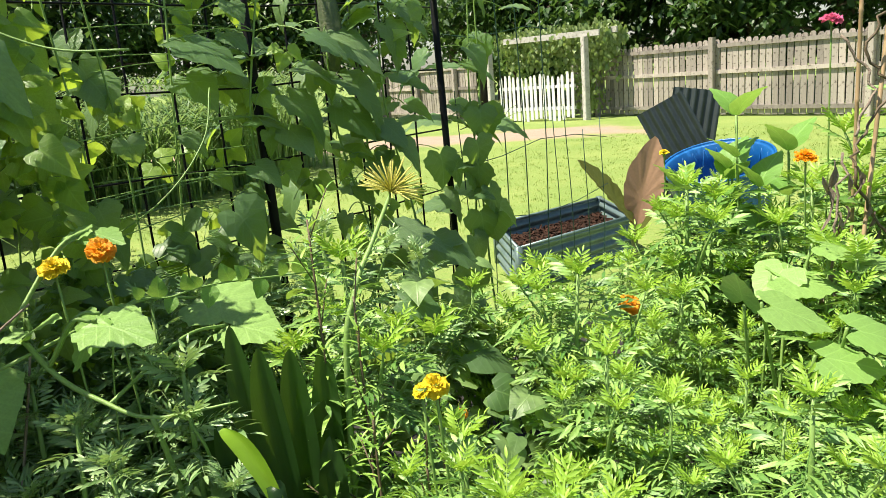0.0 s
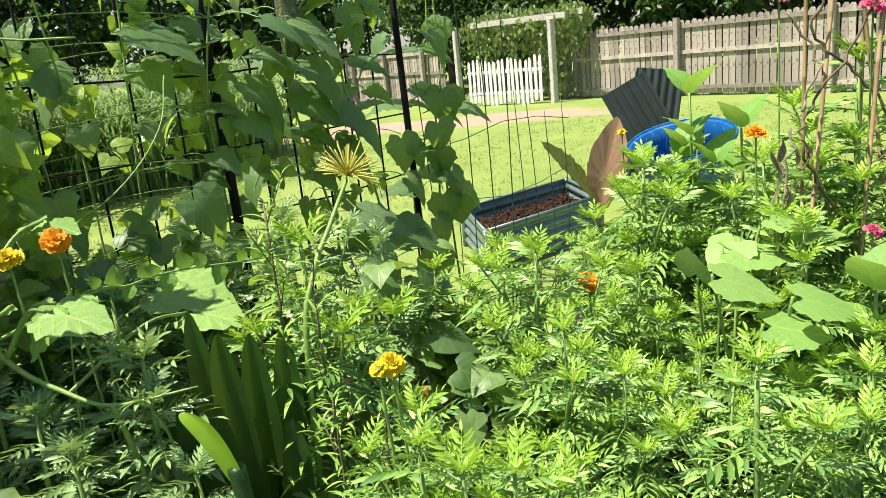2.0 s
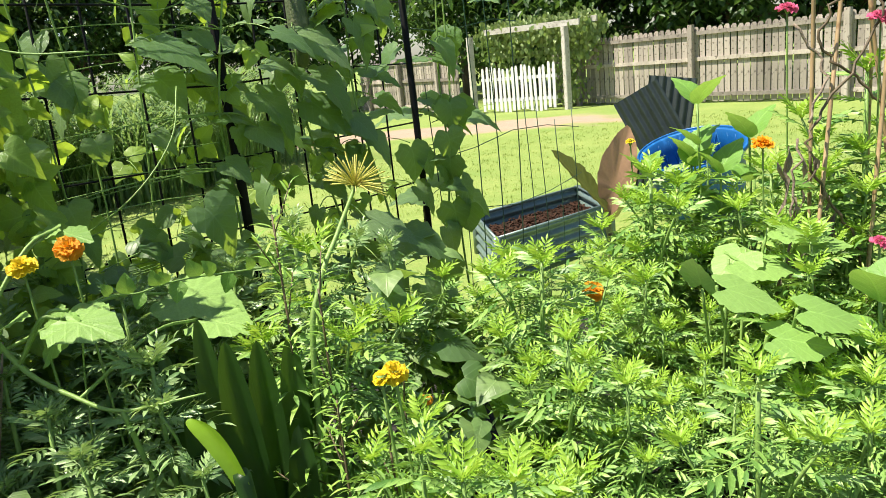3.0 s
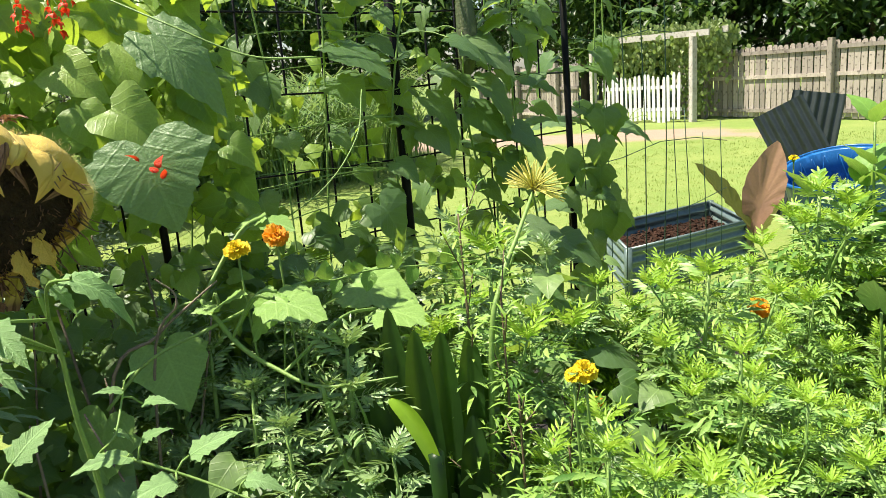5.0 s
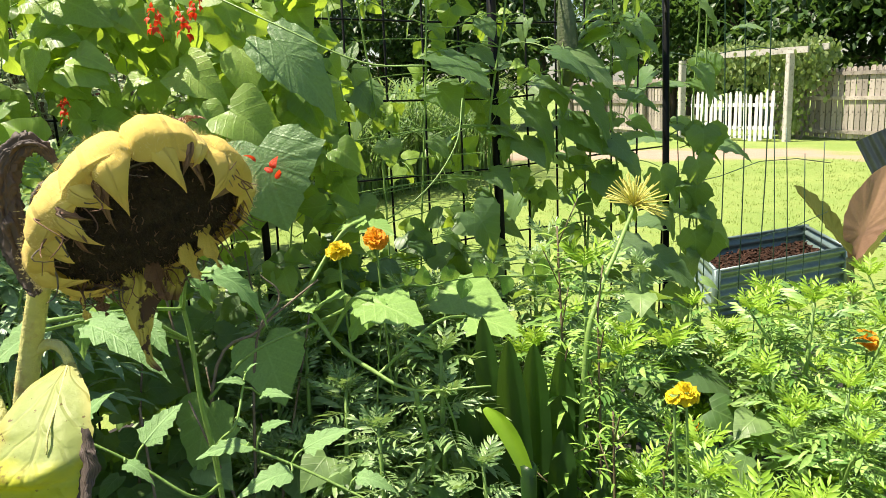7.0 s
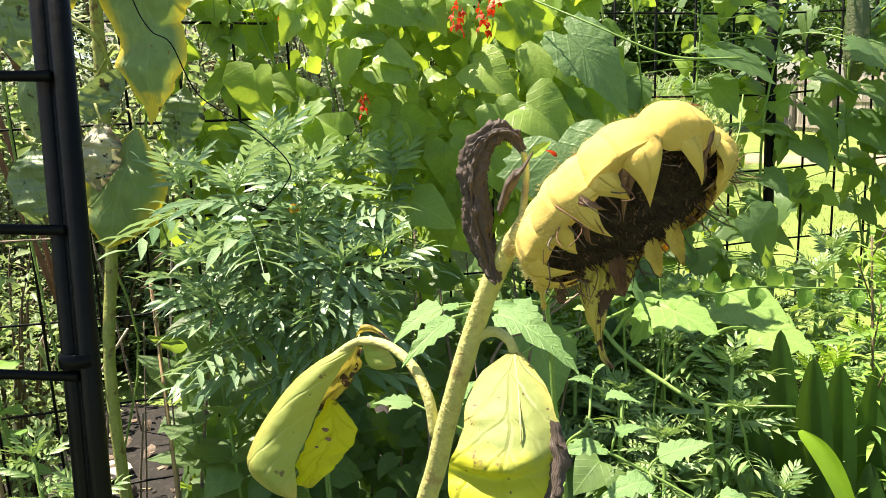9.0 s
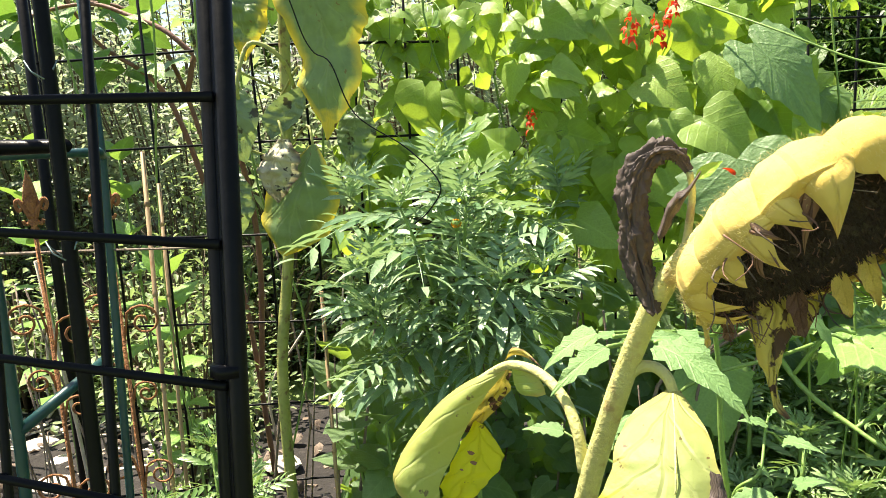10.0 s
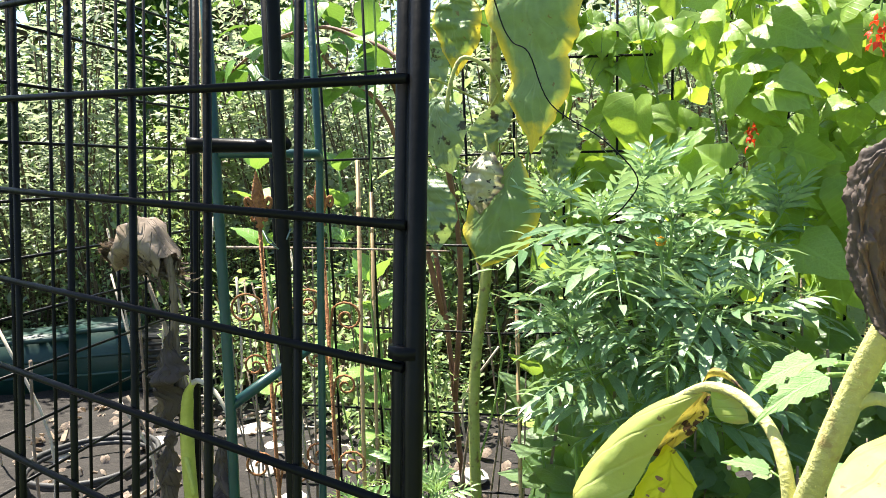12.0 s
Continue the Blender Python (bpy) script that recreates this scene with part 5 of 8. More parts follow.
def sunflower():
    r = random.Random(81)
    foot = Vector((-0.66, 0.80, 0.03))
    base = thing("sunflower", Matrix.Translation((-0.643, 0.759, 0.102)) @ Matrix.Scale(0.95, 4), "withered sunflower with a drooping yellow head and dark seeds", "sunflower")
    rel = lambda x, y, z: Vector((x, y, z)) - foot
    stem = Mesh()
    pts = spline([rel(-0.65, 0.80, -0.09), rel(-0.625, 0.78, 0.6), rel(-0.594, 0.735, 1.1), rel(-0.559, 0.703, 1.26), rel(-0.542, 0.687, 1.324), rel(-0.512, 0.667, 1.419), rel(-0.486, 0.645, 1.484), rel(-0.463, 0.630, 1.522), rel(-0.444, 0.622, 1.542), rel(-0.410, 0.618, 1.558)], 5)
    n = len(pts)
    stem.tube(pts, [(0.0125 - 0.0033 * min(1, k / (n * 0.75)) + 0.008 * max(0, (k - n * 0.82) / (n * 0.18))) * (1 + 0.05 * noise.noise((k * 0.5, 0, 0))) for k in range(n)], 16)
    part("stem", stem, STEM_PALE, base, "pale yellow-green hairy stem")
    hairs = Mesh()
    for k in range(2600):
        i = r.randrange(14, n - 1)
        d = Vector((r.gauss(0, 1), r.gauss(0, 1), r.gauss(0, 0.4))).normalized()
        p = pts[i].lerp(pts[min(i + 1, n - 1)], r.random()) + d * 0.0088
        q = p + d * r.uniform(0.002, 0.0048)
        s = d.orthogonal() * 0.00018
        hairs.add([p - s, p + s, q], [(0, 1, 2)])
    tagged(part("hairs", hairs, FUZZ, base), kind="stuff")

    # head: z of its frame is the back, x the upper rim, the face looks down towards the path
    face = Vector((0.36, -0.59, -0.73)).normalized()
    c = rel(-0.374, 0.590, 1.539)
    hm = sized(aim(c, Vector((0.86, 0.15, 0.42)), -face), 0.95)
    head = new("head")
    head.parent, head.matrix_basis = base, hm
    head["label"] = "drooping flower head with yellow bracts"

    def dome(f, a, lift=0.0, ln=0.06, curl=0.3):
        """The puffed back of the head from its middle (f 0) to the rim (f 1); past the rim a point that hangs in over the disc."""
        g = min(f, 1.0)
        swell = 1 + 0.07 * math.sin(3 * a + 0.6) + 0.05 * noise.noise((math.cos(a) * 2, math.sin(a) * 2, g * 3))
        rad = 0.089 * math.sin(g * math.pi / 2) ** 0.72 * (1 + (swell - 1) * g) if g > 0 else 0.001
        z = 0.041 * math.cos(g * math.pi / 2) ** 0.8 * swell
        nr, nz = math.sin(g * math.pi / 2), math.cos(g * math.pi / 2)
        rad, z = rad + lift * nr, z + lift * nz
        if f > 1:
            t = f - 1
            rad -= ln * (curl * t + 0.45 * t * t)
            z -= ln * (0.85 * t - 0.30 * t * t)
        return Vector((rad * math.cos(a), rad * math.sin(a), z))

    back = Mesh()
    rings, seg = 14, 60
    for i in range(rings + 1):
        for k in range(seg):
            back.v.append(tuple(dome(i / rings * 1.05, 2 * math.pi * k / seg)))
            back.uv.append((0.5, 0.42))
    for i in range(rings):
        for k in range(seg):
            q, w = i * seg + k, i * seg + (k + 1) % seg
            back.f.append((q, q + seg, w + seg, w))
    part("receptacle", back, BRACT, head)
    disc = Mesh()
    for i in range(13):
        rad = 0.087 * i / 12 + 0.0005
        for k in range(48):
            a = 2 * math.pi * k / 48
            disc.v.append((rad * math.cos(a), rad * math.sin(a), 0.002 - 0.018 * math.cos(i / 12 * math.pi / 2) + 0.003 * noise.noise((rad * math.cos(a) * 60, rad * math.sin(a) * 60, 0))))
            disc.uv.append((0, 0))
    for i in range(12):
        for k in range(48):
            a, b = i * 48 + k, i * 48 + (k + 1) % 48
            disc.f.append((a, b, b + 48, a + 48))
    part("disc", disc, SEEDS, head, "dark brown seed disc")
    seeds = Mesh()
    for k in range(1900):
        a, rad = k * 2.39996, 0.088 * math.sqrt(k / 1900)
        z = 0.003 - 0.018 * math.cos(min(1, rad / 0.087) * math.pi / 2)
        s, h = 0.0014, r.uniform(0.003, 0.009)
        x, y = rad * math.cos(a), rad * math.sin(a)
        j = Vector((r.uniform(-1, 1), r.uniform(-1, 1), 0)) * 0.0030
        seeds.add([(x - s, y, z), (x, y - s, z), (x + s, y, z), (x, y + s, z), (x + j.x, y + j.y, z - h)], [(1, 0, 4), (2, 1, 4), (3, 2, 4), (0, 3, 4)])
    tagged(part("seed_cover", seeds, SEEDS, head), kind="stuff")
    florets = Mesh()
    for k in range(130):
        # dried florets left standing between the seeds
        a, rad = r.uniform(0, 6.283), 0.086 * math.sqrt(r.random())
        p = Vector((rad * math.cos(a), rad * math.sin(a), -0.004 - 0.014 * math.cos(rad / 0.087 * math.pi / 2)))
        d = Vector((r.gauss(0, 0.7), r.gauss(0, 0.7), -1)).normalized() * r.uniform(0.003, 0.007)
        florets.tube([p, p + d * 0.6 + Vector((r.gauss(0, 0.001), r.gauss(0, 0.001), 0)), p + d], [0.0005, 0.0004, 0.0006], 4)
    tagged(part("floret_cover", florets, BRACT_DRY, head), kind="stuff")

    skin = []

    def bract(a0, half, f0, ln, puff, material, skew, curl=0.3, point=1.0, blunt=False):
        """A broad puffed bract that starts on the dome, bulges over the rim and narrows to a long hanging point."""
        mb = Mesh()
        nu, nv = 10, 26
        tip = 1.7 if blunt else 2.0
        for i in range(nv + 1):
            v = i / nv
            f = f0 + (tip - f0) * v
            t = min(1.0, max(0.0, (f - 0.80) / (tip - 0.80)))
            w = half * (1 - t) ** point * min(1, 0.5 + 2.4 * v) + 0.008 * (1 - t)
            if blunt:
                w = half * (1 - t ** 4) ** 0.5 * min(1, 0.5 + 2.4 * v)
            for k in range(nu + 1):
                u = 2 * k / nu - 1
                lump = noise.noise((a0 * 3 + u * 1.3, f * 3.0, 2.0)) + 0.6 * noise.noise((a0 * 7 + u * 3.5, f * 9.0, 4.0))
                lift = puff * (1 - u * u) ** 0.55 * math.sin(math.pi * min(1, 0.15 + v * 0.8)) + 0.0012 + 0.0034 * lump * (1 - t) + 0.004 * t * math.sin(t * 5 + a0 * 4)
                p = dome(f, a0 + w * u + skew * t * t, lift, ln, curl)
                mb.v.append(tuple(p))
                if material is BRACT and f < 1.25:
                    skin.append(p)
                mb.uv.append((0.5 + 0.26 * u * (1 - 0.4 * t), 0.42 + 0.62 * max(0.0, t) ** 1.6))
        for i in range(nv):
            for k in range(nu):
                q = i * (nu + 1) + k
                mb.f.append((q, q + nu + 1, q + nu + 2, q + 1))
        part("bract", mb, material, head, "dry brown bract" if material is BRACT_DRY else "")

    # swollen outer bracts that make the lumpy back
    for k in range(9):
        a = 2 * math.pi * k / 9 + r.uniform(-0.12, 0.12)
        bract(a, r.uniform(0.34, 0.46), r.uniform(0.12, 0.3), r.uniform(0.010, 0.030), r.uniform(0.011, 0.018), BRACT, r.uniform(-0.1, 0.1), 0.1, 1.0, True)
    # pointed yellow bracts; the upper ones reach far over the disc
    for k in range(16):
        a = 2 * math.pi * (k + 0.3) / 16 + r.uniform(-0.14, 0.14)
        up = 0.5 + 0.5 * math.cos(a)
        bract(a, r.uniform(0.17, 0.30), r.uniform(0.5, 0.66), (0.014 + 0.044 * up) * r.choice((0.6, 0.85, 1.0, 1.3)), r.uniform(0.006, 0.012), BRACT, r.uniform(-0.3, 0.3), r.uniform(-0.1, 0.25), r.uniform(0.75, 1.3))
    # dry mauve-brown bracts that show in the gaps
    for k in range(11):
        a = 2 * math.pi * k / 11 + r.uniform(-0.2, 0.2)
        up = 0.5 + 0.5 * math.cos(a)
        bract(a, r.uniform(0.13, 0.2), r.uniform(0.86, 0.92), (0.014 + 0.022 * up) * r.uniform(0.6, 1.3), 0.002, BRACT_DRY, r.uniform(-0.5, 0.5), r.uniform(0.2, 0.5))
    # two that dried on top of the yellow ones
    for a, f0, ln in ((0.75, 0.76, 0.034), (-0.55, 0.80, 0.030)):
        bract(a, 0.13, f0, ln, 0.013, BRACT_DRY, r.uniform(-0.3, 0.3), 0.2, 1.3)
    fuzz = Mesh()
    for k in range(15000):
        p = skin[r.randrange(len(skin))] + Vector((r.gauss(0, 0.0022), r.gauss(0, 0.0022), r.gauss(0, 0.0012)))
        d = (p - Vector((0, 0, -0.03))).normalized() + Vector((r.gauss(0, 0.5), r.gauss(0, 0.5), r.gauss(0, 0.5)))
        q = p + d * r.uniform(0.0015, 0.0034)
        e = d.orthogonal().normalized() * 0.00013
        fuzz.add([p - e, p + e, q], [(0, 1, 2)])
    tagged(part("fuzz", fuzz, FUZZ, head), kind="stuff")
    # curled dry threads round the rim
    for k in range(70):
        threads = Mesh()
        a = r.uniform(0, 6.28) if k % 2 else r.uniform(1.9, 4.4)
        p = Vector((0.086 * math.cos(a), 0.086 * math.sin(a), -0.004))
        q = p + Vector((math.cos(a) * r.uniform(-0.015, 0.02), math.sin(a) * r.uniform(-0.015, 0.02), -r.uniform(0.012, 0.035)))
        threads.tube(arc(p, q, Vector((r.gauss(0, 1), r.gauss(0, 1), r.gauss(0, 1))) * 0.007, 5), [0.0010, 0.0009, 0.0008, 0.0006, 0.0005, 0.0003], 4, False)
        part("dry_thread", threads, BRACT_DRY if k % 3 else TAN_LEAF, head)
    tuft = Mesh()
    for k in range(16):
        lf = strip_leaf(0.45, 5, 0.6, 0.5, wave=0.10, seed=k)
        a = k * 2.4
        tuft.stamp(lf, sized(aim((0.006 * math.cos(a), 0.004 * math.sin(a), -0.004), (math.cos(a), math.sin(a), r.uniform(0.2, 0.9)), (0, 0, 1)), r.uniform(0.010, 0.019)))
    part("dry_tuft", tuft, BRACT_DRY, base, m=Matrix.Translation(rel(-0.341, 0.594, 1.624)))
    # torn blotched rag and thin strips hanging from the lower rim
    part("hanging_rag", sheet([rel(-0.420, 0.637, 1.512), rel(-0.414, 0.627, 1.479), rel(-0.410, 0.621, 1.444), rel(-0.400, 0.617, 1.416), rel(-0.397, 0.615, 1.402), rel(-0.388, 0.615, 1.394)],
                              [rel(-0.382, 0.651, 1.516), rel(-0.378, 0.643, 1.479), rel(-0.388, 0.633, 1.449), rel(-0.394, 0.625, 1.422), rel(-0.392, 0.619, 1.406), rel(-0.385, 0.617, 1.394)], 0.3, 34, 12, 0.35, 0.14, 3, 0.22, 0.78), RAG, base, "torn yellow withered leaf with brown blotches")
    part("hanging_rag", sheet([rel(-0.388, 0.657, 1.514), rel(-0.382, 0.653, 1.479), rel(-0.380, 0.650, 1.452)], [rel(-0.362, 0.665, 1.519), rel(-0.358, 0.659, 1.486), rel(-0.370, 0.653, 1.450)], -0.3, 18, 8, 0.35, 0.16, 8), RAG, base, "torn yellow withered leaf with brown blotches")
    for dx, dz, ln, mat, w in ((-0.044, 0.0, 0.055, BRACT, 0.22), (-0.028, -0.008, 0.045, BRACT_DRY, 0.25), (0.022, 0.0, 0.045, BRACT_DRY, 0.3), (0.052, 0.012, 0.04, BRACT, 0.35), (0.068, 0.03, 0.05, BRACT, 0.28)):
        mb = Mesh()
        tpl = strip_leaf(w, 12, 0.9, 0.1, 0.35, 0.3, 0.12, int(dx * 1000) + 90)
        mb.add(tpl[0].tolist(), tpl[1], tpl[2])
        part("hanging_rag", mb, mat, base, "limp withered bract", m=sized(aim(rel(-0.405 + dx, 0.625, 1.500 + dz), (0.12 + dx * 2, -0.05, -1), (-0.3, -1, 0)), ln))

    # the two yellowed leaves, hanging from bent stalks
    def leaf_stalk(points, rad):
        mb = Mesh()
        line = spline(points, 7)
        mb.tube(line, [rad * (1.25 - 0.35 * k / len(line)) for k in range(len(line))], 10)
        part("leaf_stalk", mb, STEM_PALE, base)

    leaf_stalk([rel(-0.560, 0.699, 1.290), rel(-0.566, 0.705, 1.328), rel(-0.583, 0.725, 1.356), rel(-0.612, 0.752, 1.371), rel(-0.645, 0.777, 1.370), rel(-0.672, 0.795, 1.356), rel(-0.72, 0.80, 1.320)], 0.0050)
    leaf_stalk([rel(-0.532, 0.680, 1.362), rel(-0.522, 0.674, 1.388), rel(-0.507, 0.668, 1.410), rel(-0.491, 0.660, 1.416), rel(-0.479, 0.651, 1.410), rel(-0.473, 0.644, 1.396)], 0.0050)
    leaf_stalk([rel(-0.468, 0.640, 1.505), rel(-0.462, 0.648, 1.54), rel(-0.459, 0.652, 1.570), rel(-0.461, 0.648, 1.588)], 0.0030)

    # first leaf: a long pale half folded down, its other half torn and yellow
    part("leaf_half", sheet([rel(-0.665, 0.798, 1.362), rel(-0.720, 0.802, 1.330), rel(-0.762, 0.798, 1.290), rel(-0.792, 0.785, 1.245), rel(-0.800, 0.775, 1.212), rel(-0.772, 0.765, 1.188), rel(-0.744, 0.762, 1.178)],
                            [rel(-0.660, 0.792, 1.356), rel(-0.684, 0.788, 1.326), rel(-0.706, 0.785, 1.290), rel(-0.724, 0.780, 1.252), rel(-0.738, 0.770, 1.222), rel(-0.738, 0.764, 1.198), rel(-0.738, 0.760, 1.177)], 0.30, 30, 12, 0.05, 0.02, 1, 0.95, 0.55, hang=(-0.35, -1, 0.3)), LEAF_PALE, base, "pale green half of a wilted leaf")
    part("leaf_half", sheet([rel(-0.665, 0.800, 1.356), rel(-0.694, 0.800, 1.322), rel(-0.712, 0.797, 1.295), rel(-0.722, 0.795, 1.275)], [rel(-0.655, 0.805, 1.352), rel(-0.662, 0.806, 1.325), rel(-0.680, 0.803, 1.300), rel(-0.706, 0.798, 1.276)], -0.25, 18, 8, 0.28, 0.12, 2, 0.2, 0.8), RAG, base, "shrivelled yellow and brown fold of a wilted leaf")
    part("leaf_half", sheet([rel(-0.700, 0.798, 1.292), rel(-0.718, 0.796, 1.262), rel(-0.736, 0.786, 1.225), rel(-0.744, 0.778, 1.194), rel(-0.730, 0.775, 1.186)], [rel(-0.690, 0.797, 1.288), rel(-0.668, 0.792, 1.262), rel(-0.672, 0.785, 1.236), rel(-0.694, 0.778, 1.212), rel(-0.722, 0.775, 1.187)], 0.12, 22, 10, 0.10, 0.10, 5, 0.2, 0.8), LEAF_YELLOW, base, "ragged yellow half of a wilted leaf with brown holes")
    for x, z, q in ((-0.700, 1.262, 0.0042), (-0.697, 1.250, 0.0040), (-0.712, 1.240, 0.0022), (-0.716, 1.214, 0.0035)):
        mb = Mesh()
        mb.v.append((0, 0, 0))
        mb.v += [(q * (1 + 0.25 * math.sin(3 * a + z * 90)) * math.cos(a), 0, 0.75 * q * (1 + 0.2 * math.cos(2 * a + x * 70)) * math.sin(a)) for a in [0.6283 * k for k in range(10)]]
        mb.uv += [(0.5, 0.5)] * 11
        mb.f += [(0, 1 + k, 1 + (k + 1) % 10) for k in range(10)]
        part("blotch", mb, BRACT_DRY, base, "dark brown blotch on the yellow leaf", m=Matrix.Translation(rel(x, 0.774, z)) @ Matrix.Rotation(0.15, 4, "X"))
    part("leaf_half", sheet([rel(-0.652, 0.790, 1.364), rel(-0.648, 0.784, 1.346), rel(-0.640, 0.778, 1.336), rel(-0.622, 0.768, 1.338)], [rel(-0.650, 0.788, 1.368), rel(-0.630, 0.774, 1.366), rel(-0.612, 0.760, 1.358), rel(-0.607, 0.756, 1.346)], 0.2, 14, 7, 0.06, 0.03, 6, 0.55, 0.9), LEAF_PALE, base, "pale fold of a wilted leaf")
    part("leaf_half", sheet([rel(-0.668, 0.803, 1.358), rel(-0.655, 0.800, 1.372), rel(-0.636, 0.788, 1.376), rel(-0.612, 0.768, 1.371)], [rel(-0.662, 0.798, 1.362), rel(-0.652, 0.793, 1.384), rel(-0.634, 0.785, 1.384), rel(-0.612, 0.766, 1.372)], 0.3, 14, 6, 0.2, 0.06, 7), RAG, base, "curled yellow rim of a wilted leaf")
    # second leaf: pale above a pleat, bright yellow below it
    pivot = Vector((-0.462, -0.023, 1.629))

    def swing(*lines):
        """Lets the blade swing out towards the path below its stalk."""
        out = []
        for line in lines:
            pts = [p + foot for p in line]
            out.append([pivot + (p - pivot) * (1 - 0.085 * min(1, max(0, (1.402 - p.z) / 0.06))) - foot for p in pts])
        return out if len(out) > 1 else out[0]

    rim_l = [rel(-0.480, 0.648, 1.400), rel(-0.508, 0.648, 1.378), rel(-0.523, 0.640, 1.348), rel(-0.524, 0.630, 1.330), rel(-0.538, 0.614, 1.305), rel(-0.540, 0.602, 1.278), rel(-0.520, 0.590, 1.252), rel(-0.492, 0.582, 1.232)]
    rim_r = [rel(-0.468, 0.642, 1.402), rel(-0.452, 0.634, 1.380), rel(-0.439, 0.626, 1.350), rel(-0.436, 0.618, 1.328), rel(-0.439, 0.608, 1.303), rel(-0.444, 0.598, 1.278), rel(-0.458, 0.588, 1.252), rel(-0.486, 0.580, 1.232)]
    part("leaf_blade", sheet(*swing(rim_l, rim_r), 0.15, 48, 16, 0.05, 0.025, 11, 0.14, 0.86, 0.0, 1.05, pleat=0.10), LEAF_TURNING, base, "pale wilting leaf turning bright yellow below a pleat")
    rib = Mesh()
    rib.tube(spline(swing([rel(-0.474, 0.641, 1.399), rel(-0.472, 0.625, 1.372), rel(-0.471, 0.612, 1.345), rel(-0.471, 0.604, 1.328)]), 5), [0.0014 - 0.00005 * k for k in range(16)], 6)
    part("midrib", rib, STEM_PALE, base)
    part("dry_edge", sheet(*swing([rel(-0.444, 0.618, 1.345), rel(-0.444, 0.610, 1.318), rel(-0.448, 0.598, 1.290), rel(-0.458, 0.588, 1.268)], [rel(-0.436, 0.614, 1.345), rel(-0.430, 0.606, 1.318), rel(-0.434, 0.594, 1.290), rel(-0.454, 0.584, 1.266)]), 0.3, 26, 6, 0.35, 0.35, 15), DRY_LEAF, base, "crisp dark brown torn leaf edge")
    # crumpled dead leaf at the neck, pleated along its length
    crumple = Mesh()
    line = spline([rel(-0.461, 0.650, 1.589), rel(-0.470, 0.650, 1.603), rel(-0.487, 0.650, 1.604), rel(-0.502, 0.648, 1.585), rel(-0.508, 0.645, 1.550), rel(-0.502, 0.642, 1.515), rel(-0.493, 0.638, 1.485), rel(-0.488, 0.632, 1.472)], 20)
    m = len(line)
    seg = 80
    for i, p in enumerate(line):
        f = i / (m - 1)
        w = 0.0028 + 0.0105 * math.sin(math.pi * min(1, f * 0.97 + 0.02) ** 1.1) ** 0.8
        along_line = (line[min(i + 1, m - 1)] - line[max(i - 1, 0)]).normalized()
        side = along_line.cross(Vector((0, -1, 0))).normalized()
        for k in range(seg):
            a = 2 * math.pi * k / seg
            fold = abs(noise.noise((math.cos(a) * 2.2, math.sin(a) * 2.2, f * 8))) + 0.5 * abs(noise.noise((math.cos(a) * 5, math.sin(a) * 5, f * 22 + 7))) + 0.25 * abs(noise.noise((math.cos(a) * 11, math.sin(a) * 11, f * 50)))
            q = w * (1.15 - 1.15 * fold + 0.22 * math.sin(5 * a + 4 * f + 2 * noise.noise((f * 5, 0, 1))) + 0.3 * noise.noise((math.cos(a), math.sin(a), f * 4)))
            v = p + side * (q * math.cos(a)) + Vector((0, -1, 0)) * (q * math.sin(a) * 0.6) + along_line * (0.004 * noise.noise((a * 1.5, f * 18, 3)))
            crumple.v.append(tuple(v))
            crumple.uv.append((0.3, 0.4))
    for i in range(m - 1):
        for k in range(seg):
            a, b = i * seg + k, i * seg + (k + 1) % seg
            crumple.f.append((a, b, b + seg, a + seg))
    part("dead_leaf", crumple, DRY_LEAF, base, "crumpled dark brown dead leaf")
    part("dead_leaf", sheet([rel(-0.452, 0.640, 1.590), rel(-0.462, 0.636, 1.578), rel(-0.476, 0.632, 1.566), rel(-0.486, 0.630, 1.540)], [rel(-0.453, 0.640, 1.586), rel(-0.464, 0.636, 1.567), rel(-0.474, 0.633, 1.550), rel(-0.484, 0.632, 1.532)], 0.5, 20, 6, 0.4, 0.12, 21), DRY_LEAF, base, "crumpled dark brown dead leaf")
    tip = Mesh()
    t = broad_leaf(LANCE, 8, seed=4, fold=0.3)
    tip.add(t[0].tolist(), t[1], t[2])
    part("young_leaf", tip, LIME, base, "small bright green leaf tip", m=sized(aim(rel(-0.456, 0.655, 1.582), (0.8, 0, 0.6), (0, -1, 0.3)), 0.026))


sunflower()

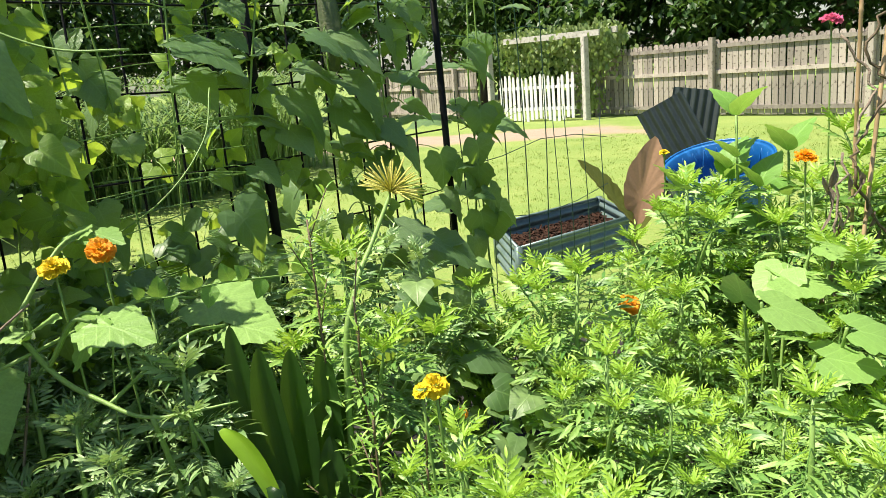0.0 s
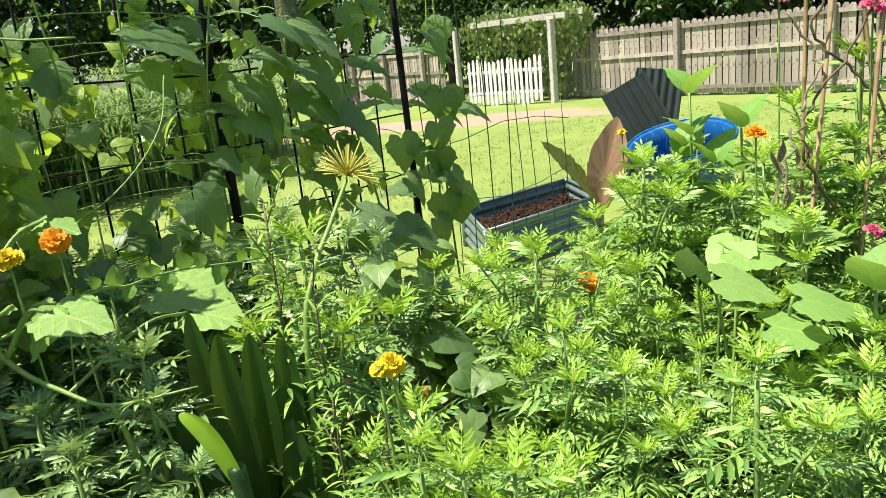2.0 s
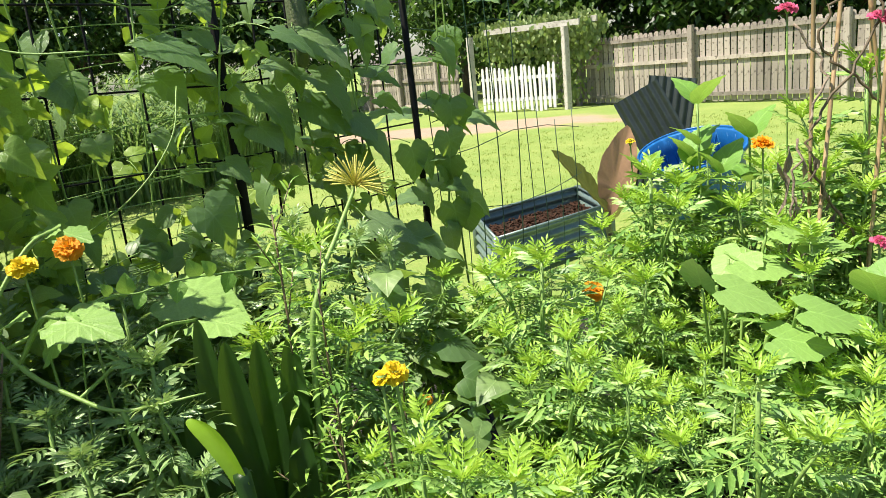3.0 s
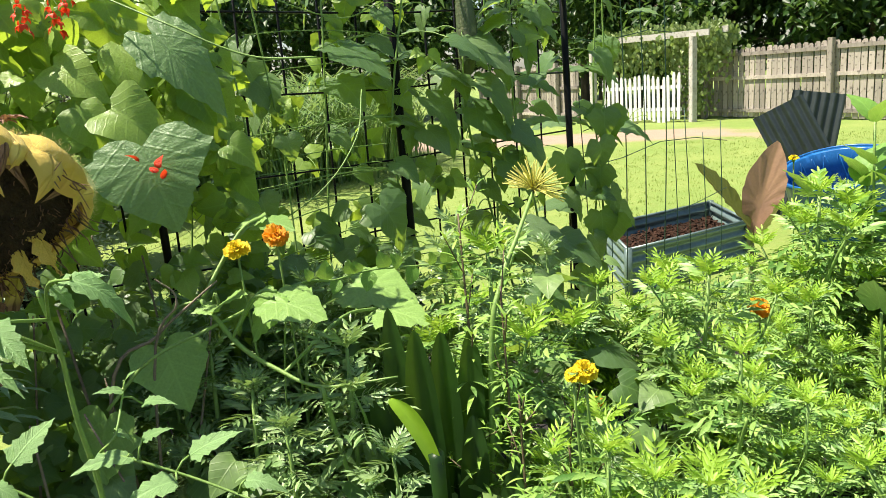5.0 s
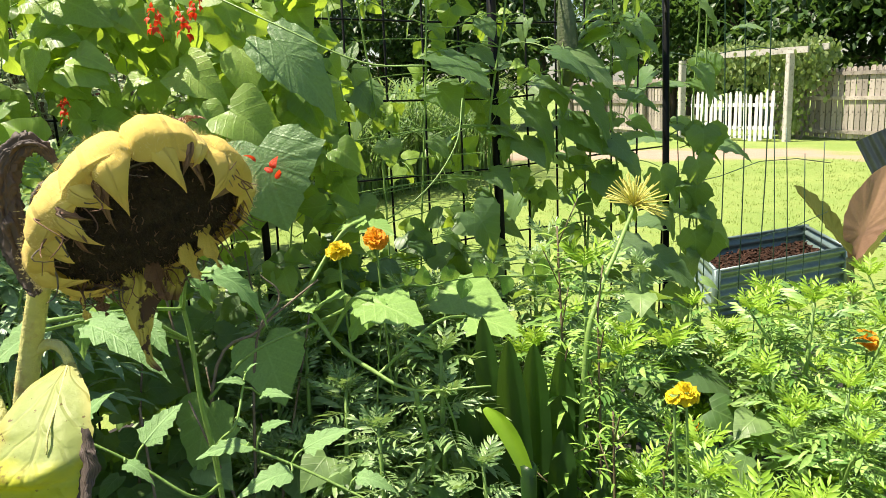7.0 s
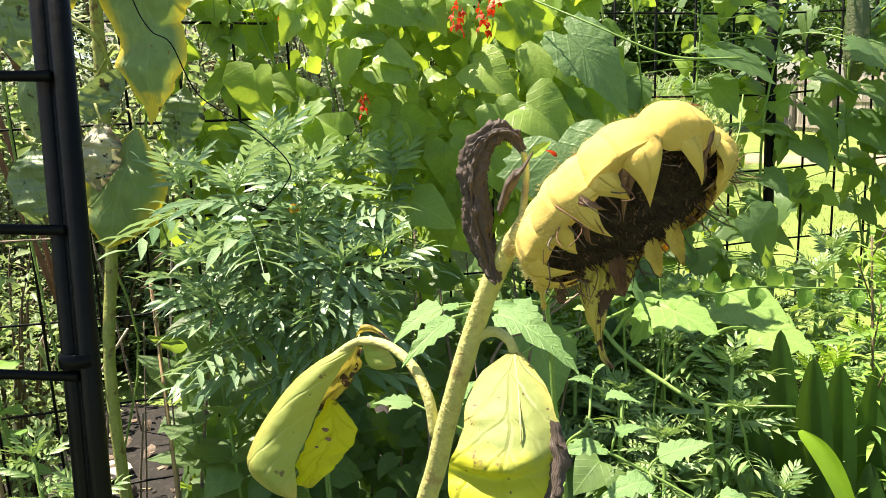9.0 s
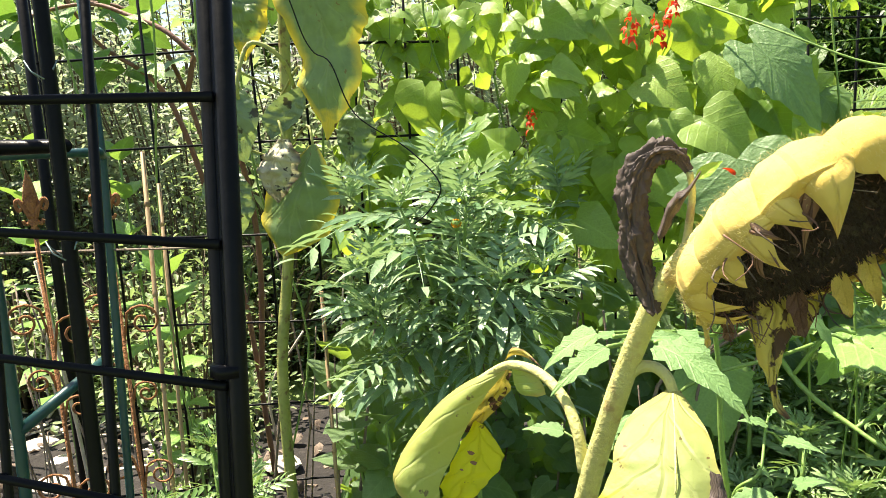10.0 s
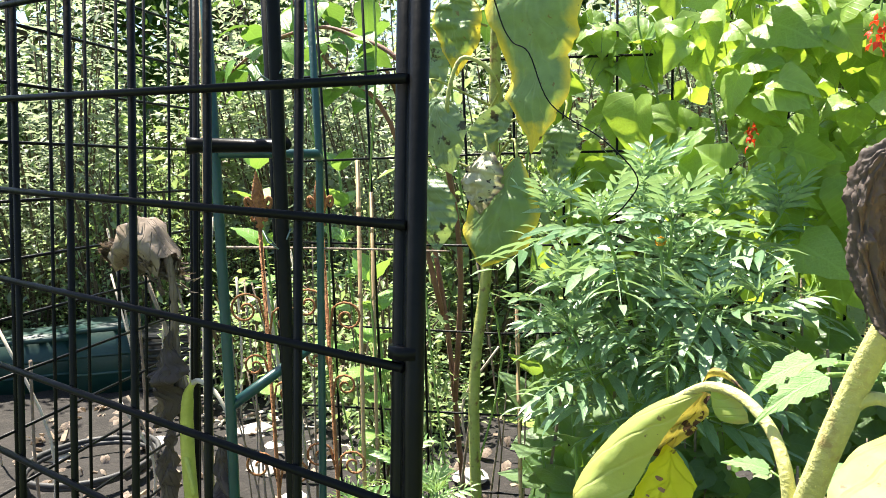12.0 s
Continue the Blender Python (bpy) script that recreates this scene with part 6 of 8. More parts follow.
# ---- second, taller sunflower with yellowing leaves by the beans ----
def old_sunflower():
    r = random.Random(83)
    foot = Vector((-1.60, 1.85, 0.03))
    base = thing("sunflower", Matrix.Translation(foot), "tall old sunflower with large green leaves turning yellow", "sunflower")
    rel = lambda p: Vector(p) - foot
    stem = Mesh()
    stem.tube(spline([(0, 0, 0), rel((-1.604, 1.84, 0.86)), rel((-1.58, 1.9, 1.28)), rel((-1.57, 1.95, 1.75)), rel((-1.56, 2.0, 2.4))], 6), 0.017, 10)
    def blade(y, left, right, bulge, crease, ragged, seed, mat, label, deep=0.0):
        a, b = ([rel((x, y - deep * q / (len(e) - 1), z)) for q, (x, z) in enumerate(e)] for e in (left, right))
        part("leaf", sheet(a, b, bulge, 34, 16, crease, ragged, seed, 0.08, 0.92, 0.05, 1.0), mat, base, label)
        stem.tube(spline([rel((-1.575, 1.93, left[0][1] - 0.02)), (a[0] + b[0]) / 2 + Vector((-0.03, 0.03, 0.05)), (a[0] + b[0]) / 2], 5), 0.004, 6)

    blade(1.80, [(-1.40, 2.17), (-1.49, 2.08), (-1.487, 1.955), (-1.425, 1.826), (-1.419, 1.734), (-1.375, 1.657), (-1.349, 1.601)],
          [(-1.37, 2.17), (-1.26, 2.07), (-1.214, 1.921), (-1.233, 1.846), (-1.263, 1.723), (-1.301, 1.661), (-1.347, 1.599)], 0.10, 0.09, 0.13, 31, YELLOWED, "large drooping leaf with ragged yellow edges", 0.05)
    blade(1.74, [(-1.635, 1.765), (-1.660, 1.745), (-1.676, 1.663), (-1.644, 1.583), (-1.593, 1.553)], [(-1.625, 1.768), (-1.575, 1.745), (-1.543, 1.700), (-1.543, 1.640), (-1.585, 1.552)], 0.16, 0.10, 0.04, 32, OLD_LEAF, "grey-green leaf with small holes")
    blade(1.77, [(-1.412, 1.749), (-1.501, 1.714), (-1.544, 1.666), (-1.526, 1.613)], [(-1.406, 1.745), (-1.415, 1.684), (-1.455, 1.644), (-1.523, 1.612)], -0.18, 0.09, 0.03, 33, OLD_LEAF, "grey-green leaf with small holes")
    blade(1.75, [(-1.49, 1.610), (-1.548, 1.560), (-1.557, 1.502), (-1.509, 1.441)], [(-1.455, 1.608), (-1.429, 1.543), (-1.456, 1.493), (-1.505, 1.441)], 0.25, 0.16, 0.08, 34, PERFORATED, "pale crumpled leaf eaten into dark holes")
    blade(1.78, [(-1.415, 1.590), (-1.518, 1.500), (-1.569, 1.394), (-1.527, 1.315), (-1.497, 1.298)], [(-1.395, 1.592), (-1.343, 1.482), (-1.366, 1.363), (-1.436, 1.318), (-1.491, 1.298)], 0.12, 0.09, 0.08, 35, YELLOWED, "broad green leaf with a yellow lower edge", 0.04)
    blade(1.87, [(-1.310, 1.690), (-1.365, 1.650), (-1.379, 1.600), (-1.345, 1.520)], [(-1.300, 1.690), (-1.262, 1.640), (-1.270, 1.580), (-1.335, 1.518)], 0.12, 0.10, 0.05, 36, OLD_LEAF, "grey-green leaf with small holes")
    blade(1.80, [(-1.70, 1.56), (-1.775, 1.50), (-1.775, 1.41), (-1.70, 1.33)], [(-1.69, 1.56), (-1.63, 1.50), (-1.615, 1.42), (-1.68, 1.33)], 0.14, 0.09, 0.04, 37, OLD_LEAF, "grey-green leaf with small holes")
    blade(1.86, [(-1.63, 2.08), (-1.71, 2.02), (-1.70, 1.93), (-1.64, 1.83)], [(-1.62, 2.08), (-1.55, 2.0), (-1.56, 1.92), (-1.635, 1.83)], 0.14, 0.09, 0.04, 38, YELLOWED, "large drooping leaf with ragged yellow edges")
    blade(1.87, [(-1.75, 1.99), (-1.82, 1.92), (-1.80, 1.83), (-1.74, 1.76)], [(-1.74, 1.99), (-1.68, 1.92), (-1.68, 1.83), (-1.735, 1.76)], 0.14, 0.09, 0.04, 39, OLD_LEAF, "grey-green leaf with small holes")
    stem.tube(spline([rel((-1.583, 1.80, 1.70)), rel((-1.583, 1.72, 1.733)), rel((-1.556, 1.754, 1.86)), rel((-1.486, 1.797, 1.819)), rel((-1.50, 1.9, 1.70))], 6), 0.006, 7)
    part("stem", stem, OLD_STALK, base)


old_sunflower()


# ---- black trellis cage beside the path ----
def cage_point(x, z, y=0.425):
    return Vector((x + 0.015 * (z - 1.6), y + 0.075 * (z - 1.6), z))


def grid_panel(base, a, b, count, z0, z1, slope, wire=0.0037):
    """Wires between the lines over a and b: count uprights, rungs a hand's width apart."""
    a, b = Vector((*a, 0)), Vector((*b, 0))
    def at(f, z):
        p = a.lerp(b, f)
        return cage_point(p.x, z + slope * f * (b - a).length, p.y)
    for k in range(count + 1):
        mb = Mesh()
        f = k / count
        mb.tube([at(f, z0), at(f, (z0 + z1) / 2), at(f, z1)], wire, 8)
        part("upright_wire", mb, BLACK_METAL, base)
    z = 1.655 - 0.0975 * int((1.655 - z0) / 0.0975)
    while z < z1:
        mb = Mesh()
        mb.tube([at(0, z) + Vector((0, -0.006, 0)), at(1, z) + Vector((0, -0.006, 0))], wire * 0.95, 8)
        part("rung", mb, BLACK_METAL, base)
        z += 0.0975


def trellis_cage():
    base = thing("trellis_panel", pose(0, 0, 0), "black coated steel trellis panel with square wire grid and double post", "trellis", "cage panels")
    for dx, rad in ((-0.006, 0.0072), (0.008, 0.0070)):
        mb = Mesh()
        mb.tube([cage_point(-0.755 + dx, -0.1, 0.437 - dx * 0.3), cage_point(-0.755 + dx, 1.2, 0.437 - dx * 0.3), cage_point(-0.755 + dx, 2.3, 0.437 - dx * 0.3)], rad, 16)
        part("post", mb, BLACK_METAL, base)
    for z in (0.4, 0.95, 1.47, 2.0):
        mb = Mesh()
        mb.tube([cage_point(-0.754, z - 0.004, 0.434), cage_point(-0.754, z + 0.004, 0.434)], 0.0125, 16)
        part("clip", mb, BLACK_METAL, base)
    grid_panel(base, (-0.752, 0.434), (-1.71, 0.434), 9, 0.0, 2.2, 0.047)
    side = thing("trellis_panel", pose(0, 0, 0), "black coated steel trellis side panel of square wire grid", "trellis", "cage panels")
    grid_panel(side, (-1.665, 0.47), (-1.975, 1.18), 8, 0.0, 2.2, -0.02, 0.0032)
    for f in (0.0, 0.02):
        mb = Mesh()
        mb.tube([cage_point(-1.985 - f, 0.0, 1.20 + f), cage_point(-1.985 - f, 2.2, 1.20 + f)], 0.0075, 10)
        part("post", mb, BLACK_METAL, side)
    back = thing("trellis_panel", pose(0, 0, 0), "black steel trellis upright with a short black handle", "trellis", "cage panels")
    mb = Mesh()
    mb.tube([(-1.06, 0.575, 0.0), (-1.165, 0.692, 1.152), (-1.216, 0.759, 1.82), (-1.25, 0.80, 2.2)], 0.0092, 12)
    part("post", mb, BLACK_METAL, back)
    mb = Mesh()
    mb.tube([(-1.345, 0.700, 1.630), (-1.335, 0.712, 1.630), (-1.282, 0.806, 1.627), (-1.21, 0.76, 1.627)], [0.013, 0.011, 0.010, 0.009], 10)
    part("handle", mb, BLACK_METAL, back)
    # wire ties
    for p in ((-1.215, 0.745, 1.72), (-1.195, 0.72, 1.50)):
        mb = Mesh()
        mb.tube([Vector(p) + Vector((0.018 * math.cos(a), 0.018 * math.sin(a), 0.012 * math.sin(2 * a))) for a in (0, 0.8, 1.6, 2.4, 3.2, 4, 4.8, 5.6)], 0.0011, 5)
        part("wire_tie", mb, GALV, back)


trellis_cage()


def green_frame():
    base = thing("plant_support", pose(0, 0, 0), "green coated steel plant support frame with a slanting brace", "plant support")
    for pts, rad in (([(-1.30, 0.66, 0.0), (-1.359, 0.754, 1.229), (-1.395, 0.789, 1.621), (-1.44, 0.83, 2.15)], 0.0082), ([(-1.29, 0.85, 0.0), (-1.337, 0.92, 1.015), (-1.367, 0.99, 1.607), (-1.41, 1.03, 2.1)], 0.0065),
                     ([(-1.359, 0.754, 1.229), (-1.345, 0.92, 1.285)], 0.0085), ([(-1.39, 0.79, 1.618), (-1.30, 0.914, 1.614), (-1.367, 0.99, 1.607)], 0.007)):
        mb = Mesh()
        mb.tube(pts, rad, 10)
        part("tube", mb, TEAL_METAL, base)


green_frame()


def finial_stake(x, y, h, turn, label):
    base = thing("garden_stake", pose(x, y, 0.0, 1.5, 0, turn), label, "garden stake", "rusty garden stakes")
    rod = Mesh()
    rod.tube([(0, 0, 0), (0, 0, h - 0.07)], 0.0042, 8)
    part("rod", rod, RUST, base)
    top = Mesh()
    prof = [(0.003, -0.075), (0.009, -0.070), (0.005, -0.062), (0.010, -0.052), (0.005, -0.044), (0.007, -0.036), (0.0135, -0.012), (0.009, 0.014), (0.001, 0.042)]
    for i, (rr, z) in enumerate(prof):
        for k in range(10):
            a = 2 * math.pi * k / 10
            top.v.append((rr * math.cos(a), rr * math.sin(a) * 0.7, h + z))
            top.uv.append((0, 0))
    for i in range(len(prof) - 1):
        for k in range(10):
            a, b = i * 10 + k, i * 10 + (k + 1) % 10
            top.f.append((a, b, b + 10, a + 10))
    for s in (-1, 1):
        top.tube(spline([(0.003 * s, 0, h - 0.046), (0.012 * s, 0, h - 0.026), (0.021 * s, 0, h - 0.012), (0.026 * s, 0, h - 0.020), (0.022 * s, 0, h - 0.032), (0.016 * s, 0, h - 0.028)], 4), [0.0055 - 0.00015 * k for k in range(21)], 7)
        top.tube(spline([(0.003 * s, 0, h - 0.050), (0.012 * s, 0, h - 0.058), (0.017 * s, 0, h - 0.050)], 4), 0.003, 6)
    part("finial", top, RUST, base)
    for s, z, q in ((-1, h - 0.24, 1.0), (1, h - 0.27, 1.0), (-1, h - 0.36, 0.7), (1, h - 0.42, 0.7), (-1, h - 0.58, 0.9), (1, h - 0.60, 0.9)):
        scroll = Mesh()
        c = (s * 0.038 * q + s * 0.004, z)
        scroll.tube([(c[0] + s * q * (0.006 + 0.0034 * a) * math.cos(a), 0, c[1] + q * (0.006 + 0.0034 * a) * math.sin(a)) for a in [0.4 * k for k in range(23)]] + [(0.0, 0, z - 0.05 * q)], 0.0026, 6)
        part("scroll", scroll, RUST, base)


finial_stake(-1.62, 1.08, 1.545, 36, "rusty iron garden stake with a lily finial and scrolls")
finial_stake(-1.55, 1.19, 1.54, 30, "rusty iron garden stake with a lily finial and scrolls")


def dead_sunflower():
    foot = Vector((-1.44, 0.76, 0.03))
    base = thing("sunflower", Matrix.Translation(foot), "dead sunflower with a shrivelled tan head on a green stalk", "sunflower")
    rel = lambda x, y, z: Vector((x, y, z)) - foot
    r = random.Random(5)
    st = Mesh()
    st.tube(spline([rel(-1.47, 0.765, 0.03), rel(-1.485, 0.765, 0.6), rel(-1.492, 0.765, 1.04), rel(-1.490, 0.765, 1.155), rel(-1.480, 0.765, 1.222), rel(-1.462, 0.765, 1.250)], 6), [0.0115] * 20 + [0.0105] * 4 + [0.009, 0.008, 0.007, 0.006, 0.005, 0.005, 0.005], 10)
    st.tube(spline([rel(-1.488, 0.758, 1.118), rel(-1.472, 0.750, 1.108), rel(-1.460, 0.746, 1.085), rel(-1.455, 0.745, 1.065)], 5), 0.0042, 7)
    part("stem", st, STALK_GREEN, base, "yellow-green stalk")
    st = Mesh()
    st.tube(spline([rel(-1.464, 0.765, 1.248), rel(-1.445, 0.765, 1.254), rel(-1.408, 0.765, 1.241), rel(-1.382, 0.765, 1.206), rel(-1.376, 0.765, 1.160)], 5), [0.005 - 0.00015 * k for k in range(21)], 7)
    part("dry_leaf_stalk", st, STRAW, base, "dry bent leaf stalk")
    neck = Mesh()
    pts = spline([rel(-1.500, 0.768, 1.16), rel(-1.497, 0.765, 1.254), rel(-1.500, 0.765, 1.302), rel(-1.499, 0.765, 1.351), rel(-1.494, 0.765, 1.395), rel(-1.501, 0.765, 1.441), rel(-1.515, 0.765, 1.476), rel(-1.552, 0.765, 1.488), rel(-1.585, 0.765, 1.474)], 6)
    neck.tube(pts, [0.0065 + 0.004 * noise.noise((k * 0.7, 0, 0)) for k in range(len(pts))], 9)
    part("dry_neck", neck, TAN_LEAF, base)
    hood = Mesh()
    # the shrunken head hangs over like a folded cap
    n = 18
    for i in range(n + 1):
        v = i / n
        c = rel(-1.500, 0.765, 1.440).lerp(rel(-1.640, 0.765, 1.455), v) + Vector((0, 0, 0.036 * math.sin(math.pi * min(1, v * 1.15))))
        w = 0.020 + 0.016 * math.sin(math.pi * v)
        for k in range(14):
            a = 6.2832 * k / 14
            q = w * (1 + 0.35 * noise.noise((3 * math.cos(a), 3 * math.sin(a), v * 6)) + 0.18 * math.sin(5 * a + 9 * v))
            hood.v.append(tuple(c + Vector((0.3 * q * math.cos(a), q * math.sin(a), q * math.cos(a)))))
            hood.uv.append((k / 14, v))
    for i in range(n):
        for k in range(14):
            a, b = i * 14 + k, i * 14 + (k + 1) % 14
            hood.f.append((a, b, b + 14, a + 14))
    part("dry_head", hood, TAN_LEAF, base, "shrunken tan flower head")
    tpls = [strip_leaf(0.16, 8, 0.7, 0.7, 0.35, 0.3, 0.16, 7 + k) for k in range(2)]
    sepals = as_data(tpls, "dry_sepal", TAN_LEAF)
    for k in range(120):
        f = r.random()
        p = rel(-1.500, 0.765, 1.445).lerp(rel(-1.660, 0.765, 1.462), f) + Vector((0, r.uniform(-0.025, 0.02), 0.024 * math.sin(3.14 * f)))
        d = Vector((r.gauss(-0.25, 0.35), r.gauss(-0.1, 0.3), r.uniform(-1.3, -0.5))) if f < 0.75 else Vector((-1, r.gauss(0, 0.3), r.uniform(-0.7, 0.2)))
        place("dry_sepal", sepals[k % 2], sized(aim(p, d, (r.gauss(0, 0.6), -1, 0.3)), r.uniform(0.03, 0.075 if f < 0.75 else 0.085)), base, "shrivelled tan sepal")
    for left, right, seed, lab in (([(-1.500, 1.335), (-1.530, 1.290), (-1.543, 1.255), (-1.528, 1.215), (-1.552, 1.160)], [(-1.492, 1.335), (-1.478, 1.290), (-1.474, 1.250), (-1.480, 1.205), (-1.510, 1.170)], 51, "crumpled dark brown leaf on the dead stalk"),
                                   ([(-1.512, 1.265), (-1.548, 1.245), (-1.545, 1.215), (-1.558, 1.180)], [(-1.500, 1.260), (-1.505, 1.235), (-1.515, 1.205), (-1.535, 1.175)], 52, "curled tan leaf on the dead stalk"),
                                   ([(-1.520, 1.165), (-1.545, 1.12), (-1.548, 1.05), (-1.55, 0.96)], [(-1.500, 1.165), (-1.505, 1.11), (-1.515, 1.04), (-1.52, 0.96)], 53, "crumpled dark brown leaf on the dead stalk"),
                                   ([(-1.392, 1.175), (-1.405, 1.13), (-1.415, 1.07), (-1.40, 1.02)], [(-1.376, 1.175), (-1.365, 1.12), (-1.350, 1.07), (-1.365, 1.02)], 54, "crumpled dark brown leaf on the dead stalk")):
        part("dry_leaf", sheet([rel(x, 0.755, z) for x, z in left], [rel(x, 0.755, z) for x, z in right], 0.35, 30, 12, 0.5, 0.22, seed), DRY_LEAF if seed != 52 else TAN_LEAF, base, lab)


dead_sunflower()


# ---- shrubs and trees that close the garden behind the cage ----
def shrub_meshes(seed, h, w, leaves, size, material, name="foliage"):
    r = random.Random(seed)
    stem, leaf = Mesh(), Mesh()
    lf = simple_leaf(0.34 if seed % 2 else 0.5)
    for k in range(30):
        a = r.uniform(0, 6.28)
        q = r.random() ** 0.5 * w
        b = Vector((math.cos(a) * q, math.sin(a) * q, h * r.uniform(0.45, 1.05)))
        pts = arc((b.x * 0.25, b.y * 0.25, 0), b, (0, 0, 0.2), 5)
        stem.tube(pts, [0.014, 0.012, 0.010, 0.008, 0.006, 0.003], 5)
        for j in range(leaves // 30):
            f = r.uniform(0.15, 1.0)
            p = pts[0].lerp(b, f) + Vector((r.gauss(0, 0.14), r.gauss(0, 0.14), r.gauss(0, 0.12)))
            leaf.stamp(lf, sized(aim(p, (r.gauss(0, 1), r.gauss(0, 1), r.uniform(-0.6, 0.4)), (r.gauss(0, 0.4), r.gauss(0, 0.4), 1)), size * r.uniform(0.7, 1.3)))
    return stem.data("stem", STEM_DARK), leaf.data(name, material)


SHRUBS = [shrub_meshes(91, 3.1, 0.9, 5200, 0.080, HEDGE), shrub_meshes(92, 3.4, 0.95, 4200, 0.10, HEDGE)]
SHRUBS.append(shrub_meshes(96, 2.6, 0.9, 1500, 0.16, WEED))
WEEDS = [shrub_meshes(94, 1.0, 0.42, 1300, 0.065, WEED), shrub_meshes(95, 1.1, 0.45, 1500, 0.05, WEED)]
rs = random.Random(93)
for k in range(26):
    a = radians(12 + 100 * (k % 13) / 12)
    d = (5.6 if k < 13 else 7.0) + 0.6 * (k % 2) + rs.uniform(-0.3, 0.3) + (1.4 if 42 < math.degrees(a) < 84 else 0)
    x, y = -0.45 - d * math.sin(a), d * math.cos(a) * 1.0
    ob = thing("shrub", Matrix.Translation((x, y, 0)) @ Matrix.Rotation(rs.uniform(0, 6.28), 4, "Z") @ Matrix.Scale(rs.uniform(0.85, 1.15), 4), "tall leafy green shrub at the garden's edge", "shrub", "shrubs behind the garden")
    for nm, me in zip(("stem", "foliage"), SHRUBS[k % 3 if k < 13 else k % 2]):
        place(nm, me, None, ob)
for k in range(13):
    x, y = rs.uniform(-4.3, -2.9), rs.uniform(3.2, 4.9)
    s = rs.uniform(0.6, 1.25)
    if x < -3.2 and y < 3.2:
        continue
    ob = thing("weed", Matrix.Translation((x, y, 0.02)) @ Matrix.Rotation(k * 1.3, 4, "Z") @ Matrix.Diagonal((s, s, s * rs.uniform(0.5, 1.1), 1)), "low leafy light green weeds in the sun", "weeds", "weeds behind the cage")
    for nm, me in zip(("stem", "foliage"), WEEDS[k % 2]):
        tagged(place(nm, me, None, ob), kind="stuff")


for k, (x, y, q) in enumerate(((-2.45, 2.5, 1.1), (-3.75, 4.1, 1.2))):
    ob = thing("weed", Matrix.Translation((x, y, 0.02)) @ Matrix.Rotation(k * 2.1, 4, "Z") @ Matrix.Diagonal((0.6, 0.6, q, 1)), "tall leafy light green weed standing in the sun", "weeds", "weeds behind the cage")
    for nm, me in zip(("stem", "foliage"), WEEDS[k % 2]):
        tagged(place(nm, me, None, ob), kind="stuff")


for k in range(20):
    # taller weeds in the sun at the foot of the shrubs
    a, d = radians(38 + 44 * k / 19), rs.uniform(6.3, 7.2)
    ob = thing("weed", Matrix.Translation((-0.45 - d * math.sin(a), d * math.cos(a), 0.02)) @ Matrix.Rotation(k * 2.7, 4, "Z") @ Matrix.Diagonal((0.9, 0.9, rs.uniform(0.8, 1.6), 1)), "tall leafy light green weed standing in the sun", "weeds", "weeds behind the cage")
    for nm, me in zip(("stem", "foliage"), WEEDS[k % 2]):
        tagged(place(nm, me, None, ob), kind="stuff")


for k in range(14):
    # low weeds at the foot of the shrubs
    a = radians(28 + 62 * k / 13)
    d = rs.uniform(4.9, 5.8)
    if 47 < math.degrees(a) < 72:
        continue
    ob = thing("weed", Matrix.Translation((-0.45 - d * math.sin(a), d * math.cos(a), 0.02)) @ Matrix.Rotation(k * 1.9, 4, "Z") @ Matrix.Diagonal((0.9, 0.9, rs.uniform(0.4, 0.9), 1)), "low leafy weeds at the foot of the shrubs", "weeds", "weeds behind the cage")
    for nm, me in zip(("stem", "foliage"), WEEDS[k % 2]):
        tagged(place(nm, me, None, ob), kind="stuff")


def young_tree():
    """Arching brown branches with large bright leaves behind the cage."""
    r = random.Random(97)
    foot = Vector((-2.25, 2.75, 0.0))
    base = thing("young_tree", Matrix.Translation(foot), "young tree with arching brown branches and large bright green leaves", "tree")
    data = as_data([broad_leaf(OVAL, 8, seed=k + 80, droop=0.2 + 0.1 * k, fold=0.15, ripple=0.02) for k in range(2)], "leaf", TREE_LEAF)
    wood = Mesh()
    runs = [[(-2.25, 2.75, 0), (-2.3, 2.7, 1.0), (-2.42, 2.6, 1.85), (-2.6, 2.5, 2.15), (-2.9, 2.35, 2.12), (-3.05, 2.2, 1.97)], [(-2.3, 2.7, 0.9), (-2.33, 2.42, 1.74), (-2.55, 2.3, 2.0), (-2.7, 2.25, 2.3)], [(-2.4, 2.6, 1.8), (-2.3, 2.62, 2.05), (-2.1, 2.7, 2.2)], [(-2.27, 2.73, 0.5), (-2.1, 2.55, 1.2), (-2.03, 2.3, 1.75), (-2.117, 2.2, 1.957), (-2.301, 2.2, 2.054), (-2.487, 2.2, 2.11), (-2.791, 2.2, 2.078), (-3.13, 2.2, 1.93)]]
    lines = []
    for pts in runs:
        ln = [Vector(p) - foot for p in spline(pts, 6)]
        lines.append(ln)
        wood.tube(ln, [0.013 - 0.009 * k / len(ln) for k in range(len(ln))], 7)
    part("trunk", wood, RED_TWIG, base)
    for k in range(90):
        ln = lines[k % 4]
        p = ln[r.randrange(len(ln) // 2, len(ln))] + Vector((r.gauss(0, 0.07), r.gauss(0, 0.07), r.gauss(0, 0.06)))
        place("leaf", data[k % 2], sized(aim(p, (r.gauss(0, 1), r.gauss(0, 1), r.uniform(-0.7, 0.2)), (r.gauss(0, 0.3), r.gauss(0, 0.3) - 0.3, 1)), r.uniform(0.09, 0.17)), base)


